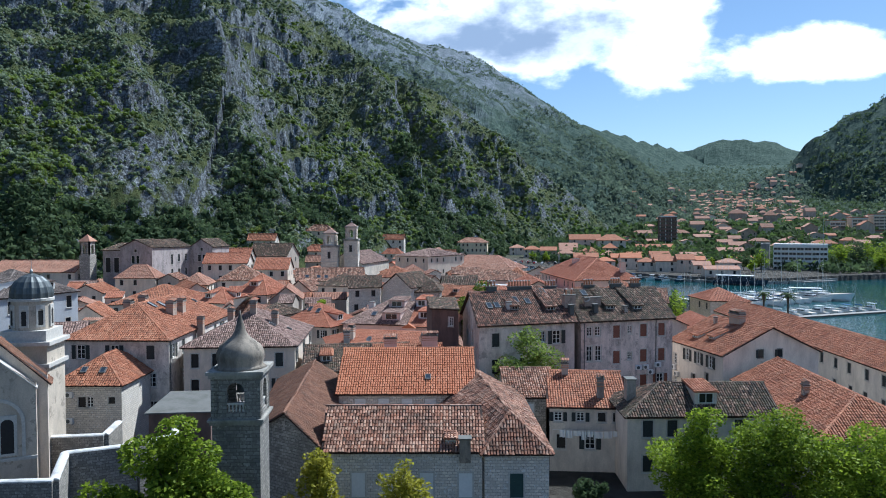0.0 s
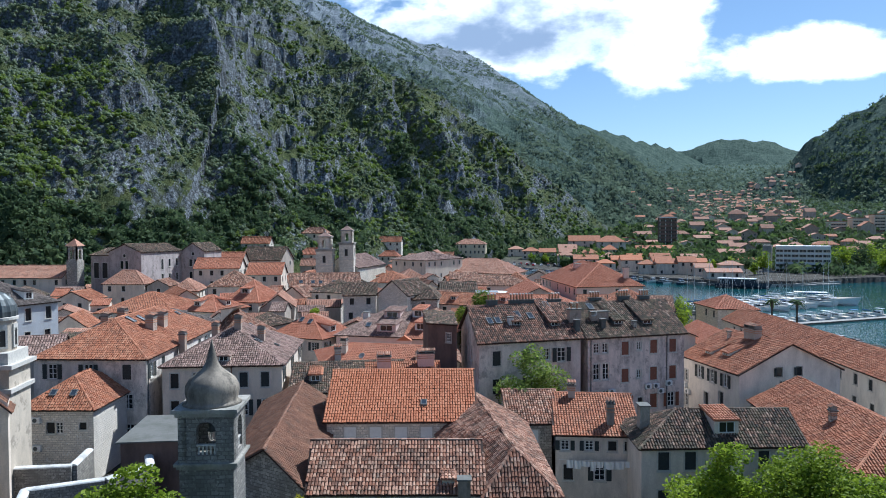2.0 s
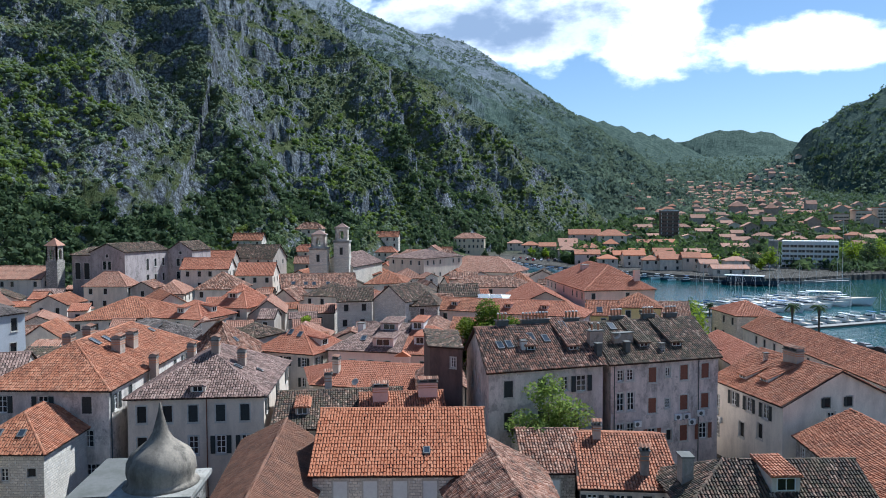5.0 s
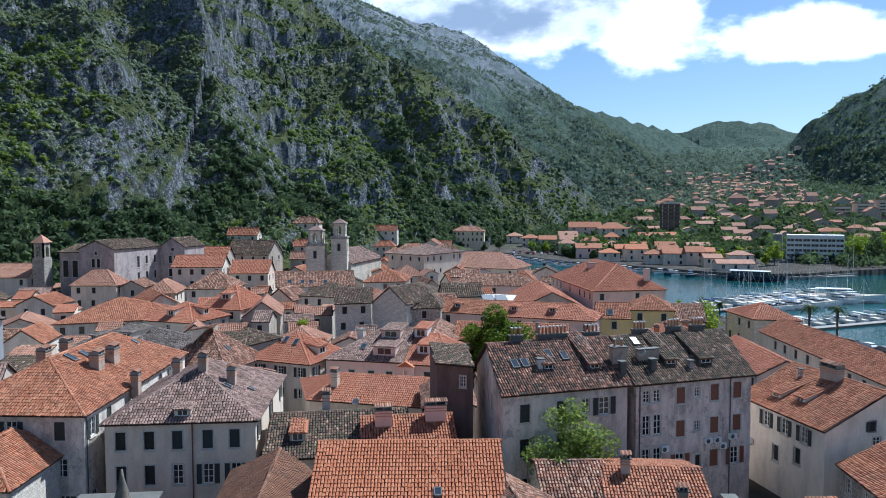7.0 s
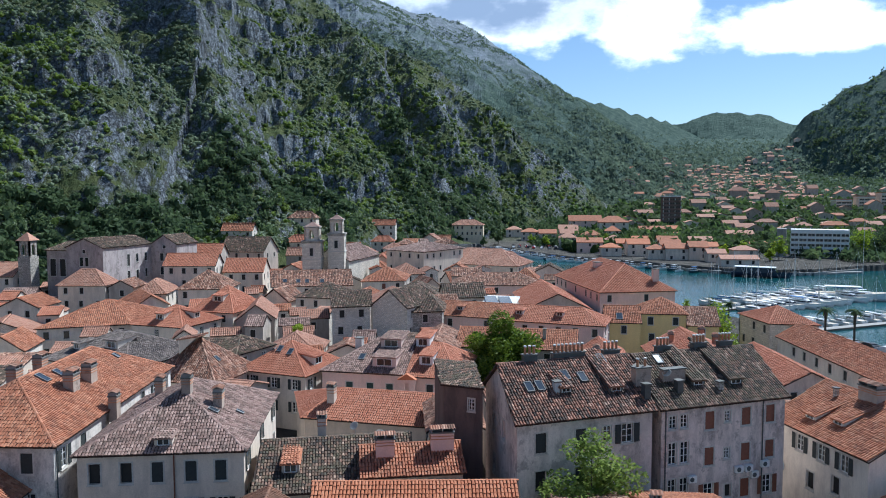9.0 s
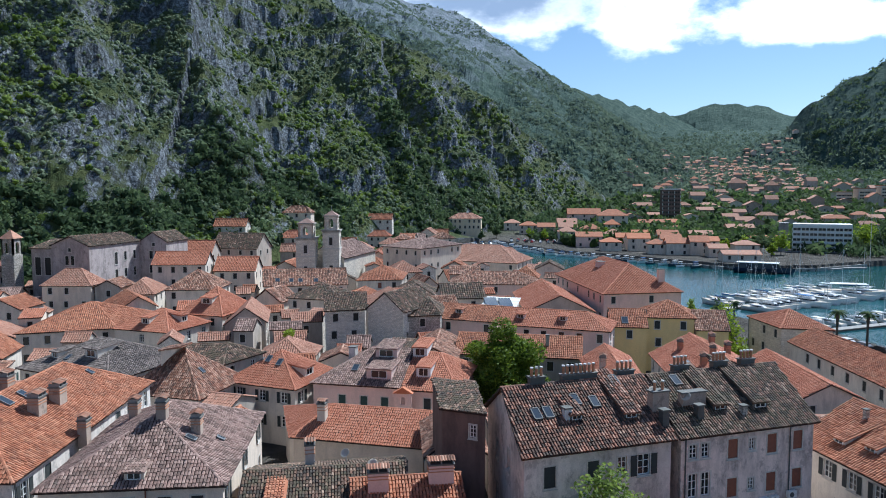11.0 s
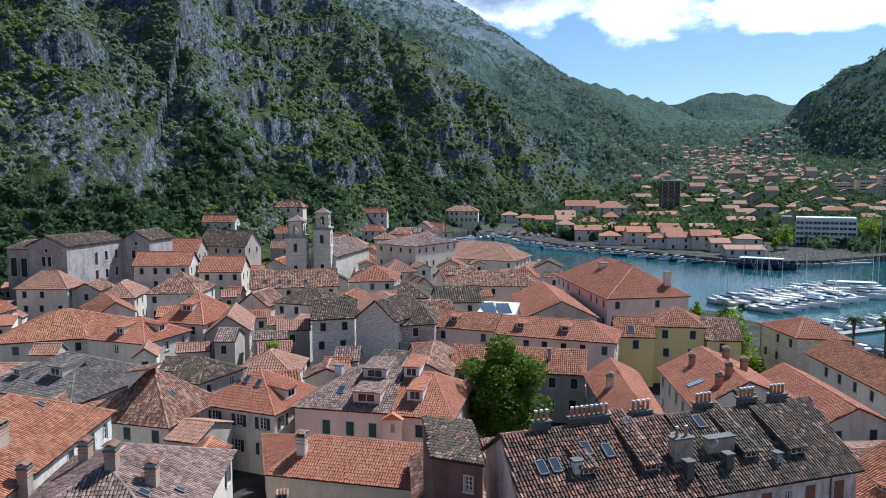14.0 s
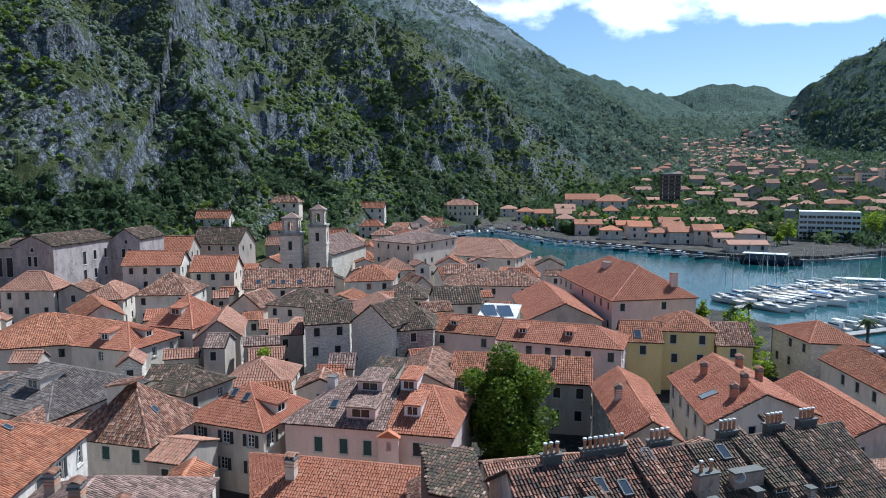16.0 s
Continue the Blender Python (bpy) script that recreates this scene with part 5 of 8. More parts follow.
prof = [(2.0, 18.4), (2.02, 18.9), (1.88, 19.5), (1.55, 20.1), (1.0, 20.6), (0.4, 20.85), (0.06, 20.95)]
for r, z in prof:
    for i in range(seg):
        rr_ = r * (1.04 if i % 3 == 0 else 0.985)
        dv.append((rr_ * math.cos(2 * math.pi * i / seg), rr_ * math.sin(2 * math.pi * i / seg), z))
for j in range(len(prof) - 1):
    df += [(j * seg + i, j * seg + (i + 1) % seg, (j + 1) * seg + (i + 1) % seg, (j + 1) * seg + i) for i in range(seg)]
df.append(tuple((len(prof) - 1) * seg + i for i in range(seg)))
link_mesh("dome", dv, df, M_LEAD, dome_tower, label="ribbed dark lead dome")
fv, ff = lathe_data([(0.05, 20.9), (0.16, 21.1), (0.16, 21.25), (0.04, 21.4), (0.03, 22.3)], 8)
link_mesh("finial", fv, ff, M_METAL, dome_tower)

dome_church = house("church", "cream stone church front with paired arched windows", "church", [(-46.7, -29.2), (-40.9, -25.6), (-41.6, -24.5), (-47.4, -28.1)], 2.6, 13.4, "gy", 2.7, P_TOWER, M_STONE, None, wins=([], [], [], []), seed=61, over=0.12)
nave_l = house("church", "church nave under a dark red-brown tile roof", "church", [(-48.0, -28.2), (-40.9, -23.9), (-42.4, -21.7), (-49.4, -26.0)], 2.6, 13.8, "gy", 3.6, P_CREAM, T_HALL, (0.27, 0.42), wins=([], [], [], []), seed=60)


def arch_ring(r0, r1, depth, leg, n=14):
    """A round-headed moulding: two legs and a half ring; y runs inwards."""
    line = [(-1, -leg)] + [(-math.cos(math.pi * i / n), None) for i in range(n + 1)] + [(1, -leg)]
    v = []
    for i, (c, z) in enumerate(line):
        an = math.pi * (i - 1) / n
        for r in (r0, r1):
            for y in (-depth, 0.02):
                v.append((c * r, y, z if z is not None else math.sin(an) * r))
    f = []
    for i in range(len(line) - 1):
        k = 4 * i
        f += [(k, k + 2, k + 6, k + 4), (k + 2, k + 3, k + 7, k + 6), (k + 1, k, k + 4, k + 5), (k + 3, k + 1, k + 5, k + 7)]
    return v, f + [(0, 1, 3, 2), (4 * len(line) - 4, 4 * len(line) - 2, 4 * len(line) - 1, 4 * len(line) - 3)]


def on_front(s_, z_, y_):
    a, b = Vector((-46.7, -29.2)), Vector((-40.9, -25.6))
    e, n = wall_frame(a, b)
    q = a + e * s_ + n * y_
    return Matrix.Translation(-dome_church["base"]) @ Matrix(((e.x, -n.x, 0, q.x), (e.y, -n.y, 0, q.y), (0, 0, 1, z_), (0, 0, 0, 1)))


av, af = arch_ring(2.1, 2.4, 0.16, 3.2)
link_mesh("arch_moulding", av, af, M_STONE, dome_church["ob"]).matrix_basis = on_front(3.5, 9.8, 0.0)
for s_, h_, w_ in ((2.5, 4.2, 1.15), (4.4, 3.5, 1.1)):
    av, af = arch_panel(w_ + 0.5, h_ + 0.35, w_, 0.2, h_, 0.14)
    ar = link_mesh("arched_window", av, af, M_STONE, dome_church["ob"])
    ar.matrix_basis = on_front(s_, 6.7, 0.13)
    # black panel set in the arch as the shade of the interior
    pv, pf = boxes_data([(-w_ / 2, 0.06, 0.2, w_ / 2, 0.11, h_ - 0.06)])
    link_mesh("pane", pv, pf, M_DARK, ar)
sv, sf = boxes_data([(-3.4, -0.22, 0, 3.4, 0.0, 0.3)])
link_mesh("string_course", sv, sf, M_STONE, dome_church["ob"]).matrix_basis = on_front(3.48, 6.2, 0.0)


def twin_tower(x, y, label, w=1.0, up=0.0):
    ob = thing("church_tower", (x, y, 2.6), label, "tower", "twin towers of the cathedral")
    ob.rotation_euler.z = radians(6)
    a, b = 2.85 * w, 2.25 * w
    v, f = boxes_data([(-a, -a, 0, a, a, 18.8 + up)])
    link_mesh("shaft", v, f, S_BIG, ob, uv_box(v, f))
    for z in (7.2, 13.4 + up):
        solid("string_course", [(-a - 0.22, -a - 0.22, z, a + 0.22, a + 0.22, z + 0.35)], M_STONE, ob)
    solid("cornice", [(-a - 0.3, -a - 0.3, 18.8 + up, a + 0.3, a + 0.3, 19.3 + up), (-a - 0.12, -a - 0.12, 18.5 + up, a + 0.12, a + 0.12, 18.8 + up)], M_CORNICE, ob)
    for k in range(4):
        pv, pf = arch_panel(2 * b, 4.0, 1.5, 0.5, 3.3, 0.5)
        p = link_mesh("belfry_wall", pv, pf, S_BIG, ob, uv_box(pv, pf))
        p.matrix_basis = pose(0, 0, 19.3 + up, 0, 0, 90 * k) @ pose(0, -b, 0)
        for z, hh in ((14.6 + up, 2.4), (8.6, 2.0)):
            # dark block on the shaft, coloured as the shade within a slit
            wv, wf = boxes_data([(-0.5, -0.03, 0, 0.5, 0.3, hh)])
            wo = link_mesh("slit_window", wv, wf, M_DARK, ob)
            wo.matrix_basis = pose(0, 0, z, 0, 0, 90 * k) @ pose(0, -a - 0.01, 0)
        sv, sf = boxes_data([(-0.75, -0.1, 0, 0.75, 0.02, 0.22), (-0.75, -0.1, 2.85, 0.75, 0.02, 3.05), (-0.75, -0.08, 0.22, -0.52, 0.02, 2.85), (0.52, -0.08, 0.22, 0.75, 0.02, 2.85)])
        so = link_mesh("window_surround", sv, sf, M_STONE, ob)
        so.matrix_basis = pose(0, 0, 14.4 + up, 0, 0, 90 * k) @ pose(0, -a - 0.01, 0)
    solid("belfry_cornice", [(-b - 0.3, -b - 0.3, 23.3 + up, b + 0.3, b + 0.3, 23.7 + up)], M_CORNICE, ob)
    c = b + 0.05
    v = [(-c, -c, 23.7 + up), (c, -c, 23.7 + up), (c, c, 23.7 + up), (-c, c, 23.7 + up), (0, 0, 25.2 + up)]
    link_mesh("roof", v, [(0, 1, 4), (1, 2, 4), (2, 3, 4), (3, 0, 4), (3, 2, 1, 0)], T_GREY, ob)
    fv, ff = lathe_data([(0.06, 25.1 + up), (0.2, 25.4 + up), (0.04, 25.6 + up), (0.03, 26.6 + up)], 8)
    link_mesh("finial", fv, ff, M_METAL, ob)
    return ob


twin_tower(-64.2, 161.0, "tall pale stone cathedral tower with an open belfry")
twin_tower(-57.2, 164.0, "tall pale stone cathedral tower with a higher belfry", 0.88, 2.2)
cathedral = house("cathedral", "pale stone cathedral nave with a grey tile roof", "church", [(-66.0, 166.0), (-54.0, 166.0), (-50.0, 196.0), (-66.0, 198.0)], 2.6, 15.0, "gy", 4.0, S_BIG, T_GREY, (0.45, 0.7), wins=([], [], [], []), seed=62)

# the monastery under the slope
mon_a = house("monastery_block", "mauve grey gabled block with paired dark windows", "house", [(-118.4, 118.6), (-107.0, 116.6), (-106.6, 126.0), (-118.0, 128.0)], 6.0, 22.3, "gy", 2.3, P_MAUVE, T_DARK, (0.36, 0.55), wins=([(4.7, 11.4, 1.1, 2.3, "plain"), (6.4, 11.4, 1.1, 2.3, "plain"), (4.7, 7.2, 1.1, 2.2, "plain"), (6.4, 7.2, 1.1, 2.2, "plain"), (5.6, 14.8, 0.9, 0.9, "dark")], [], [], []), seed=63, fine=False)
mon_b = house("monastery_block", "long mauve grey range under uneven dark tiles", "house", [(-117.8, 128.0), (-106.7, 126.0), (-106.4, 140.2), (-117.4, 141.0)], 6.0, 22.1, "gy", 2.3, P_MAUVE, T_DARK, (0.36, 0.55), wins=([], [(2.2, 10.6, 1.3, 3.2, "dark"), (6.6, 11.4, 1.2, 2.3, "plain"), (11.2, 11.4, 1.2, 2.3, "plain"), (2.2, 6.2, 1.3, 3.0, "dark"), (6.6, 6.8, 1.2, 2.3, "plain"), (11.2, 6.8, 1.2, 2.3, "plain")], [], []), seed=64, fine=False)
mon_c = house("monastery_block", "mauve grey gabled end block of the monastery", "house", [(-106.4, 140.2), (-98.4, 139.6), (-98.0, 152.0), (-106.0, 152.6)], 6.0, 21.9, "gy", 2.5, P_MAUVE, T_DARK, (0.36, 0.55), wins=([(3.3, 11.0, 1.1, 2.2, "plain"), (5.0, 11.0, 1.1, 2.2, "plain"), (3.3, 7.0, 1.1, 2.2, "plain"), (5.0, 7.0, 1.1, 2.2, "plain"), (4.1, 14.6, 0.9, 0.9, "dark")], [], [], []), seed=65, fine=False)
mon_d = house("monastery_block", "low dark porch block beside the monastery", "house", [(-126.0, 121.6), (-118.6, 120.2), (-118.2, 129.0), (-125.4, 130.4)], 6.0, 21.4, "hipl", 2.0, P_MAUVE, T_DARK, (0.36, 0.55), wins=([(2.0, 8.4, 1.9, 4.6, "dark"), (5.2, 8.4, 1.9, 4.6, "dark")], [], [], []), seed=68, fine=False)
guild = house("guild_house", "long grey building with a dark dormered roof", "house", [(-98.4, 170.0), (-82.6, 167.6), (-81.2, 177.6), (-97.0, 180.0)], 4.0, 17.8, "gx", 4.4, P_GREY, T_DARK, (0.4, 0.6), style="dark", seed=69, fine=False)
bel = thing("bell_cote", (-128.0, 117.0, 5.0), "small stone bell cote with a pointed roof", "tower")
solid("shaft", [(-1.7, -1.7, 0, 1.7, 1.7, 15.0)], S_GREY, bel)
for k in range(4):
    pv, pf = arch_panel(3.2, 4.2, 1.3, 0.3, 3.2, 0.4)
    p = link_mesh("belfry_wall", pv, pf, S_GREY, bel, uv_box(pv, pf))
    p.matrix_basis = pose(0, 0, 15.0, 0, 0, 90 * k) @ pose(0, -1.6, 0)
link_mesh("roof", [(-2, -2, 19.2), (2, -2, 19.2), (2, 2, 19.2), (-2, 2, 19.2), (0, 0, 21.4)], [(0, 1, 4), (1, 2, 4), (2, 3, 4), (3, 0, 4), (3, 2, 1, 0)], T_PINK, bel)
bel_h = house("chapel", "long low chapel with a plain orange tile roof", "church", [(-156.0, 112.0), (-130.4, 114.0), (-131.0, 124.0), (-156.6, 122.0)], 5.0, 15.0, "gx", 3.2, P_WHITE, T_PINK, (0.4, 0.6), seed=66, fine=False)


def old_wall(name, line, top, thick, label):
    """A ruined wall with a rounded lime-washed coping along a bent line."""
    a0 = line[0]
    ob = thing(name, (a0[0], a0[1], 2.6), label, "wall")
    for (x0, y0, t0), (x1, y1, t1) in zip(line, line[1:]):
        e = Vector((x1 - x0, y1 - y0))
        ln = e.length
        e.normalize()
        n = Vector((-e.y, e.x)) * thick / 2
        v, cv = [], []
        for (x, y, t) in ((x0, y0, t0), (x1, y1, t1)):
            for sgn in (-1, 1):
                v += [(x + n.x * sgn - a0[0], y + n.y * sgn - a0[1], 0), (x + n.x * sgn - a0[0], y + n.y * sgn - a0[1], t - 2.6)]
            for k in range(7):
                an = math.pi * k / 6
                cv.append((x - n.x * 1.05 * math.cos(an) - a0[0], y - n.y * 1.05 * math.cos(an) - a0[1], t - 2.6 + 0.2 * math.sin(an)))
        f = [(0, 1, 5, 4), (2, 6, 7, 3), (1, 3, 7, 5), (0, 4, 6, 2), (0, 2, 3, 1), (4, 5, 7, 6)]
        w = link_mesh("wall", v, f, S_DARK, ob, uv_box(v, f))
        cf = [(k, k + 1, k + 8, k + 7) for k in range(6)] + [(6, 0, 7, 13), tuple(range(7)), tuple(range(13, 6, -1))]
        link_mesh("coping", cv, cf, M_CAP, ob)
    return ob


old_wall("ruined_wall", [(-46.0, -20.4, 6.4), (-38.2, -18.8, 6.5), (-39.4, -14.2, 6.6)], 6.5, 0.8, "ruined stone wall with a white lime coping")
old_wall("ruined_wall", [(-46.0, -34.0, 6.4), (-34.6, -32.1, 6.5), (-36.6, -27.6, 7.4), (-31.4, -24.4, 7.4), (-29.6, -20.0, 7.2), (-34.0, -12.6, 7.6)], 6.5, 0.8, "bent ruined stone wall with a white lime coping")
shed_r = house("ruined_house", "roofless dark stone ruin with a flat concrete slab", "house", [(-33.6, -18.2), (-27.4, -16.8), (-29.0, -9.0), (-35.0, -10.2)], 2.6, 8.8, "shed", 0.3, P_BROWN, M_SLAB, None, wins=([], [], [], []), seed=67)


# ---- the rest of the old town ----
def overlap(q, quads):
    pts = np.array([[a[0] * (1 - s) * (1 - t) + b[0] * s * (1 - t) + c[0] * s * t + d[0] * (1 - s) * t, a[1] * (1 - s) * (1 - t) + b[1] * s * (1 - t) + c[1] * s * t + d[1] * (1 - s) * t]
                    for a, b, c, d in (q,) for s in np.linspace(-0.08, 1.08, 6) for t in np.linspace(-0.08, 1.08, 6)])
    for o in quads:
        if abs(o[0][0] - q[0][0]) > 60 or abs(o[0][1] - q[0][1]) > 60:
            continue
        if in_poly(pts, o).any():
            return True
        if in_poly(np.array([*o, (sum(p[0] for p in o) / 4, sum(p[1] for p in o) / 4)]), q).any():
            return True
    return False


TAKEN = [h["quad"] for h in HOUSES] + [[(-7.6, 92.0), (-1.0, 90.6), (0.0, 101.0), (-6.6, 102.4)], [(-70, 155), (-50, 155), (-50, 168), (-70, 168)], [(-52, -24), (-40, -24), (-40, -14), (-52, -14)],
                                      [(-9, 40), (9, 40), (9, 58), (-9, 58)], [(16, 0), (28, 0), (28, 6), (16, 6)], [(-17, 38), (-2, 20), (0, 34), (-8, 36)]]
fill = random.Random(41)
LOOKS = [("white plastered house with an orange tile roof", P_WHITE, T_ORANGE), ("pale grey house under faded pink tiles", P_GREY, T_PINK), ("cream house with old mixed tiles", P_CREAM, T_OLD),
         ("white house under dark mossy tiles", P_WHITE, T_DARK), ("stone house with orange tiles", S_PALE, T_ORANGE), ("cream house with clean orange tiles", P_CREAM, T_CLAY), ("weathered house with greyish tiles", P_GREY, T_GREY),
         ("stone house with faded pink tiles", S_PALE, T_PINK)]
count = 0
for gy_ in np.arange(24, 330, 9.5):
    for gx_ in np.arange(-150, 62, 9.5):
        x, y = gx_ + fill.uniform(-3.5, 3.5), gy_ + fill.uniform(-3.5, 3.5)
        w, dp = fill.uniform(6.5, 12), fill.uniform(7, 13)
        turn = radians(fill.choice([8, 8, -12, 20, -4, 26]) + fill.uniform(-5, 5))
        c, s = math.cos(turn), math.sin(turn)
        q = [(x + c * a - s * b, y + s * a + c * b) for a, b in ((-w / 2, -dp / 2), (w / 2, -dp / 2), (w / 2, dp / 2), (-w / 2, dp / 2))]
        ze = fill.uniform(8.6, 12.2) + (1.5 if fill.random() < 0.15 else 0)
        kind = fill.choice(["gx", "gy", "hip", "hipy", "gx", "gy"])
        look_i = fill.randrange(len(LOOKS))
        P = np.array([[x, y]])
        fd, fs, _ = seg_dist(P, FOOT)
        bd, _, _ = seg_dist(P, BAY + BAY[:1])
        if fs[0] > 0 or fd[0] < 10 or in_poly(P, BAY)[0] or bd[0] < 15 or (x > 20 and y < 74) or (x > 33 and y < 100) or (y < 60 and -56 < x < 12) or (x > 26 and y > 60) or (x > 4 and 98 < y < 165) or (y > 60 and y > 240 and x > -30):
            continue
        if overlap(q, TAKEN):
            continue
        TAKEN.append(q)
        far = y > 110
        g0 = float(base_height(P)[0][0])
        house("town_house", LOOKS[look_i][0], "house", q, g0 - 0.3, ze + max(0, g0 - 2.6) * 0.8, kind, fill.uniform(1.7, 2.8), LOOKS[look_i][1], LOOKS[look_i][2], (0.4, 0.62) if not far else (0.52, 0.82) if y < 170 else (0.65, 1.0),
              style=fill.choice(["plain", "closed", "dark"]), seed=count + 100, fine=False, sides=(1, 0, 0, 0) if far else (1, 1, 0, 0), pitch=3.6 if not far else 4.2, storey=3.3)
        count += 1

# lean-tos and small houses in the gaps
small = random.Random(8)
for gy_ in np.arange(20, 225, 4.4):
    for gx_ in np.arange(-135, 40, 4.4):
        x, y = gx_ + small.uniform(-1.5, 1.5), gy_ + small.uniform(-1.5, 1.5)
        w, dp = small.uniform(3.2, 6.5), small.uniform(3.4, 7)
        turn = radians(small.choice([8, -12, 20]) + small.uniform(-5, 5))
        c, s = math.cos(turn), math.sin(turn)
        q = [(x + c * a - s * b, y + s * a + c * b) for a, b in ((-w / 2, -dp / 2), (w / 2, -dp / 2), (w / 2, dp / 2), (-w / 2, dp / 2))]
        ze, kind, li, rs = small.uniform(8.4, 11.6), small.choice(["gx", "gy", "gx", "shed"]), small.randrange(len(LOOKS)), small.uniform(0.9, 1.6)
        P = np.array([[x, y]])
        fd, fs, _ = seg_dist(P, FOOT)
        bd, _, _ = seg_dist(P, BAY + BAY[:1])
        if fs[0] > 0 or fd[0] < 10 or in_poly(P, BAY)[0] or bd[0] < 14 or (x > 17 and y < 74) or (x > 33 and y < 100) or (y < 36 and x > -30) or (x > 24 and y > 60) or (x > 4 and 98 < y < 165) or small.random() < 0.06:
            continue
        if overlap(q, TAKEN):
            continue
        TAKEN.append(q)
        house("small_house", LOOKS[li][0], "house", q, 2.3, ze, kind, rs, LOOKS[li][1], LOOKS[li][2], (0.4, 0.62) if y < 110 else (0.52, 0.82), style="dark", seed=count + 700, fine=False, sides=(1, 0, 0, 0), pitch=3.2, storey=3.4, over=0.2)
        count += 1

# hillside houses above the town
HILL_AT = []
for i, (x, y, w, dp, ze, lk) in enumerate([(-108, 208, 14, 9, 27, 0), (-88, 222, 13, 9, 24, 5), (-82, 204, 12, 9, 20, 1), (-95, 250, 14, 9, 34, 2), (-75, 250, 12, 9, 23, 0), (-66, 285, 12, 9, 22, 5), (-70, 310, 14, 9, 26, 4), (-55, 330, 12, 9, 20, 2), (-45, 350, 14, 10, 18, 0), (-40, 310, 12, 9, 14, 1), (-52, 290, 13, 9, 15, 3), (-60, 265, 12, 9, 16, 7)]):
    w, dp = w * 0.85, 6.5
    q = [(x - w / 2, y), (x + w / 2, y + 1), (x + w / 2, y + dp), (x - w / 2, y + dp - 1)]
    if overlap(q, TAKEN):
        continue
    TAKEN.append(q)
    g0 = float(land_height(np.array([[x, y]]))[0])
    ze = g0 + 5.4
    HILL_AT.append((x, y))
    house("hillside_house", LOOKS[lk][0], "house", q, g0 - 2.5, ze, "hip" if i % 2 else "gx", 2.4, LOOKS[lk][1], LOOKS[lk][2], (0.6, 0.9), style="plain", seed=400 + i, fine=False, sides=(1, 0, 0, 0), group="houses on the slope")

yellow_far = house("villa", "pale sand-coloured villa at the foot of the mountain", "house", [(-46.6, 436.0), (-24.6, 436.0), (-24.6, 449.0), (-46.6, 449.0)], 3.0, 16.6, "hip", 3.4, P_SAND, T_PINK, (0.8, 1.2), style="plain", seed=71, fine=False, sides=(1, 0, 0, 0), pitch=2.8, storey=4.0, wsize=(1.1, 1.9))

# ---- across the water ----
FAR = "houses across the bay"
fr = random.Random(9)


def far_house(x, y, w, dp, h, wall, tiles, label, kind="gx", windows=True):
    g0 = float(base_height(np.array([[x, y]]))[0][0])
    g0 = max(g0, 1.6)
    q = [(x - w / 2, y), (x + w / 2, y), (x + w / 2, y + dp), (x - w / 2, y + dp)]
    house("waterside_house", label, "house", q, g0 - 1, g0 + h, kind, h * 0.28 + 0.6, wall, tiles, None, style="dark", seed=int(x * 7 + y), fine=False, sides=(int(windows), 0, 0, 0), pitch=max(3.6, w / 3.2), storey=3.3, wsize=(1.2, 1.7), group=FAR, over=0.4, thick=0.4)


for x, y, w, dp, h in [(31, 403, 11, 10, 7.5), (41.5, 372, 15, 10, 6.4), (51, 347, 11, 9, 5.1), (66, 349, 12, 10, 7), (72, 328, 9, 8, 5.6), (82, 325, 12, 9, 6.2), (92, 323, 9.3, 9, 7.2), (98.5, 313, 9, 8, 4.6), (103, 290, 17, 9, 3.6), (51, 509, 25, 12, 12), (69, 479, 21, 14, 13), (65, 451, 10, 9, 9), (99, 492, 19, 10, 6.5), (116, 505, 10, 9, 6), (76, 404, 10, 9, 6), (91, 423, 12, 9, 5.5),
                       (151, 454, 18, 10, 6.5), (132, 453, 18, 10, 4), (145, 384, 18, 9, 4.5), (112, 470, 15, 9, 4.4), (58, 390, 10, 9, 7), (62, 372, 10, 9, 6), (84, 352, 11, 9, 6.5), (88, 380, 12, 9, 7), (104, 352, 11, 9, 5.5), (112, 400, 14, 10, 6), (118, 332, 12, 9, 5), (20, 452, 12, 10, 7), (34, 440, 12, 10, 8), (48, 425, 13, 10, 8), (8, 470, 13, 10, 6.5), (36, 478, 14, 10, 8), (-4, 498, 12, 10, 6)]:
    far_house(x, y, w, dp, h, fr.choice([P_WHITE, P_CREAM, P_PINK, P_WHITE]), fr.choice([T_ORANGE, T_NEW, T_PINK]), "white waterside house with a red tile roof", fr.choice(["gx", "hip"]))
n_far = 0
tries = 0
FQ = []
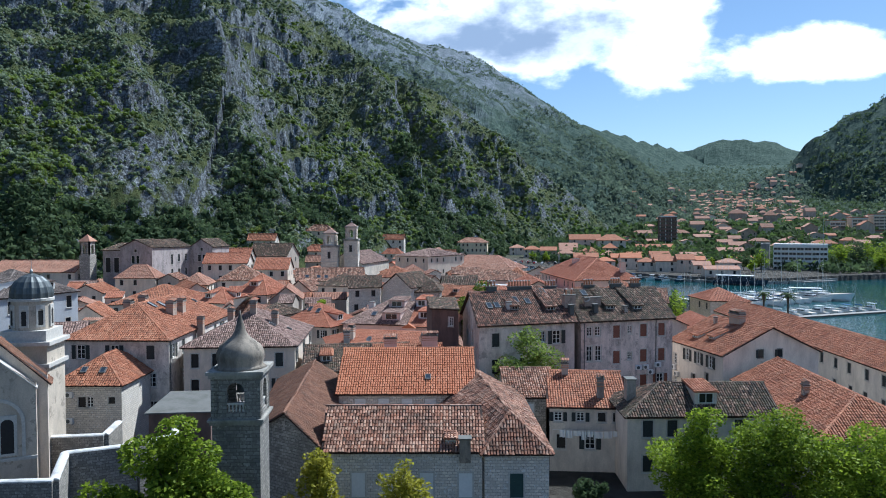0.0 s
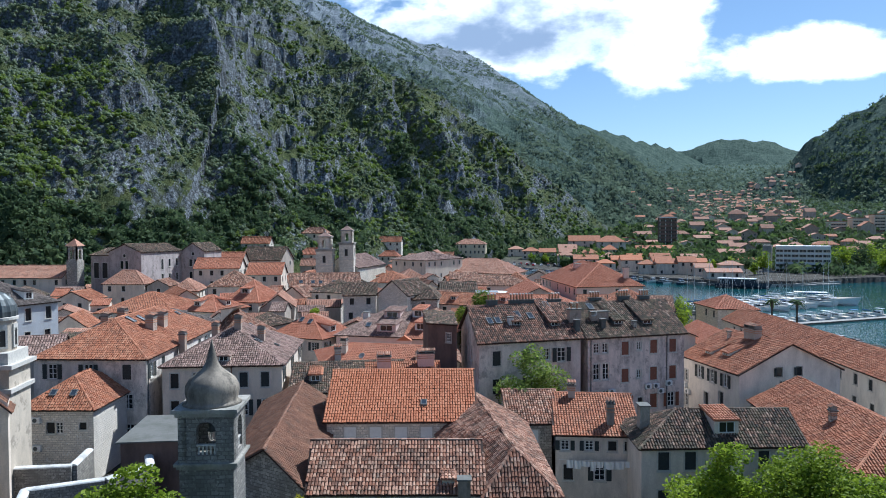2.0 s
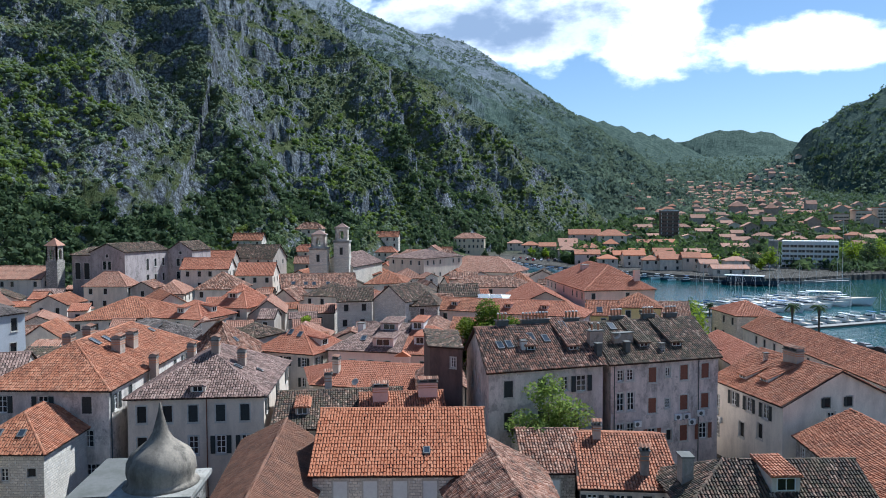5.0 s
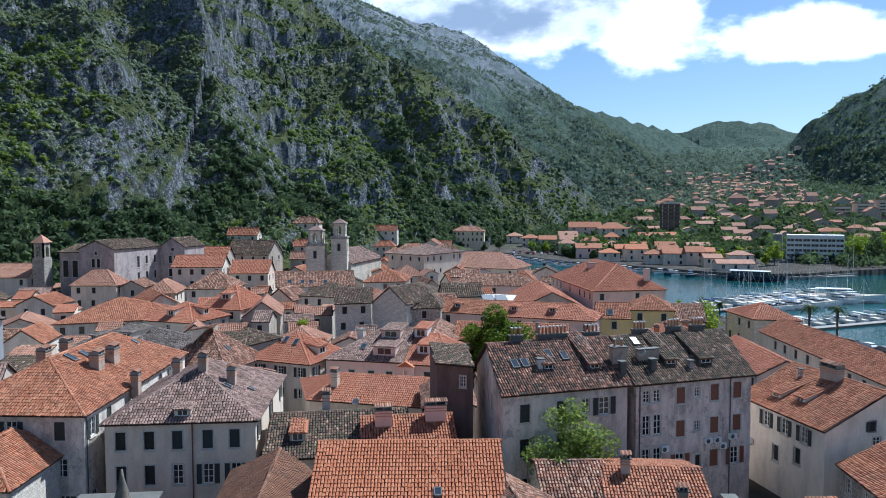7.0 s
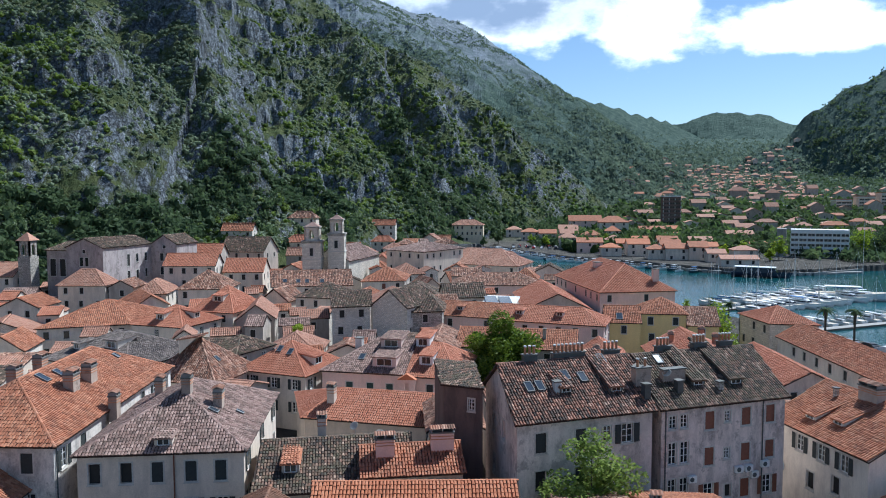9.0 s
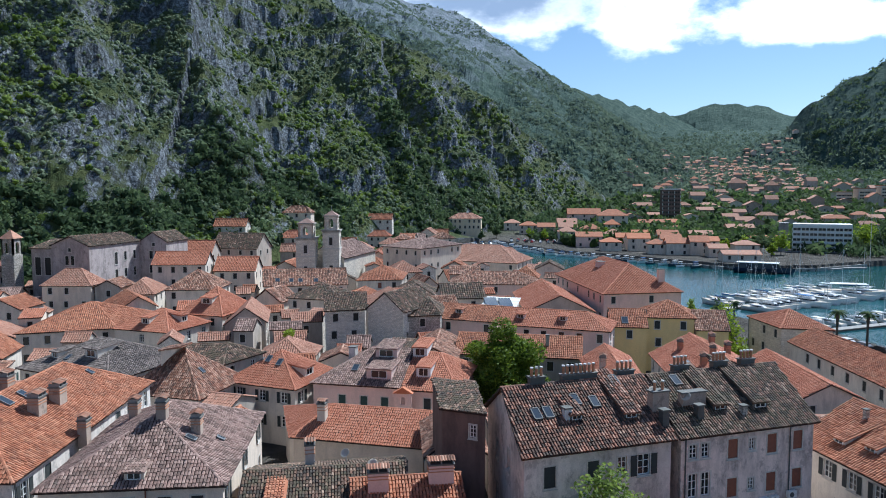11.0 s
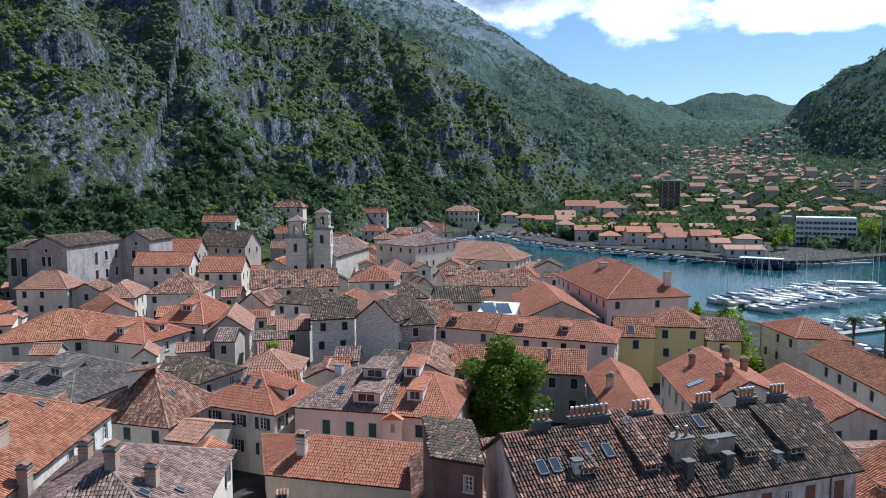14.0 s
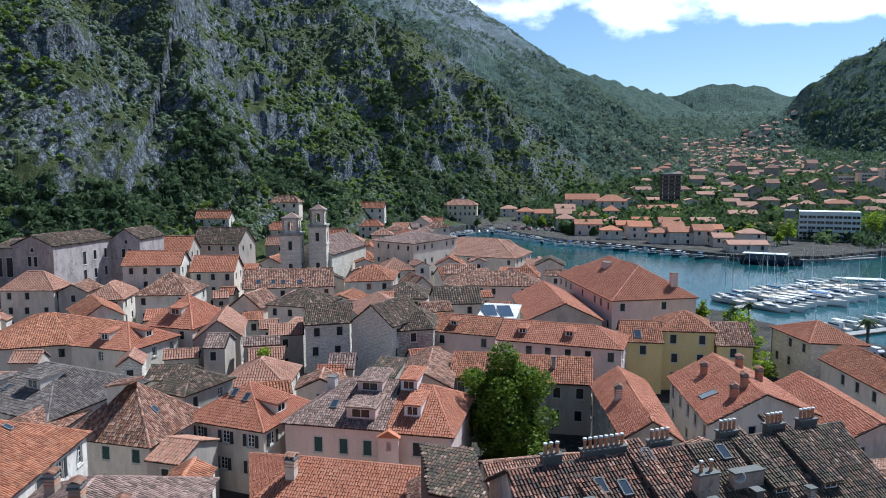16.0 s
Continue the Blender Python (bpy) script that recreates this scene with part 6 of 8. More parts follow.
while n_far < 300 and tries < 9000:
    tries += 1
    y = 430 + 1030 * fr.random() ** 0.7
    px = fr.uniform(0.13, 0.46) if y < 1000 else fr.gauss(0.265, 0.06)
    x = 6 + (y + 90) * px
    d_, s_, _ = seg_dist(np.array([[x, y]]), FOOT)
    if (s_[0] > 0 and y < 830) or px < 0.12 or px > 0.46 or (y > 1000 and not 0.185 < px < 0.36):
        continue
    if any(abs(x - a) < 12 + 9 * (y < 900) and abs(y - b) < 15 + 6 * (y < 900) for a, b in FQ) or in_poly(np.array([[x, y]]), BAY)[0] or (150 < x < 330 and y < 480) or (y < 540 and x < 165):
        continue
    FQ.append((x, y))
    # pink tiles and dull walls listed twice, muting far houses as haze would
    far_house(x, y, fr.uniform(7, 12.5) * (1.5 if y < 900 else 1), fr.uniform(7, 10), (fr.uniform(3.6, 6.2) + (4 if fr.random() < 0.1 else 0)) * (1.35 if y < 900 else 1), fr.choice([P_GREY, P_CREAM, P_TAN, P_GREY]), fr.choice([T_ORANGE, T_PINK, T_OLD, T_PINK]), "distant pale house with a red tile roof among trees", fr.choice(["gx", "hip", "gy"]), y < 620)
    n_far += 1


def slab_block(name, label, x, y, w, dp, z0, floors, fh, wall, category="building", band=None):
    """A modern block: floors of ribbon windows between pale bands."""
    ob = thing(name, (x, y, z0), label, category, "modern blocks across the bay")
    solid("body", [(-w / 2 + 0.3, 0.3, 0, w / 2 - 0.3, dp, floors * fh + 0.6)], wall, ob)
    for i in range(floors):
        z = i * fh
        solid("band", [(-w / 2, 0, z + fh * 0.58, w / 2, 0.6, z + fh)], band or M_WHITE, ob)
        n = max(3, int(w / 4))
        pier = shared(("pier", fh), lambda: boxes_data([(-0.22, 0.1, 0, 0.22, 0.6, fh * 0.58)]), M_WHITE)
        for k in range(n + 1):
            put("pier", pier, ob, Matrix.Translation((-w / 2 + k * w / n, 0, z)))
        me = shared(("ribbon_window", round(w / n, 2), fh), lambda: boxes_data([(0.3, 0.2, fh * 0.1, w / n / 2 - 0.15, 0.36, fh * 0.54), (w / n / 2 + 0.15, 0.2, fh * 0.1, w / n - 0.3, 0.36, fh * 0.54)]), M_GLASS)
        for k in range(n):
            put("window", me, ob, Matrix.Translation((-w / 2 + k * w / n, 0, z)))
    solid("parapet", [(-w / 2, 0, floors * fh, w / 2, dp, floors * fh + 0.9)], M_WHITE, ob)
    return ob


hotel = slab_block("hotel", "white five-storey waterfront hotel with ribbon windows", 160.5, 347.0, 28, 13, 2.6, 5, 2.8, P_WHITE)
hotel.rotation_euler.z = radians(-20)
solid("terrace", [(-20, -4, -4, 18, 1, 0.2)], M_CONC, hotel)
solid("stair_tower", [(-21, 1, -3, -16.2, 10, 15.2)], M_CONC, hotel)
slab_block("tower_block", "dark brown high-rise with narrow window bands", 124.0, 547.0, 14, 13, 7, 9, 3.2, P_BROWN, band=P_BROWN)
for bx_, by_, bn_ in ((322, 700, 6), (341, 694, 7), (360, 690, 8), (379, 686, 8)):
    blk = slab_block("apartment_block", "tall pale apartment block with a red roof", float(bx_), float(by_), 15, 14, 13, bn_, 3.1, P_CREAM, band=P_CREAM)
    solid("roof", [(-8, -0.5, bn_ * 3.1 + 0.9, 8, 14.5, bn_ * 3.1 + 1.8)], T_PINK, blk)
slab_block("factory_hall", "low grey hall with a flat roof", 300.0, 720.0, 50, 20, 18, 2, 4, P_GREY)

# quay edges along the shore
for i in range(len(BAY) - 1):
    (x0, y0), (x1, y1) = BAY[i], BAY[i + 1]
    if i >= 21:
        break
    e = Vector((x1 - x0, y1 - y0)).normalized()
    n = Vector((-e.y, e.x)) * 5.0
    pts = [(x0 - e.x * 1.2, y0 - e.y * 1.2), (x1 + e.x * 1.2, y1 + e.y * 1.2)]
    zt = 1.35 + 0.004 * (i % 3)
    v = [(px_ + sgn * n.x + (0.6 * e.y), py_ + sgn * n.y - 0.6 * e.x, z) for px_, py_ in pts for sgn in (0, 1) for z in (-3, zt)]
    q = link_mesh("quay", v, [(0, 1, 5, 4), (1, 3, 7, 5), (2, 6, 7, 3), (0, 2, 3, 1), (4, 5, 7, 6)], M_CONC)
    tagged(q, "pale stone quay edge along the harbour", "quay", kind="structure")


# ---- trees and scrub ----
def leaf_mat(name, dark, light, rough=0.7, thin=0.4, drift=True):
    """Leaves that let some of the sun through."""
    m, nt, b = node_mat(name, rough)
    geo = nt.nodes.new("ShaderNodeNewGeometry")
    p = geo.outputs["Position"]
    c = mix_of(nt, geo.outputs["Random Per Island"], dark, light)
    if drift:
        c = mix_of(nt, ramp_of(nt, noise_of(nt, p, 0.035, 6, 0.65), 0.36, 0.66), c, tuple(0.7 * d + 0.2 * l for d, l in zip(dark, light)))
    else:
        c = mix_of(nt, ramp_of(nt, noise_of(nt, p, 0.45, 4, 0.6), 0.5, 0.85), c, tuple(0.75 * v for v in dark))
    nt.links.new(c, b.inputs["Base Color"])
    b.inputs["Specular IOR Level"].default_value = 0.2
    tr = nt.nodes.new("ShaderNodeBsdfTranslucent")
    nt.links.new(c, tr.inputs["Color"])
    mx = nt.nodes.new("ShaderNodeMixShader")
    mx.inputs[0].default_value = thin
    nt.links.new(b.outputs[0], mx.inputs[1])
    nt.links.new(tr.outputs[0], mx.inputs[2])
    nt.links.new(mx.outputs[0], nt.nodes["Material Output"].inputs[0])
    return m


L_SCRUB = leaf_mat("scrub_leaves", (0.16, 0.205, 0.13), (0.34, 0.40, 0.24), 0.85, 0.5)
L_WOOD = leaf_mat("woodland_leaves", (0.038, 0.07, 0.036), (0.155, 0.21, 0.085), 0.85, 0.45)
L_CONIFER = leaf_mat("conifer_needles", (0.03, 0.055, 0.032), (0.07, 0.11, 0.055), 0.85, 0.3)
L_BUSH = leaf_mat("bush_leaves", (0.12, 0.18, 0.04), (0.27, 0.34, 0.075), 0.8, 0.55)
L_PARK = leaf_mat("dense_tree_leaves", (0.075, 0.13, 0.012), (0.33, 0.42, 0.036), 0.6, 0.46, False)
L_BANK = leaf_mat("bankside_leaves", (0.04, 0.075, 0.026), (0.14, 0.20, 0.055), 0.8, 0.5)
# upland green paled and greyed so the colour holds distance haze
L_UPPER_HAZY = leaf_mat("hazy_upland_leaves", (0.095, 0.135, 0.10), (0.205, 0.255, 0.175), 0.9, 0.5)
L_TREE = leaf_mat("garden_leaves", (0.10, 0.165, 0.014), (0.40, 0.50, 0.045), 0.6, 0.5, False)
L_COURT = leaf_mat("courtyard_leaves", (0.05, 0.095, 0.012), (0.22, 0.30, 0.032), 0.6, 0.42, False)
L_YELLOW = leaf_mat("yellowing_leaves", (0.22, 0.22, 0.025), (0.46, 0.43, 0.055), 0.6, 0.55, False)
L_PALE = leaf_mat("silvery_leaves", (0.12, 0.18, 0.04), (0.30, 0.38, 0.09), 0.6, 0.55, False)
M_BARK = plain("bark", (0.10, 0.08, 0.06), 0.95)

ICO = np.array([(0, 0, 1), *[(0.894 * math.cos(2 * math.pi * i / 5), 0.894 * math.sin(2 * math.pi * i / 5), 0.447) for i in range(5)],
                *[(0.894 * math.cos(2 * math.pi * (i + 0.5) / 5), 0.894 * math.sin(2 * math.pi * (i + 0.5) / 5), -0.447) for i in range(5)], (0, 0, -1)])
ICO_F = np.array([(0, 1 + i, 1 + (i + 1) % 5) for i in range(5)] + [(1 + i, 6 + i, 1 + (i + 1) % 5) for i in range(5)] + [(1 + (i + 1) % 5, 6 + i, 6 + (i + 1) % 5) for i in range(5)] + [(11, 6 + (i + 1) % 5, 6 + i) for i in range(5)])


def clumps(rng, centres, radii, squash, leaves, cored=True):
    """Ragged bushes: a crumpled core and loose leaf sprays round it, as arrays."""
    k = len(centres)
    core = ICO[None] * rng.uniform(0.55, 1.0, (k, 12, 1)) * radii[:, None, None] * np.array([1, 1, squash]) + centres[:, None]
    cf = (ICO_F[None] + 12 * np.arange(k)[:, None, None]).reshape(-1, 3)
    d = rng.normal(size=(k, leaves, 3))
    d[..., 2] = np.abs(d[..., 2]) * 0.9 - 0.25
    d /= np.linalg.norm(d, axis=-1, keepdims=True)
    at = centres[:, None] + d * radii[:, None, None] * rng.uniform(0.55, 1.1, (k, leaves, 1)) * np.array([1, 1, squash])
    a, b = rng.normal(size=(2, k, leaves, 3))
    a /= np.linalg.norm(a, axis=-1, keepdims=True)
    b /= np.linalg.norm(b, axis=-1, keepdims=True)
    sz = radii[:, None, None] * (rng.uniform(0.3, 0.55, (k, leaves, 1)) if cored else rng.uniform(1.3, 2.3, (k, leaves, 1)) / math.sqrt(leaves))
    lv = np.stack([at - a * sz, at + b * sz, at + a * sz * 0.9], 2).reshape(-1, 3)
    lf = np.arange(len(lv)).reshape(-1, 3)
    if not cored:
        return lv, lf
    return np.vstack([core.reshape(-1, 3), lv]), np.vstack([cf, lf + 12 * k])


LAND_V = v_land = np.array([p.co[:] for p in ground.data.vertices])[:-1].reshape(-1, 700, 3)


def ground_at(x, y):
    """Heights of the land sheet, read from its own grid."""
    az_ = np.degrees(np.arctan2(x, y + 55.0))
    rr_ = np.hypot(x, y + 55.0)
    azs, rrs = LAND_AZ, LAND_R
    fi, fj = np.interp(rr_, rrs, np.arange(len(rrs))), np.interp(az_, azs, np.arange(700))
    i, j = np.clip(fi.astype(int), 0, len(rrs) - 2), np.clip(fj.astype(int), 0, 698)
    u, w = fi - i, fj - j
    Z = LAND_V[..., 2]
    return Z[i, j] * (1 - u) * (1 - w) + Z[i + 1, j] * u * (1 - w) + Z[i, j + 1] * (1 - u) * w + Z[i + 1, j + 1] * u * w


def field(name, label, seed, n, ylo, yhi, xlo, xhi, keep, r0, r1, squash, mat, leaves, cored=True, sink=0.25):
    rng = np.random.default_rng(seed)
    # more of them nearer by: spread evenly in direction and in the log of the distance
    y = np.exp(rng.uniform(math.log(ylo + 100), math.log(yhi + 100), n)) - 100
    x = xlo * (y + 100) + (xhi - xlo) * (y + 100) * rng.uniform(0, 1, n)
    ok = keep(x, y, rng)
    x, y = x[ok], y[ok]
    r = rng.uniform(r0, r1, len(x)) * np.clip(0.6 + (y + 90) / 700, 0.8, 1.9)
    z = ground_at(x, y) + r * squash * (1 - sink) * 0.6
    V, F = clumps(rng, np.column_stack([x, y, z]), r, squash, leaves, cored)
    ob = link_mesh(name, V, F, mat)
    return tagged(ob, label, "plants", kind="stuff")


def patchy(x, y, s, cut, z=0.0):
    return np.array([noise.fractal(Vector((a * s, b * s, z)), 0.8, 2.0, 3) for a, b in zip(x, y)]) > cut


def slope_side(x, y):
    d, s, _ = seg_dist(np.column_stack([x, y]), FOOT)
    return d * s


def keep_scrub(x, y, rng):
    d = slope_side(x, y)
    z = ground_at(x, y)
    steep = np.maximum(np.abs(ground_at(x + 3, y) - z), np.abs(ground_at(x, y + 3) - z)) / 3
    n = np.array([noise.fractal(Vector((a * 0.016, b * 0.016, 0.0)), 0.8, 2.0, 4) for a, b in zip(x, y)])
    # thick below, thinner above, hardly any on the cliffs
    return (d > 8) & (y < 740) & (n + rng.normal(0, 0.32, len(x)) > -0.42 + 0.0012 * z + 0.26 * np.maximum(0, steep - 1.4))


def keep_bright(x, y, rng):
    drift = seg_dist(np.column_stack([x, y]), [(-76, 270), (-108, 340), (-125, 420), (-95, 480), (-50, 520)])[0] < 30 + 14 * rng.normal(0, 1, len(x))
    return (slope_side(x, y) > 8) & (drift | (keep_scrub(x, y, rng) & patchy(x, y, 0.009, 0.12, 5.0)))


def keep_foot(x, y, rng):
    d = slope_side(x, y)
    clear = np.ones(len(x), bool)
    for a, b in HILL_AT:
        clear &= ~((np.abs(x - a) < 11) & (y > b - 22) & (y < b + 12))
    return clear & (d > -3) & (d < 46 + 22 * np.sin(y * 0.03) + 14 * np.sin(y * 0.011 + 1)) & (y < 560)


def keep_valley(x, y, rng):
    d = slope_side(x, y)
    p = np.column_stack([x, y])
    bd, _, _ = seg_dist(p, BAY + BAY[:1])
    clear = np.ones(len(x), bool)
    for a, b in FQ:
        clear &= ~((np.abs(x - a) < 8 + (b < 900) * 2) & (y > b - 9 - (b < 900) * 20) & (y < b + 10))
    return (d < 8) & ~in_poly(p, BAY) & (bd > 10) & clear & ~((x < 150) & (y < 425)) & ((y > 330) | (x > 165))


scrub = field("scrub", "olive green scrub clinging to the limestone slope", 3, 64000, 60, 760, -0.86, 0.10, keep_scrub, 0.4, 1.5, 0.85, L_SCRUB, 4)
bushes = field("green_bushes", "bright green bushes in drifts on the limestone slope", 13, 20000, 60, 760, -0.86, 0.10, keep_bright, 0.7, 1.9, 0.9, L_BUSH, 12)
conifers = field("conifers", "dark upright conifers scattered over the limestone slope", 23, 900, 200, 720, -0.5, 0.08, keep_scrub, 0.6, 1.1, 2.8, L_CONIFER, 40)
foot_wood = field("woodland", "dense dark green trees along the foot of the mountain", 4, 26000, 60, 600, -0.95, 0.05, keep_foot, 1.0, 2.9, 1.05, L_WOOD, 28)
valley_wood = field("valley_woodland", "green trees between the distant houses", 5, 12000, 270, 1600, 0.02, 0.66, keep_valley, 1.8, 3.6, 0.95, L_WOOD, 14, False)
upper_wood = field("upper_woodland", "dark green forest climbing the head of the valley", 8, 36000, 760, 2100, -0.32, 0.52, lambda x, y, rng: (ground_at(x, y) < 70 + 130 * rng.uniform(0, 1, len(x))) & (x > 0.10 * (y + 60)) & ~((x < 420) & (y < 1000) & (slope_side(x, y) < 0) & (rng.uniform(0, 1, len(x)) < 0.5)), 1.2, 2.7, 0.9, L_UPPER_HAZY, 5, False)
upland = field("upland_scrub", "grey green scrub scattered over the far mountainside", 9, 26000, 760, 1750, -0.36, 0.25, lambda x, y, rng: (ground_at(x, y) > 60) & patchy(x, y, 0.012, -0.1), 0.8, 1.8, 0.8, L_UPPER_HAZY, 4, False)
bank_trees = field("bankside_trees", "bright green trees among the houses across the bay", 7, 5200, 350, 800, 0.06, 0.50, lambda x, y, rng: keep_valley(x, np.maximum(y, 431), rng) & ~in_poly(np.column_stack([x, y]), BAY) & (seg_dist(np.column_stack([x, y]), BAY + BAY[:1])[0] > 22) & ((y > 375) | (x > 165)), 2.0, 4.8, 1.05, L_BANK, 9)


def tree(name, label, x, y, z0, height, spread, mat, seed, n_leaf=5200, trunk=0.25, leaf=0.22, lean=0.0, low=0.3, group=""):
    """A tapered trunk, forking limbs, and a crown of many small leaves in uneven clumps."""
    rng = np.random.default_rng(seed)
    ob = thing(name, (x, y, z0), label, "tree", group)
    v, f = [], []

    def limb(a, b, ra, rb, seg=7):
        a, b = Vector(a), Vector(b)
        e = (b - a).normalized()
        s = e.cross(Vector((0.3, 0.9, 0.2))).normalized()
        t = e.cross(s)
        k = len(v)
        for p, r in ((a, ra), (b, rb)):
            for i in range(seg):
                an = 2 * math.pi * i / seg
                v.append(tuple(p + s * (r * math.cos(an)) + t * (r * math.sin(an))))
        f.extend([(k + i, k + (i + 1) % seg, k + seg + (i + 1) % seg, k + seg + i) for i in range(seg)])

    top = Vector((lean, 0, height * 0.55))
    pts = [Vector((0, 0, -0.2)), Vector((lean * 0.3, 0.1, height * 0.25)), top, Vector((lean * 1.1, -0.1, height * 0.85))]
    for i in range(3):
        limb(pts[i], pts[i + 1], trunk * (1 - 0.28 * i), trunk * (1 - 0.28 * (i + 1)))
    tips = []
    for i in range(13):
        an = 2.4 * i + rng.uniform(-0.4, 0.4)
        zf = rng.uniform(low, 0.85)
        st = pts[0].lerp(pts[3], zf * 0.85)
        rad = spread * (0.55 + 0.45 * math.sin(math.pi * min(1, (zf - low) / (1.0 - low) + 0.15))) * rng.uniform(0.6, 1.0)
        en = Vector((lean + rad * 0.72 * math.cos(an), rad * 0.72 * math.sin(an), min(height * 0.95, st.z + height * rng.uniform(0.05, 0.28))))
        limb(st, en, trunk * 0.35, trunk * 0.08, 5)
        tips += [en, st.lerp(en, 0.62)]
    tips += [pts[3], Vector((lean, 0, height * 0.94))]
    link_mesh("trunk", v, f, M_BARK, ob, smooth=True)
    cs = np.array([tuple(t) for t in tips])
    extra = cs[rng.integers(0, len(cs), 26)] + rng.normal(0, spread * 0.16, (26, 3))
    cs = np.vstack([cs, extra])
    rr_ = rng.uniform(0.16, 0.34, len(cs)) * spread
    pick = rng.choice(len(cs), n_leaf, p=rr_**2 / (rr_**2).sum())
    d = rng.normal(size=(n_leaf, 3))
    d /= np.linalg.norm(d, axis=1, keepdims=True)
    at = cs[pick] + d * (rr_[pick] * rng.uniform(0.45, 1.08, n_leaf) ** 0.6)[:, None] * np.array([1, 1, 0.78])
    at[:, 2] = np.maximum(at[:, 2], height * low * 0.6)
    a = rng.normal(size=(n_leaf, 3))
    a[:, 2] *= 0.5
    a /= np.linalg.norm(a, axis=1, keepdims=True)
    b = np.cross(a, rng.normal(size=(n_leaf, 3)))
    b /= np.linalg.norm(b, axis=1, keepdims=True)
    s = (leaf * rng.uniform(0.6, 1.3, n_leaf))[:, None]
    V = np.stack([at - a * s, at + b * s * 0.55, at + a * s, at - b * s * 0.55], 1).reshape(-1, 3)
    F = np.arange(len(V)).reshape(-1, 4)
    cr = link_mesh("crown", V, F, mat, ob)
    tagged(cr, kind="stuff")
    return ob


tree("tree", "broad bright green tree below the bell tower", -17.0, -44.4, 2.6, 13.0, 5.3, L_PARK, 11, 26000, 0.3, 0.19, low=0.3)
tree("tree", "young yellowing tree before the church wall", -9.6, -37.2, 2.6, 9.0, 2.8, L_YELLOW, 12, 3600, 0.14, 0.17, low=0.4)
tree("tree", "thin yellowing tree before the church wall", -2.8, -38.2, 2.6, 9.0, 2.7, L_YELLOW, 13, 3000, 0.12, 0.17, low=0.4)
tree("tree", "large feathery green tree beside the grey house", 20.6, -26.4, 2.6, 9.9, 4.6, L_TREE, 14, 15000, 0.3, 0.155, low=0.2)
tree("tree", "wide feathery green tree with a dense crown", 27.0, -27.4, 2.6, 9.6, 6.4, L_PARK, 15, 21000, 0.3, 0.155, low=0.2)
tree("tree", "full green tree by the stone house", 33.6, -27.6, 2.6, 9.2, 6.2, L_TREE, 16, 18000, 0.3, 0.155, low=0.2)
tree("tree", "low green tree at the garden edge", 41.0, -28.4, 2.6, 7.7, 5.8, L_PARK, 17, 15000, 0.26, 0.155, low=0.2)
tree("tree", "slender pale green tree against the white tenement", 6.0, -1.6, 2.6, 13.2, 5.4, L_PALE, 18, 11000, 0.2, 0.18, low=0.25)
tree("tree", "tall dense dark green tree in the courtyard", -2.6, 49.0, 2.6, 14.6, 7.2, L_COURT, 19, 26000, 0.35, 0.23, low=0.0)
tree("tree", "spreading dark green undergrowth tree in the courtyard", -1.4, 47.4, 2.6, 8.4, 6.4, L_COURT, 23, 13000, 0.2, 0.24, low=0.0)
tree("tree", "small green tree between stone houses", -39.6, 66.0, 2.6, 9.4, 3.0, L_TREE, 20, 3500, 0.16, 0.2)
tree("tree", "green shrub tree behind a grey terrace", -60.0, 27.0, 2.6, 8.0, 3.4, L_WOOD, 21, 3000, 0.2, 0.22)
tree("tree", "dark shrub beside the laundry house", 11.6, -23.0, 2.6, 2.6, 1.7, L_WOOD, 22, 2500, 0.16, 0.18)

# trees by the water and round the hotel
park = [(134, 330, 13), (128, 342, 10), (122, 352, 9), (182, 348, 15), (190, 344, 16), (199, 352, 17), (211, 360, 16), (178, 376, 16), (186, 382, 15), (165, 384, 14), (151, 400, 12), (224, 372, 15), (204, 384, 15), (238, 380, 15), (110, 342, 8), (126, 320, 7), (176, 330, 6), (196, 328, 12), (210, 336, 13),
        (41, 150, 5), (45, 140, 5), (49, 131, 5), (47, 122, 7), (46, 114, 8), (44, 106, 8), (42.5, 99, 8), (41.5, 92, 7), (41.5, 85, 6), (-14, 440, 9), (8, 432, 8), (18, 428, 8), (-24, 428, 7), (76, 388, 8), (56, 412, 9), (-52, 424, 8), (68, 362, 6)]
for i, (x, y, h) in enumerate(park):
    gz = float(base_height(np.array([[x, y]]))[0][0])
    tree("tree", "small green tree near the water" if h < 12 else "large dense green park tree beside the hotel", x, y, max(gz, 1.2) - 0.2, h, h * 0.42, (L_TREE, L_WOOD, L_TREE)[i % 3], 50 + i, 900 if h > 8 else 600, 0.25, 0.55 if y > 200 else 0.35, group="trees along the water")


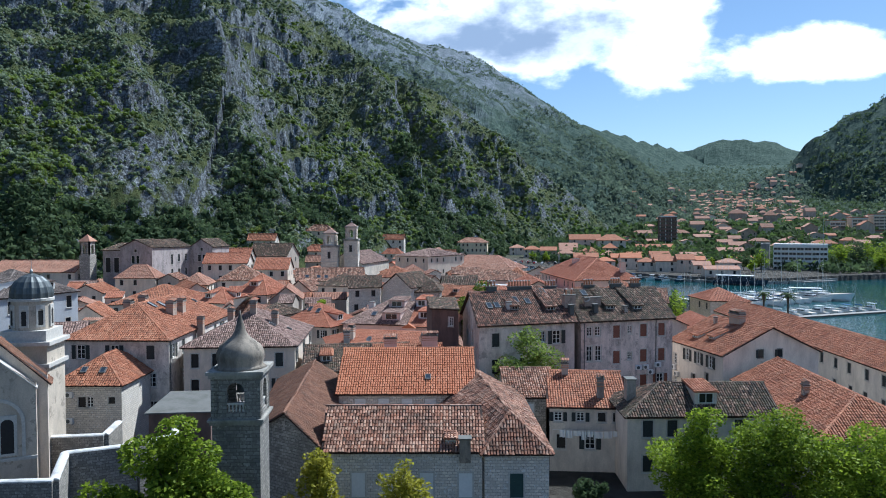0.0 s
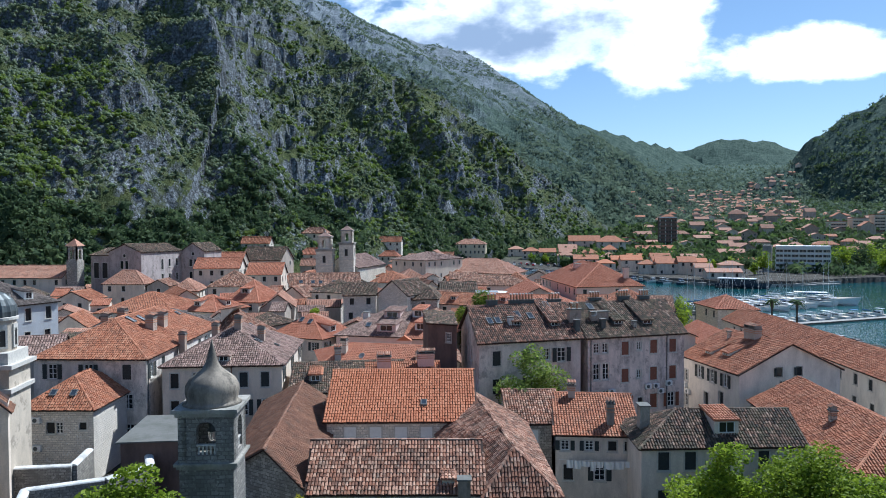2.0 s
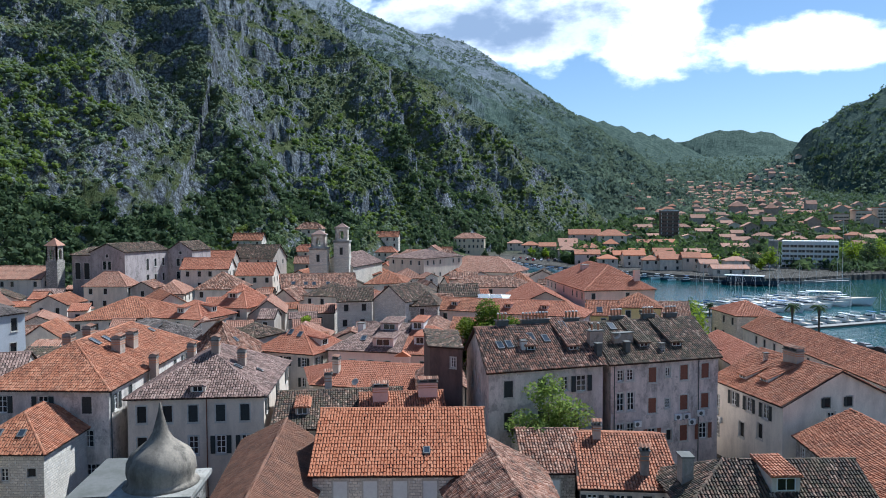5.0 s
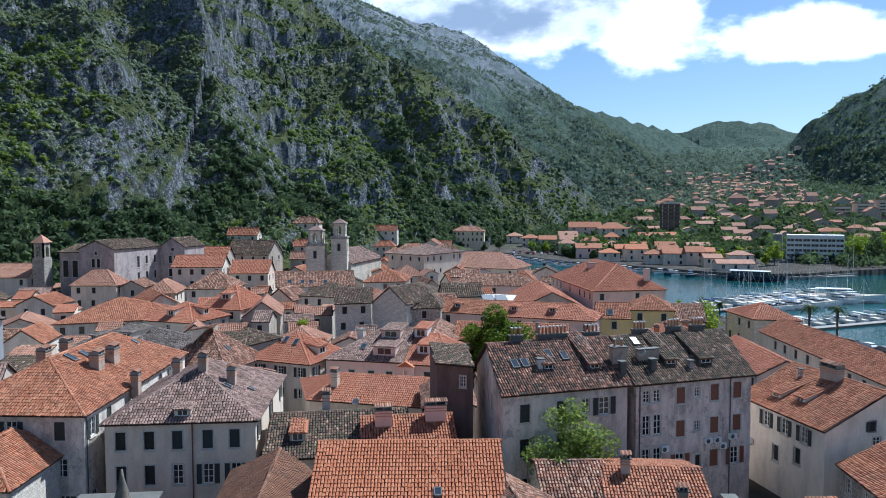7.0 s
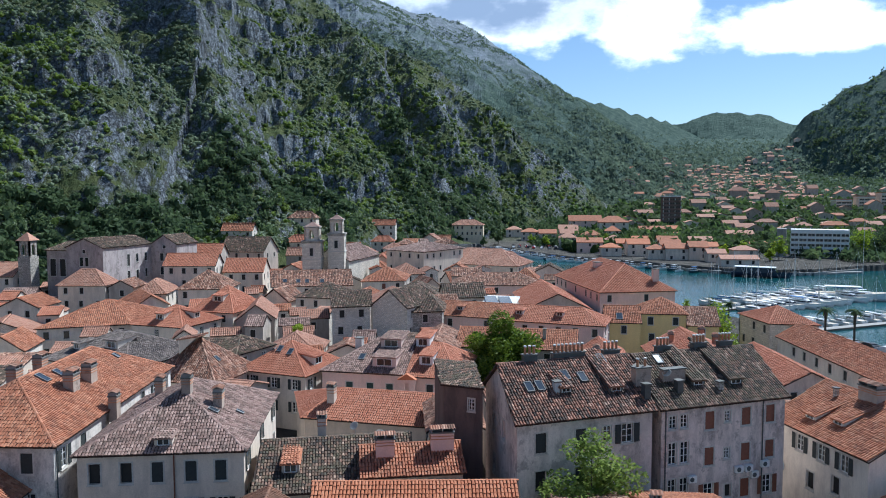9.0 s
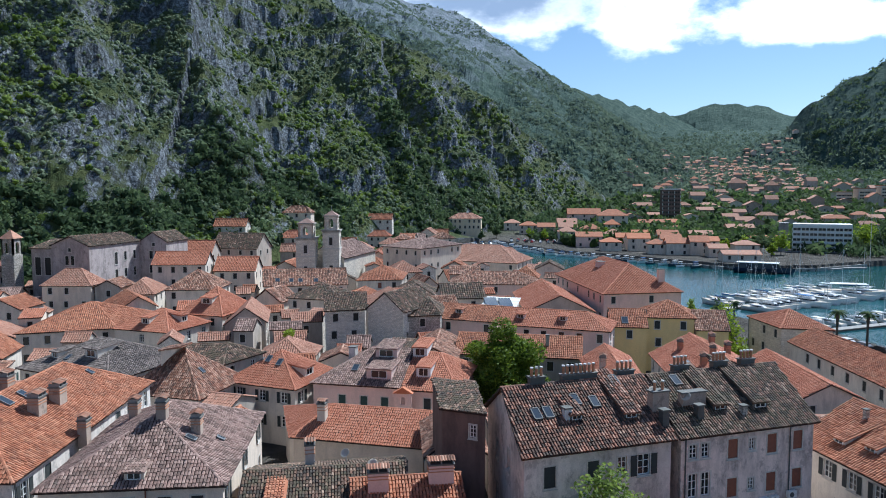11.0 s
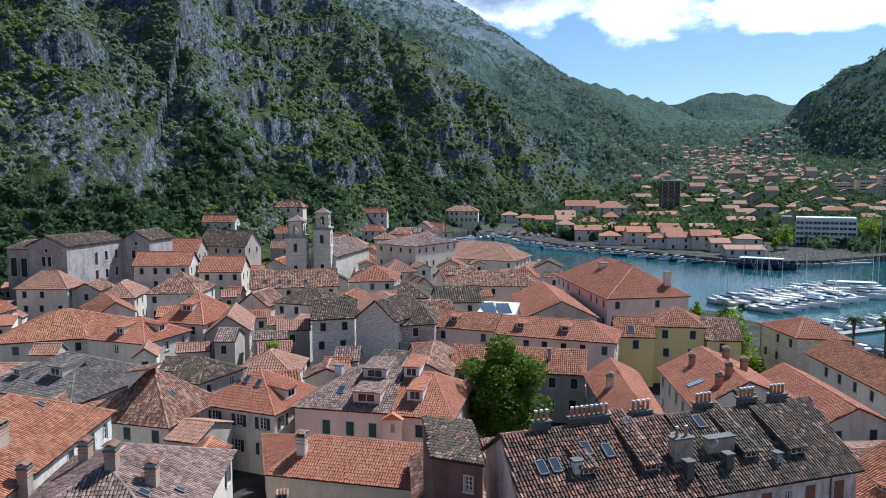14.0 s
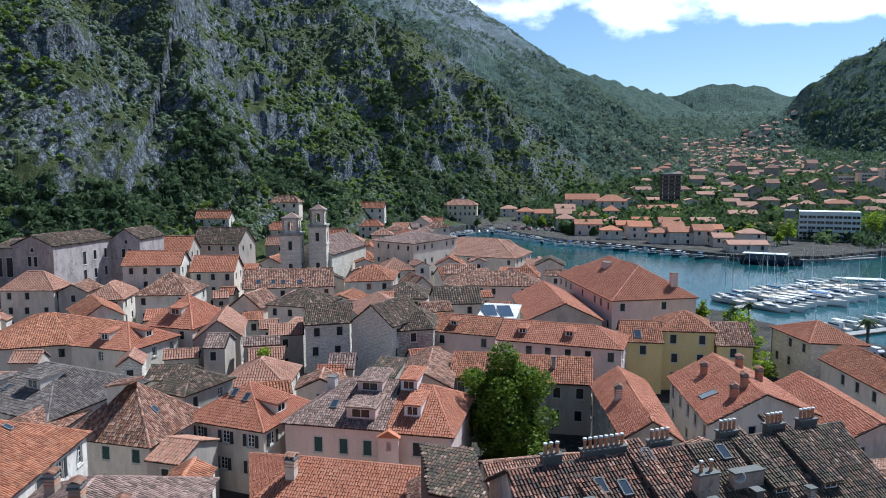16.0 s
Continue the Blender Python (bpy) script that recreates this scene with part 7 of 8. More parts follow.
def palm(x, y, h, seed):
    ob = thing("palm", (x, y, 1.6), "tall palm with a shaggy trunk and arching fronds", "tree", "palms on the quay")
    prof = [(0.3, 0), (0.24, h * 0.3), (0.22, h * 0.7), (0.34, h * 0.92), (0.2, h)]
    v, f = lathe_data(prof, 10)
    link_mesh("trunk", v, f, M_BARK, ob, smooth=True)
    rng = random.Random(seed)
    for i in range(26):
        an, el = 2 * math.pi * i / 26 + rng.uniform(-0.1, 0.1), rng.uniform(-0.5, 1.1)
        ln = rng.uniform(1.7, 2.3)
        v, f = [], []
        for j in range(9):
            t = j / 8
            r = ln * t * math.cos(el * (1 - 0.5 * t))
            z = h + ln * (t * math.sin(el) - 0.75 * t * t)
            w = 0.3 * math.sin(math.pi * min(1, t + 0.12)) + 0.02
            c, s = math.cos(an), math.sin(an)
            for sg in (-1, 0, 1):
                v.append((c * r - s * w * sg, s * r + c * w * sg, z - 0.12 * abs(sg)))
        for j in range(8):
            for q in (0, 1):
                k = 3 * j + q
                f.append((k, k + 1, k + 4, k + 3))
        link_mesh("frond", v, f, L_WOOD, ob)
    return ob


palm(64.0, 98.0, 9.8, 1)
palm(69.4, 97.0, 9.6, 2)
palm(57.0, 143.0, 4.5, 3)


# ---- boats ----
M_HULL = plain("boat_white", (0.80, 0.80, 0.79), 0.3, vary=0.06)
M_NAVY = plain("boat_navy", (0.02, 0.035, 0.07), 0.3)
M_CANVAS = plain("boat_canvas", (0.03, 0.12, 0.30), 0.8)
M_TEAK = plain("boat_deck", (0.50, 0.42, 0.32), 0.7)
M_MAST = plain("mast_alloy", (0.62, 0.62, 0.62), 0.4, 0.4)


def hull_data(ln, beam, h, n=10):
    v, f = [], []
    for i in range(n + 1):
        t = i / n
        w = beam / 2 * (1 - max(0, (t - 0.45) / 0.55) ** 2.2) * (0.86 + 0.14 * min(1, t / 0.3))
        w = max(w, 0.03)
        zt = h * (0.85 + 0.3 * t * t)
        x = -ln / 2 + ln * t
        for y, z in ((-w, zt), (-w * 0.82, h * 0.25), (-w * 0.35, -0.35), (w * 0.35, -0.35), (w * 0.82, h * 0.25), (w, zt)):
            v.append((x + (0.05 * ln * (z / h - 0.5) if t > 0.9 else 0), y, z))
    for i in range(n):
        for k in range(5):
            f.append((6 * i + k, 6 * i + k + 1, 6 * i + 7 + k, 6 * i + 6 + k))
    f.append(tuple(range(5, -1, -1)))
    return v, f


def deck_data(ln, beam, h, n=10):
    v, f = [], []
    for i in range(n + 1):
        t = i / n
        w = max(0.02, beam / 2 * (1 - max(0, (t - 0.45) / 0.55) ** 2.2) * (0.86 + 0.14 * min(1, t / 0.3)) - 0.03)
        z = h * (0.85 + 0.3 * t * t) - 0.08
        v += [(-ln / 2 + ln * t, -w, z), (-ln / 2 + ln * t, w, z)]
    for i in range(n):
        f.append((2 * i, 2 * i + 2, 2 * i + 3, 2 * i + 1))
    return v, f


def cabin_data(x0, x1, w, z0, z1, rake=0.5):
    v = [(x0, -w, z0), (x1, -w * 0.7, z0), (x1, w * 0.7, z0), (x0, w, z0), (x0 + 0.15, -w * 0.85, z1), (x1 - rake, -w * 0.55, z1), (x1 - rake, w * 0.55, z1), (x0 + 0.15, w * 0.85, z1)]
    return v, [(4, 5, 6, 7), (0, 1, 5, 4), (1, 2, 6, 5), (2, 3, 7, 6), (3, 0, 4, 7), (3, 2, 1, 0)]


def yacht(x, y, turn, ln, sail, label, hull_mat=None, group="boats in the marina"):
    ob = thing("sailing_yacht" if sail else "motor_boat", (x, y, 0.1), label, "boat", group)
    ob.rotation_euler.z = radians(turn)
    beam, h = ln * 0.3, ln * 0.095 + 0.25
    v, f = hull_data(ln, beam, h)
    link_mesh("hull", v, f, hull_mat or M_HULL, ob, smooth=False)
    v, f = deck_data(ln, beam, h)
    link_mesh("deck", v, f, M_TEAK, ob)
    if sail:
        v, f = cabin_data(-ln * 0.22, ln * 0.22, beam * 0.3, h * 0.8, h * 0.8 + 0.75, 0.9)
        cab = link_mesh("cabin", v, f, M_HULL, ob)
        v, f = boxes_data([(-ln * 0.16, -beam * 0.292, h * 0.8 + 0.3, ln * 0.1, beam * 0.292, h * 0.8 + 0.52)])
        link_mesh("cabin_window", v, f, M_GLASS, cab)
        mh = ln * 1.25
        v, f = lathe_data([(0.09, h * 0.8), (0.08, mh * 0.6), (0.045, mh)], 7)
        mast = link_mesh("mast", v, f, M_MAST, ob)
        mast.location.x = ln * 0.08
        v, f = boxes_data([(-ln * 0.36, -0.14, h + 1.15, 0, 0.14, h + 1.5)])
        link_mesh("furled_sail", v, f, M_CANVAS if int(x * 7) % 3 == 0 else M_HULL, mast)
        for sgn, zz in ((-1, 0.45), (1, 0.45), (-1, 0.72), (1, 0.72)):
            v, f = boxes_data([(-0.04, 0 if sgn > 0 else -beam * 0.22, mh * zz, 0.04, beam * 0.22 if sgn > 0 else 0, mh * zz + 0.05)])
            link_mesh("spreader", v, f, M_MAST, mast)
        for xa in (-ln * 0.5, ln * 0.42):
            a, b = Vector((xa, 0, h)), Vector((ln * 0.08, 0, mh))
            v, f = boxes_data([(-0.018, -0.018, 0, 0.018, 0.018, (b - a).length)])
            st = link_mesh("stay", v, f, M_MAST, ob)
            st.matrix_basis = Matrix.Translation(a) @ (b - a).to_track_quat("Z", "Y").to_matrix().to_4x4()
    else:
        v, f = cabin_data(-ln * 0.26, ln * 0.2, beam * 0.38, h * 0.82, h * 0.82 + 1.15, 1.1)
        cab = link_mesh("cabin", v, f, M_HULL, ob)
        v, f = cabin_data(-ln * 0.24, ln * 0.185, beam * 0.385, h * 0.82 + 0.45, h * 0.82 + 0.85, 0.5)
        link_mesh("cabin_window", v, f, M_GLASS, cab)
        v, f = boxes_data([(-ln * 0.3, -beam * 0.34, h * 0.82 + 1.75, ln * 0.06, beam * 0.34, h * 0.82 + 1.87)])
        link_mesh("flybridge_roof", v, f, M_CANVAS if int(x * 5) % 4 == 0 else M_HULL, ob)
        v, f = boxes_data([(-ln * 0.28, -0.05, h * 0.8, -ln * 0.26, 0.05, h * 0.82 + 1.78)])
        link_mesh("post", v, f, M_MAST, ob)
    return ob


br = random.Random(77)
pont = thing("pontoon", (66, 172, 0.0), "pale floating pontoon with finger berths", "pontoon")
solid("deck", [(-6, -1.3, -0.3, 62, 1.3, 0.55)], M_CONC, pont, pose(0, 0, 0, 0, 0, 38))
solid("fender", [(-6, -1.45, 0.2, 62, -1.3, 0.45)], M_WOOD, pont, pose(0, 0, 0, 0, 0, 38))
pont2 = thing("pontoon", (70, 132, 0.0), "pale floating pontoon beside the quay", "pontoon")
solid("deck", [(-4, -1.3, -0.3, 66, 1.3, 0.55)], M_CONC, pont2, pose(0, 0, 0, 0, 0, 28))
solid("fender", [(-4, -1.45, 0.2, 66, -1.3, 0.45)], M_WOOD, pont2, pose(0, 0, 0, 0, 0, 28))
for i in range(14):
    t = 1.0 + i * 4.4
    c, s = math.cos(radians(38)), math.sin(radians(38))
    for side in (1, -1):
        if br.random() < 0.08:
            continue
        ln = br.uniform(10, 14.5)
        off = side * (1.8 + ln / 2)
        yacht(66 + c * t - s * off, 172 + s * t + c * off, 128 if side > 0 else -52, ln, br.random() < 0.55, "white yacht moored at the pontoon")
for i in range(10):
    t = 6 + i * 5.6
    c, s = math.cos(radians(28)), math.sin(radians(28))
    ln = br.uniform(7, 10)
    off = 1.8 + ln / 2
    yacht(70 + c * t - s * off, 132 + s * t + c * off, 118, ln, br.random() < 0.2, "small white motor boat moored near the quay")
big = yacht(114, 198, -14, 24, True, "large white sailing ship with one tall mast", group="large ships")
v, f = boxes_data([(-9.5, -2.2, 4.4, 1.5, 2.2, 4.5)])
link_mesh("awning", v, f, M_HULL, big)
for px_ in (-9.2, -5.8, -2.4, 1.2):
    v, f = boxes_data([(px_, -0.06, 1.8, px_ + 0.12, 0.06, 4.4)])
    link_mesh("awning_post", v, f, M_MAST, big)
# small craft along the far quay and the basin
k = 0
for i in range(10, 18):
    (x0, y0), (x1, y1) = BAY[i], BAY[i + 1]
    ln_ = math.hypot(x1 - x0, y1 - y0)
    e = Vector(((x1 - x0) / ln_, (y1 - y0) / ln_))
    n = Vector((e.y, -e.x))
    for j in range(int(ln_ / 5.2)):
        p = Vector((x0, y0)) + e * (5.2 * j + br.uniform(0, 1.6)) + n * br.uniform(4.0, 6.5)
        yacht(p.x, p.y, math.degrees(math.atan2(n.y, n.x)) + br.uniform(-8, 8), br.uniform(5.5, 8.5), False, "small moored boat along the far quay", M_HULL if br.random() < 0.8 else M_NAVY, group="small boats along the far quay")
        k += 1
ferry = thing("tour_boat", (106, 270, 0.0), "dark hulled tour boat with a white canopy", "boat", "large ships")
v, f = hull_data(24, 6, 2.2)
link_mesh("hull", v, f, M_NAVY, ferry)
v, f = cabin_data(-10, 7, 2.6, 1.8, 4.2, 1.5)
link_mesh("cabin", v, f, M_GLASS, ferry)
v, f = boxes_data([(-11, -3, 4.3, 6, 3, 4.5)])
link_mesh("canopy", v, f, M_HULL, ferry)
ferry.rotation_euler.z = radians(-24)
jetty = thing("hotel_jetty", (136, 283, 0.0), "pale curved bathing jetty before the hotel", "jetty")
solid("deck", [(-10, -1.6, -1.5, 8, 1.6, 0.7), (7.9, 0.6, -1.5, 22, 3.4, 0.704)], M_CONC, jetty, pose(0, 0, 0, 0, 0, 14))

# cars parked on the quays
M_CARS = [plain("car_white", (0.75, 0.75, 0.75), 0.25, vary=0.05), plain("car_grey", (0.25, 0.26, 0.28), 0.25, 0.3, vary=0.05), plain("car_dark", (0.03, 0.03, 0.035), 0.25, vary=0.05), plain("car_red", (0.35, 0.03, 0.03), 0.25, vary=0.05)]
M_TYRE = plain("tyre", (0.02, 0.02, 0.02), 0.9)


def car(x, y, turn, mat, label, z=1.4):
    ob = thing("car", (x, y, z), label, "car", "parked cars")
    ob.rotation_euler.z = radians(turn)
    me = shared(("car_body", mat.name), lambda: ([(p[0], sy * p[1], p[2]) for sy in (-1, 1) for p in ((-2.1, 0.85, 0.3), (2.1, 0.85, 0.3), (2.1, 0.8, 0.75), (1.2, 0.82, 0.95), (0.5, 0.65, 1.42), (-1.2, 0.65, 1.45), (-2.0, 0.78, 0.95), (-2.15, 0.8, 0.8))],
                                                 [(0, 1, 2, 3, 4, 5, 6, 7), (15, 14, 13, 12, 11, 10, 9, 8)] + [(i, i + 8, (i + 1) % 8 + 8, (i + 1) % 8) for i in range(8)]), mat)
    put("body", me, ob, Matrix.Identity(4))
    gl = shared(("car_glass",), lambda: cabin_data(-1.75, 1.0, 0.79, 0.97, 1.36, 0.45), M_GLASS)
    put("glazing", gl, ob, Matrix.Identity(4))
    wh = shared(("car_wheel",), lambda: lathe_data([(0.3, -0.1), (0.32, -0.06), (0.32, 0.06), (0.3, 0.1)], 10), M_TYRE)
    for a in (-1.3, 1.3):
        for b in (-0.78, 0.78):
            put("wheel", wh, ob, pose(a, b, 0.31, 90))
    return ob


for i, (x, y, tn) in enumerate([(66, 124, 118), (68.6, 121, 118), (71.5, 118, 118), (75.4, 112, 110), (77, 108, 110), (79, 104, 110), (80.6, 100, 110), (82, 96, 106), (83.4, 91, 106), (64, 127, 118)]):
    car(x - 5, y - 3, tn, M_CARS[i % 3], ("white car parked on the quay", "grey car parked on the quay", "dark car parked on the quay")[i % 3], 2.6)
for i in range(26):
    x, y = -4 + (i % 9) * 4.6 + br.uniform(-0.6, 0.6), 414 + (i // 9) * 7 + (i % 9) * -2.2
    car(x, y, 90 + br.uniform(-6, 6), M_CARS[i % 4], "parked car in the square across the bay", float(base_height(np.array([[x, y]]))[0][0]))


# ---- on the roofs ----
def local_frame(rec, x, y):
    """Place on a roof, its normal, and the level way uphill and across."""
    p, n = slope_at(rec, x, y)
    g = Vector((-n.x, -n.y, 0)).normalized()
    return p, n, g, Vector((g.y, -g.x, 0))


def chimney(rec, x, y, w=0.9, d=0.7, h=1.4, pots=0, mat=None, hood=True):
    p, n, g, c = local_frame(rec, x, y)
    m = Matrix(((c.x, g.x, 0, p.x), (c.y, g.y, 0, p.y), (0, 0, 1, p.z), (0, 0, 0, 1)))
    st = solid("chimney", [(-w / 2, -d / 2, -1.0, w / 2, d / 2, h)], mat or S_GREY, rec["ob"], m)
    top = h
    solid("chimney_cap", [(-w / 2 - 0.09, -d / 2 - 0.09, top, w / 2 + 0.09, d / 2 + 0.09, top + 0.12)], M_SLAB, st)
    if pots:
        me = shared(("pot",), lambda: lathe_data([(0.13, 0), (0.11, 0.35), (0.12, 0.62), (0.14, 0.64), (0.14, 0.7)], 10), M_POT)
        tip = shared(("pot_tip",), lambda: lathe_data([(0.145, 0), (0.145, 0.12), (0.12, 0.14)], 10), M_CAP)
        for i in range(pots):
            o = put("chimney_pot", me, st, Matrix.Translation((-w / 2 + w * (i + 0.5) / pots, 0, top + 0.12)))
            put("pot_rim", tip, o, Matrix.Translation((0, 0, 0.66)))
    elif hood:
        solid("brick_band", [(-w / 2 - 0.05, -d / 2 - 0.05, h * 0.62, w / 2 + 0.05, d / 2 + 0.05, h * 0.62 + 0.07), (-w / 2 - 0.05, -d / 2 - 0.05, h * 0.8, w / 2 + 0.05, d / 2 + 0.05, h * 0.8 + 0.07)], M_POT, st)
        solid("hood_post", [(-w / 2, -d / 2, top + 0.12, -w / 2 + 0.1, d / 2, top + 0.42), (w / 2 - 0.1, -d / 2, top + 0.12, w / 2, d / 2, top + 0.42), (-0.05, -d / 2, top + 0.12, 0.05, d / 2, top + 0.42)], M_CONC, st)
        k = max(3, int(w / 0.2))
        v, f = [], []
        for i in range(k):
            x0, x1 = -w / 2 - 0.12 + (w + 0.24) * i / k, -w / 2 - 0.12 + (w + 0.24) * (i + 1) / k
            xm = (x0 + x1) / 2
            b = len(v)
            for yy, zz in ((-d / 2 - 0.15, 0), (0, 0.2), (d / 2 + 0.15, 0)):
                v += [(x0, yy, top + 0.42 + zz), (xm, yy, top + 0.5 + zz), (x1, yy, top + 0.42 + zz)]
            f += [(b, b + 1, b + 4, b + 3), (b + 1, b + 2, b + 5, b + 4), (b + 3, b + 4, b + 7, b + 6), (b + 4, b + 5, b + 8, b + 7)]
        tagged(link_mesh("hood_tiles", v, f, T_OLD, st), kind="stuff")
    return st


M_WINFRAME = plain("skylight_frame", (0.16, 0.16, 0.16), 0.8)


def skylight(rec, x, y, w=0.7, l=1.1):
    p, n, g, c = local_frame(rec, x, y)
    up = n.cross(c)
    if up.z < 0:
        up = -up
    c = up.cross(n)
    m = Matrix(((c.x, up.x, n.x, p.x + n.x * 0.1), (c.y, up.y, n.y, p.y + n.y * 0.1), (c.z, up.z, n.z, p.z + n.z * 0.1), (0, 0, 0, 1)))
    a, b = w / 2, l / 2
    fr = solid("skylight", [(-a, -b, -0.1, -a + 0.09, b, 0.14), (a - 0.09, -b, -0.1, a, b, 0.14), (-a, -b, -0.1, a, -b + 0.09, 0.14), (-a, b - 0.09, -0.1, a, b, 0.14)], M_WINFRAME, rec["roof"], m)
    v, f = boxes_data([(-a + 0.08, -b + 0.08, -0.05, a - 0.08, b - 0.08, 0.11)])
    link_mesh("skylight_glass", v, f, M_SKYGLASS, rec["roof"]).matrix_basis = m
    return fr


M_SKYGLASS = node_mat("skylight_glass", 0.06)[0]
M_SKYGLASS.node_tree.nodes["Principled BSDF"].inputs["Base Color"].default_value = (0.05, 0.065, 0.085, 1)
M_SKYGLASS.node_tree.nodes["Principled BSDF"].inputs["Metallic"].default_value = 0.25


def dormer(rec, x, y, w=1.4, h=1.0, wall=None, tiles=None, window=True, flat=0.22):
    """A shed dormer: front and cheeks standing on the slope, roof running back into it."""
    p, n, g, c = local_frame(rec, x, y)
    pit = math.hypot(n.x, n.y) / n.z
    h = min(h, pit * 3.4)
    slope = pit * flat
    ln = h / (pit - slope)
    m = Matrix(((c.x, g.x, 0, p.x), (c.y, g.y, 0, p.y), (0, 0, 1, p.z), (0, 0, 0, 1)))
    a = w / 2
    v = [(-a, 0, -0.3), (a, 0, -0.3), (a, 0, h), (-a, 0, h), (-a, ln, h + slope * ln), (a, ln, h + slope * ln)]
    body = link_mesh("dormer", v, [(0, 1, 2, 3), (1, 5, 2), (0, 3, 4)], wall or rec["wall"], rec["ob"], [(q[0], q[2]) for i in ((0, 1, 2, 3), (1, 5, 2), (0, 3, 4)) for q in [v[j] for j in i]])
    body.matrix_basis = m
    rp = [Vector((-a - 0.15, -0.25, h + 0.02 - 0.25 * slope)), Vector((a + 0.15, -0.25, h + 0.02 - 0.25 * slope)), Vector((a + 0.15, ln + 0.2, h + 0.02 + slope * (ln + 0.2))), Vector((-a - 0.15, ln + 0.2, h + 0.02 + slope * (ln + 0.2)))]
    sv, sf = slab(rp, 0.1)
    rf = link_mesh("dormer_roof", sv, sf, tiles or rec["tiles"], body)
    r = tiles_on(rp, 0.27, 0.42)
    if r:
        tagged(link_mesh("dormer_tiles", r[0], r[1], tiles or rec["tiles"], rf), kind="stuff")
    if window:
        ww, hh = w * 0.6, h * 0.62
        v, f = boxes_data([(-ww / 2 - 0.07, -0.06, h * 0.2 - 0.07, ww / 2 + 0.07, 0.02, h * 0.2), (-ww / 2 - 0.07, -0.06, h * 0.2 + hh, ww / 2 + 0.07, 0.02, h * 0.2 + hh + 0.07), (-ww / 2 - 0.07, -0.06, h * 0.2, -ww / 2, 0.02, h * 0.2 + hh), (ww / 2, -0.06, h * 0.2, ww / 2 + 0.07, 0.02, h * 0.2 + hh), (-0.03, -0.05, h * 0.2, 0.03, 0.02, h * 0.2 + hh)])
        wf = link_mesh("dormer_window", v, f, M_WHITE, body)
        v, f = boxes_data([(-ww / 2, -0.02, h * 0.2, ww / 2, 0.01, h * 0.2 + hh)])
        link_mesh("pane", v, f, M_GLASS, wf)
    return body


M_DISH = plain("matt_dish", (0.52, 0.47, 0.40), 0.9)


def dish(rec, x, y, turn=0.0, h=0.9):
    p, n, g, c = local_frame(rec, x, y)
    ob = solid("dish_mast", [(-0.03, -0.03, -0.2, 0.03, 0.03, h)], M_METAL, rec["ob"], Matrix.Translation(p))
    v, f = lathe_data([(0.04, 0.0), (0.22, 0.03), (0.38, 0.1), (0.44, 0.15), (0.42, 0.16), (0.2, 0.06), (0.03, 0.03)], 14)
    d = link_mesh("dish", v, f, M_DISH, ob, smooth=True)
    d.matrix_basis = pose(0, 0, h, 0, 0, turn) @ pose(0, -0.1, 0, 48)
    return ob


def attic_window(rec, a, b, s, z, w, h):
    """A small shuttered opening high in a gable."""
    e, n = wall_frame(Vector(a), Vector(b))
    p = Vector(a) + e * s + n * 0.02
    m = Matrix.Translation(-rec["base"]) @ Matrix(((e.x, -n.x, 0, p.x), (e.y, -n.y, 0, p.y), (0, 0, 1, z), (0, 0, 0, 1)))
    o = w / 2
    fr = solid("attic_window", [(-o - 0.12, -0.06, -0.12, o + 0.12, 0.0, 0), (-o - 0.12, -0.06, h, o + 0.12, 0.0, h + 0.12), (-o - 0.12, -0.06, 0, -o, 0.0, h), (o, -0.06, 0, o + 0.12, 0.0, h)], M_CORNICE, rec["ob"], m)
    solid("pane", [(-o, -0.02, 0, o, 0.0, h)], M_GLASS, fr)
    solid("shutter", [(-o - 0.02 - o, -0.09, 0, -o - 0.02, -0.06, h)], M_DKGREEN, fr)
    return fr


attic_window(house_r, (30.8, 6.1), (44.1, 10.7), 5.4, 11.2, 0.7, 1.0)
attic_window(house_r, (30.8, 6.1), (44.1, 10.7), 8.2, 11.2, 0.7, 1.0)

# the tenement's ridge and slopes
for x, y, k in ((1.1, 8.0, 3), (4.8, 9.8, 8), (9.0, 11.8, 4)):
    chimney(dark_l, x, y - 0.4, 0.4 * k + 0.15, 0.6, 0.62, pots=k, mat=M_LEAD)
for x, y, k in ((14.4, 14.2, 4), (18.3, 15.8, 4), (21.2, 17.2, 4)):
    chimney(dark_r, x, y - 0.4, 0.36 * k + 0.15, 0.6, 0.62, pots=k, mat=M_LEAD)
for x, y in ((1.0, 4.1), (1.95, 4.55), (5.9, 6.9), (4.3, 6.6), (7.9, 9.9)):
    skylight(dark_l, x, y, 0.75, 1.25)
dormer(dark_l, 4.3, 4.6, 1.2, 0.6, flat=0.6, wall=M_LEAD)
dormer(dark_l, 8.9, 6.2, 1.4, 0.62, flat=0.78, wall=M_LEAD)
dormer(dark_r, 17.0, 9.8, 1.5, 0.62, flat=0.78, wall=M_LEAD)
dormer(dark_r, 20.8, 11.2, 1.6, 0.66, flat=0.8, wall=M_LEAD)
chimney(dark_l, 3.5, 4.6, 0.6, 0.6, 0.8, hood=False, mat=M_CAP)
chimney(dark_l, 11.4, 8.0, 1.6, 0.8, 1.5, pots=2, mat=P_TAN)
chimney(dark_l, 11.6, 6.4, 0.6, 0.6, 1.2, hood=False, mat=M_LEAD)
chimney(dark_r, 14.6, 9.8, 2.4, 0.7, 1.0, hood=False, mat=P_TAN)
chimney(dark_r, 14.9, 8.4, 0.6, 0.6, 1.0, hood=False, mat=M_LEAD)
chimney(dark_r, 19.0, 10.0, 0.5, 0.5, 0.7, hood=False)
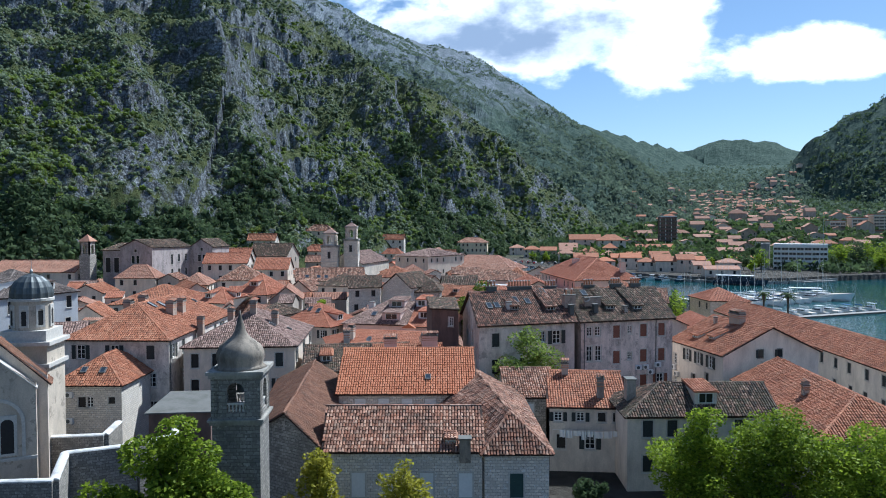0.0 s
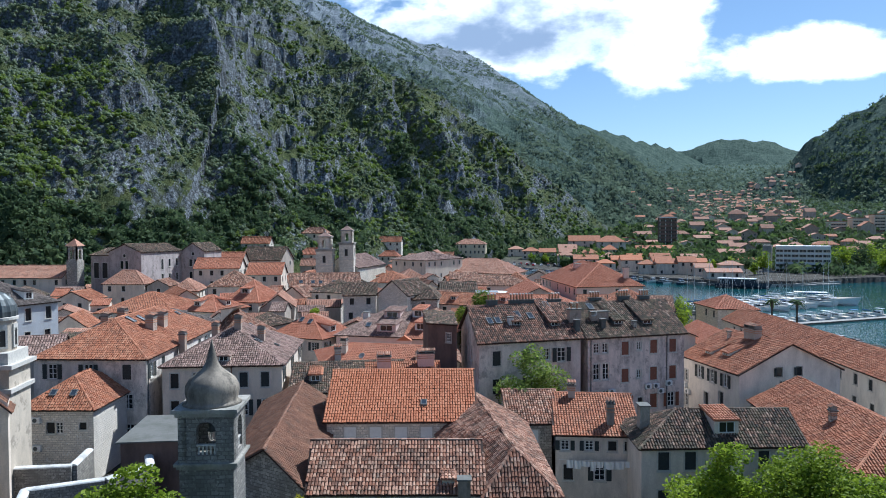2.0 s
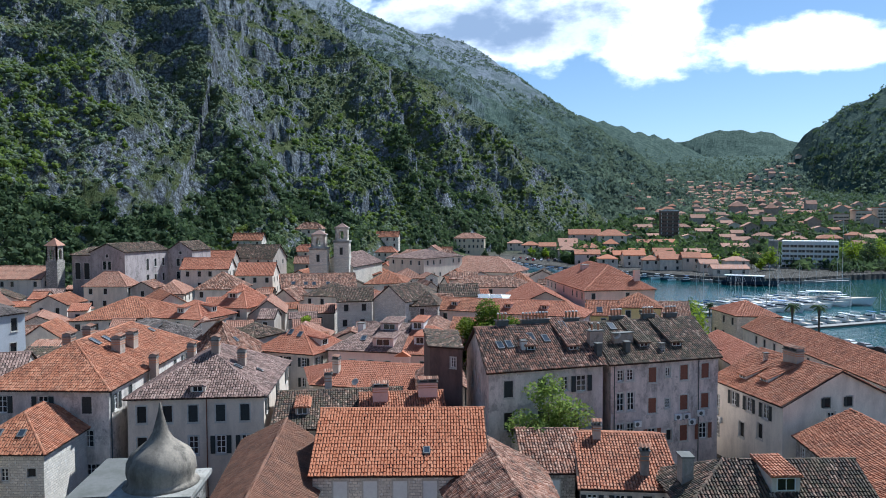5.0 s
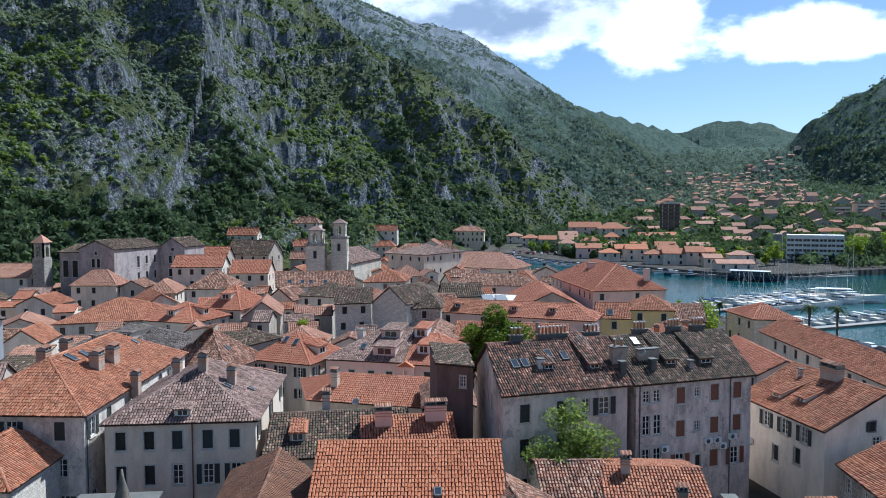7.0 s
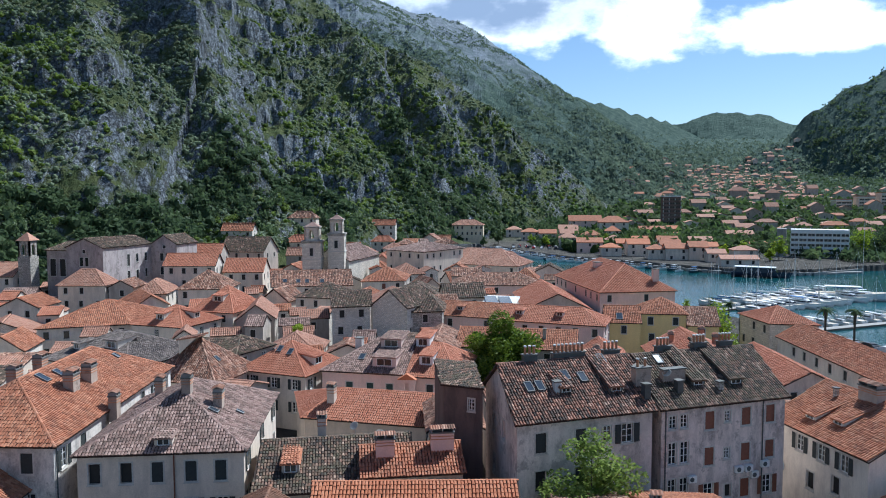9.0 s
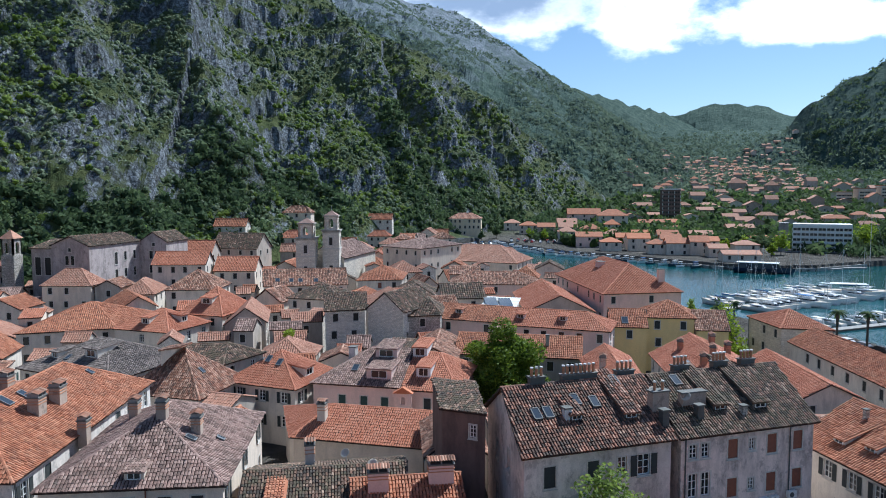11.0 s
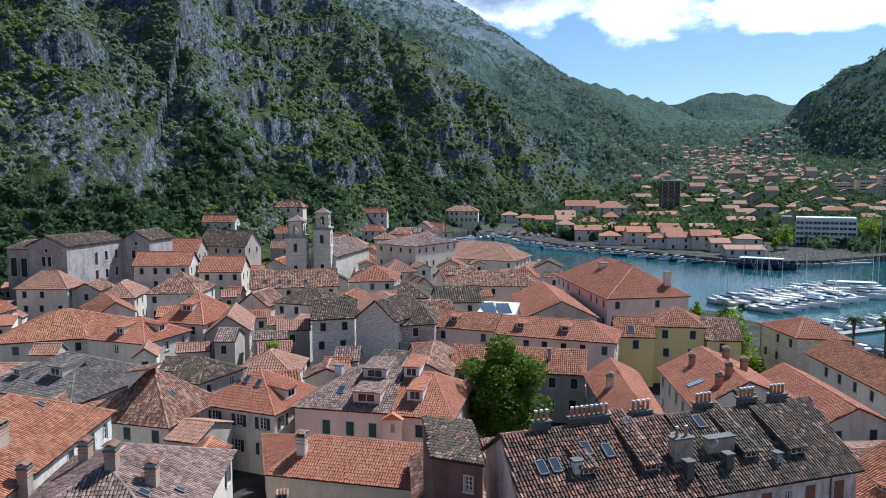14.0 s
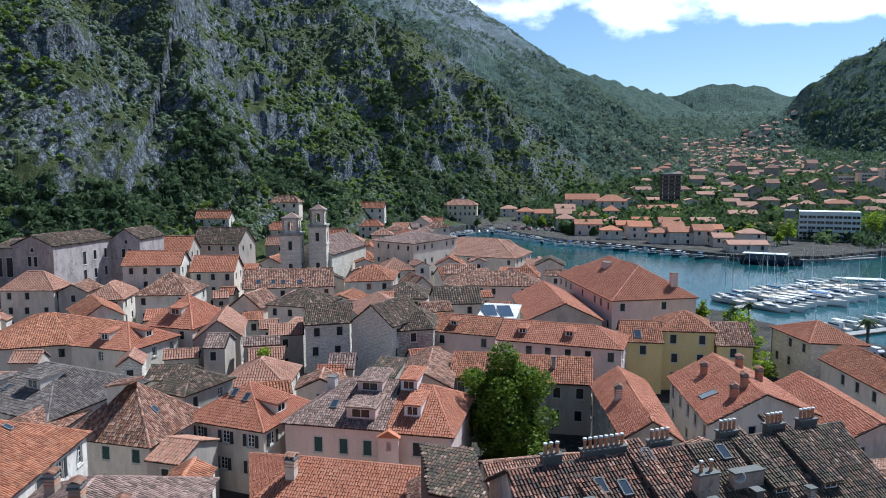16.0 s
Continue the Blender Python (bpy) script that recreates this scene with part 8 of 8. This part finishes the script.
skylight(dark_r, 13.6, 12.0, 0.8, 1.3)
dish(dark_l, 11.0, 8.6, 20)
dish(dark_r, 14.0, 9.2, -30)
# the big orange roof and the grey pink one
for x, y, w, h in ((-43.4, 5.8, 1.4, 1.5), (-43.8, 9.4, 1.4, 1.5), (-51.0, 8.0, 1.3, 1.6), (-51.0, 12.0, 1.3, 1.6)):
    chimney(house_a, x, y, w, 1.0, h, mat=P_TAN)
chimney(house_a, -39.4, 6.4, 0.9, 0.8, 1.5, mat=P_TAN)
skylight(house_a, -45.6, 4.6, 0.9, 1.4)
skylight(house_a, -45.6, 7.2, 0.9, 1.4)
skylight(house_a, -46.0, 18.0, 0.7, 0.9)
for x, y, w in ((-31.0, 4.6, 0.95), (-28.2, 5.2, 1.0), (-36.4, 9.8, 1.0)):
    chimney(house_gy, x, y, w, 0.8, 1.4, mat=P_TAN)
dormer(house_gy, -30.3, -1.6, 1.5, 0.75)
skylight(house_gy, -28.0, 3.4, 0.8, 1.0)
skylight(house_gy, -26.6, 6.2, 0.6, 0.8)
skylight(house_sm, -45.2, -11.4, 0.7, 0.9)
skylight(house_sm, -43.0, -11.2, 0.7, 0.9)
# white gabled house
dormer(house_r, 29.4, 15.4, 1.5, 0.6, flat=0.7)
dormer(house_r, 30.9, 12.6, 1.5, 0.6, flat=0.7)
chimney(house_r, 34.8, 14.6, 2.4, 1.0, 1.3, mat=P_GREY)
chimney(house_r, 32.6, 17.4, 0.4, 0.4, 1.0, hood=False)
# church and its neighbours
skylight(nave, -4.4, -14.6, 0.6, 0.8)
dormer(front_wing, -0.2, -30.9, 0.9, 0.5, window=False)
chimney(front_wing, 1.0, -31.3, 0.9, 0.9, 0.9, hood=False, mat=M_DOME)
chimney(blue_h, 13.7, -11.4, 0.7, 0.7, 2.0, mat=M_CORNICE)
chimney(blue_h, 10.2, -6.4, 0.7, 0.7, 1.2, mat=P_GREY)
chimney(grey_r, 16.4, -14.4, 1.3, 0.9, 2.0, hood=False, mat=M_CORNICE)
dormer(grey_r, 23.4, -16.4, 2.2, 1.4, tiles=T_ORANGE)
chimney(right_o, 35.0, -10.0, 0.6, 0.6, 1.0)
chimney(mess3, -11.4, 0.8, 1.6, 0.9, 1.4, mat=P_PINK)
chimney(mess3, -6.6, 2.4, 2.0, 0.9, 1.4, mat=P_PINK)
chimney(mess, -18.6, 6.6, 0.8, 0.8, 1.9, mat=P_WHITE)
dormer(mess, -19.4, -0.6, 1.5, 0.9, tiles=T_ORANGE)
dish(mess, -12.6, 4.6, 10)
dish(mess, -15.6, 7.6, -20)
chimney(low_o, -22.4, 24.6, 0.9, 0.9, 1.8, mat=P_CREAM)
# pink house and those beside it
dormer(pink_a, -18.4, 37.6, 3.4, 1.6)
dormer(pink_a, -18.2, 42.0, 3.0, 1.3)
dormer(pink_b, -12.6, 38.0, 1.9, 1.7, wall=M_WHITE)
dormer(pink_b, -13.6, 42.2, 2.0, 1.4, wall=M_WHITE)
skylight(pink_a, -22.0, 40.0, 0.9, 1.4)
chimney(pink_a, -23.6, 45.6, 1.0, 1.0, 1.6, hood=False, mat=M_CAP)
for x, y in ((-35.6, 41.6), (-34.4, 41.3), (-32.6, 40.4)):
    skylight(house_b, x, y, 0.8, 1.2)
dormer(house_b, -28.6, 40.6, 2.2, 1.3)
dormer(house_c, -46.6, 36.2, 2.6, 1.8, wall=P_WHITE)
skylight(house_c, -41.6, 35.6, 0.7, 1.0)
dormer(house_e, -62.4, 44.6, 2.8, 1.9, wall=P_WHITE)
skylight(house_e, -66.6, 45.6, 0.8, 1.2)
dormer(house_e, -69.0, 46.0, 1.6, 1.0)
dormer(house_f, -68.0, 70.6, 1.8, 1.3, wall=P_WHITE)
dormer(house_f, -62.0, 73.6, 1.8, 1.3, wall=P_WHITE)
dormer(red_pyr, -62.0, 83.4, 2.6, 1.4, wall=P_WHITE)
chimney(court, 4.4, 61.4, 0.5, 0.5, 1.6, hood=False, mat=M_METAL)
chimney(court_w, 11.6, 48.6, 0.8, 0.8, 1.4, mat=P_CREAM)
for x, y in ((24.4, 58.6), (25.2, 48.0), (27.0, 50.0), (29.6, 60.6), (30.4, 55.0)):
    chimney(orange_b, x, y, 0.9, 0.7, 1.3, mat=T_PINK)
skylight(orange_b, 23.2, 51.4, 1.6, 2.2)
skylight(yellow_a, 19.2, 80.0, 1.2, 1.9)
dormer(pink_l, 0.2, 76.4, 1.5, 0.9)
dormer(pink_l, 7.6, 74.4, 1.5, 0.9)
dormer(pink_m, -11.6, 83.6, 1.5, 0.9)
chimney(palace, 19.4, 121.8, 2.4, 1.6, 1.0, hood=False, mat=P_PINK)
chimney(palace, 30.8, 107.4, 1.4, 0.9, 2.6, hood=False, mat=P_PINK)
for x, y in ((-58.0, 125.6), (-55.8, 126.2), (-52.0, 127.2), (-61.4, 124.8)):
    skylight(brown_w, x, y, 1.1, 1.5)

for x, y in ((-92.4, 27.4), (-88.4, 25.6), (-84.4, 24.0), (-81.0, 27.6), (-79.8, 31.6)):
    dormer(mansard, x, y, 1.7, 1.5, wall=M_WHITE, tiles=T_SLATE)

# solar panels on a flat white roof
solar = house("town_house", "low white house with a flat roof and solar panels", "house", [(-7.6, 92.0), (-1.0, 90.6), (0.0, 101.0), (-6.6, 102.4)], 2.6, 12.4, "shed", 0.5, P_WHITE, M_CAP, None, seed=90, fine=False)
for i in range(2):
    p, n, g, c = local_frame(solar, -5.8 + 3.0 * i, 95.4 - 0.6 * i)
    pn = solid("solar_panel", [(-1.25, -3.2, 0.25, 1.25, 3.2, 0.33)], M_SKYGLASS, solar["ob"], Matrix.Translation(p) @ pose(0, 0, 0, 8, 0, 8))
    solid("panel_frame", [(-1.3, -3.25, 0.16, 1.3, 3.25, 0.26)], M_METAL, pn)

# the small bell gable on the pink house
bellg = thing("bell_gable", (-14.8, 34.6, 8.6), "little pink bell gable with two small bells", "gable")
v, f = arch_panel(2.2, 2.0, 0.6, 0.5, 1.6, 0.5)
link_mesh("wall", v, f, P_PINK, bellg)
v = [(-1.3, -0.15, 2.0), (0, -0.15, 2.8), (1.3, -0.15, 2.0), (-1.3, 0.65, 2.0), (0, 0.65, 2.8), (1.3, 0.65, 2.0)]
link_mesh("roof", v, [(0, 3, 4, 1), (1, 4, 5, 2), (0, 1, 2), (3, 5, 4), (0, 2, 5, 3)], T_NEW, bellg)
solid("pedestal", [(-1.1, 0, -6.0, 1.1, 0.5, 0)], P_PINK, bellg)

# clutter on the other roofs
cl = random.Random(21)
NAMED = {id(r) for r in (nave, front_wing, side_wing, hall, house_a, house_gy, house_sm, dark_l, dark_r, dark_s, house_r, pink_a, pink_b, solar, mid_wing, shed_r, dome_church, cathedral)}
for rec in HOUSES:
    if id(rec) in NAMED or "waterside" in rec["ob"].name or "hillside" in rec["ob"].name:
        continue
    (x0, y0), (x1, y1), (x2, y2), (x3, y3) = rec["quad"]
    if y0 > 175:
        continue
    for k in range(2 if y0 < 110 else 1):
        if cl.random() < 0.25 or len(bpy.data.objects) > 7650:
            continue
        s, t = cl.uniform(0.2, 0.8), cl.uniform(0.2, 0.75)
        x = (x0 * (1 - s) + x1 * s) * (1 - t) + (x3 * (1 - s) + x2 * s) * t
        y = (y0 * (1 - s) + y1 * s) * (1 - t) + (y3 * (1 - s) + y2 * s) * t
        q = cl.random()
        if q < 0.6:
            chimney(rec, x, y, cl.uniform(0.7, 1.1), 0.7, cl.uniform(0.9, 1.6), mat=cl.choice([P_GREY, P_TAN, P_TAN, S_GREY]), hood=cl.random() < 0.4)
        elif q < 0.8:
            skylight(rec, x, y, 0.8, 1.2)
        else:
            dormer(rec, x, y, 1.5, 0.9)

# ---- on the walls and lines ----
def ac_unit(rec, k, s, z):
    (ax, ay), (bx, by) = rec["quad"][k], rec["quad"][(k + 1) % 4]
    e, n = wall_frame((ax, ay), (bx, by))
    b = rec["base"]
    m = Matrix(((e.x, -n.x, 0, ax + e.x * s - b.x), (e.y, -n.y, 0, ay + e.y * s - b.y), (0, 0, 1, z), (0, 0, 0, 1)))
    ob = solid("air_conditioner", [(-0.42, -0.42, 0, 0.42, -0.08, 0.6)], M_WHITE, rec["ob"], m)
    v, f = lathe_data([(0.23, 0), (0.23, 0.02), (0.06, 0.03)], 14)
    fan = link_mesh("fan_grille", v, f, M_LEAD, ob)
    fan.matrix_basis = pose(-0.1, -0.42, 0.3, 90)
    solid("bracket", [(-0.35, -0.4, -0.12, -0.3, 0.0, 0.0), (0.3, -0.4, -0.12, 0.35, 0.0, 0.0)], M_METAL, ob)


for s, z in ((8.4, 6.5), (9.5, 6.5), (11.4, 6.7), (10.2, 5.8), (3.2, 6.2)):
    ac_unit(dark_r, 0, s, z)
for s, z in ((1.2, 5.0), (2.0, 4.2)):
    ac_unit(house_r, 3, s, z)
for s, z in ((1.8, 6.4), (1.8, 3.4)):
    ac_unit(house_sm, 0, s, z)


def pipe(rec, k, s, z0, z1):
    (ax, ay), (bx, by) = rec["quad"][k], rec["quad"][(k + 1) % 4]
    e, n = wall_frame((ax, ay), (bx, by))
    b = rec["base"]
    p = Vector((ax + e.x * s - b.x + n.x * 0.09, ay + e.y * s - b.y + n.y * 0.09, 0))
    v, f = lathe_data([(0.06, z0), (0.06, z1)], 8)
    link_mesh("drainpipe", v, f, M_RUST if rec is house_gy else M_LEAD, rec["ob"]).location = p


pipe(house_gy, 0, 8.0, 0, 10.4)
pipe(dark_r, 0, 0.4, 0, 13.0)
pipe(dark_r, 0, 11.2, 0, 13.0)
pipe(house_r, 3, 0.3, 0, 9.0)
pipe(house_a, 1, 0.3, 0, 11.5)
pipe(blue_h, 0, 7.4, 0, 6.8)
pipe(tower_h, 3, 0.3, 0, 8.4)

line = thing("washing_line", (8.6, -14.2, 7.2), "washing line with pale sheets hanging between houses", "laundry")
v, f = boxes_data([(0, -0.015, 0, 7.2, 0.015, 0.03)])
link_mesh("rope", v, f, M_WHITE, line)
lr = random.Random(3)
xx = 0.7
while xx < 6.6:
    w = lr.uniform(0.5, 0.95)
    h = lr.uniform(0.45, 0.95)
    v, f = [], []
    for i in range(7):
        for z in (0.03, -h * 0.5, -h):
            v.append((xx + w * i / 6, 0.06 * math.sin(i * 1.7 + z * 2), z - 0.12 * math.sin(math.pi * (xx + w * i / 6) / 7.2)))
    for i in range(6):
        f += [(3 * i, 3 * i + 1, 3 * i + 4, 3 * i + 3), (3 * i + 1, 3 * i + 2, 3 * i + 5, 3 * i + 4)]
    link_mesh("sheet", v, f, M_WHITE, line)
    xx += w + 0.06

balcony = solid("balcony", [(0, -1.1, 0, 16, 0, 0.18)], M_CONC, long_r["ob"], Matrix.Translation(-long_r["base"]) @ Matrix(((0.071, 0.9975, 0, 48.75), (-0.9975, 0.071, 0, 60.0), (0, 0, 1, 5.4), (0, 0, 0, 1))))
for i in range(24):
    put("baluster", shared(("rail_bar",), lambda: boxes_data([(-0.03, -0.03, 0, 0.03, 0.03, 0.95)]), M_LEAD), balcony, Matrix.Translation((0.2 + i * 0.68, -1.02, 0.18)))
v, f = boxes_data([(0, -1.06, 1.12, 16, -0.98, 1.2)])
link_mesh("handrail", v, f, M_LEAD, balcony)
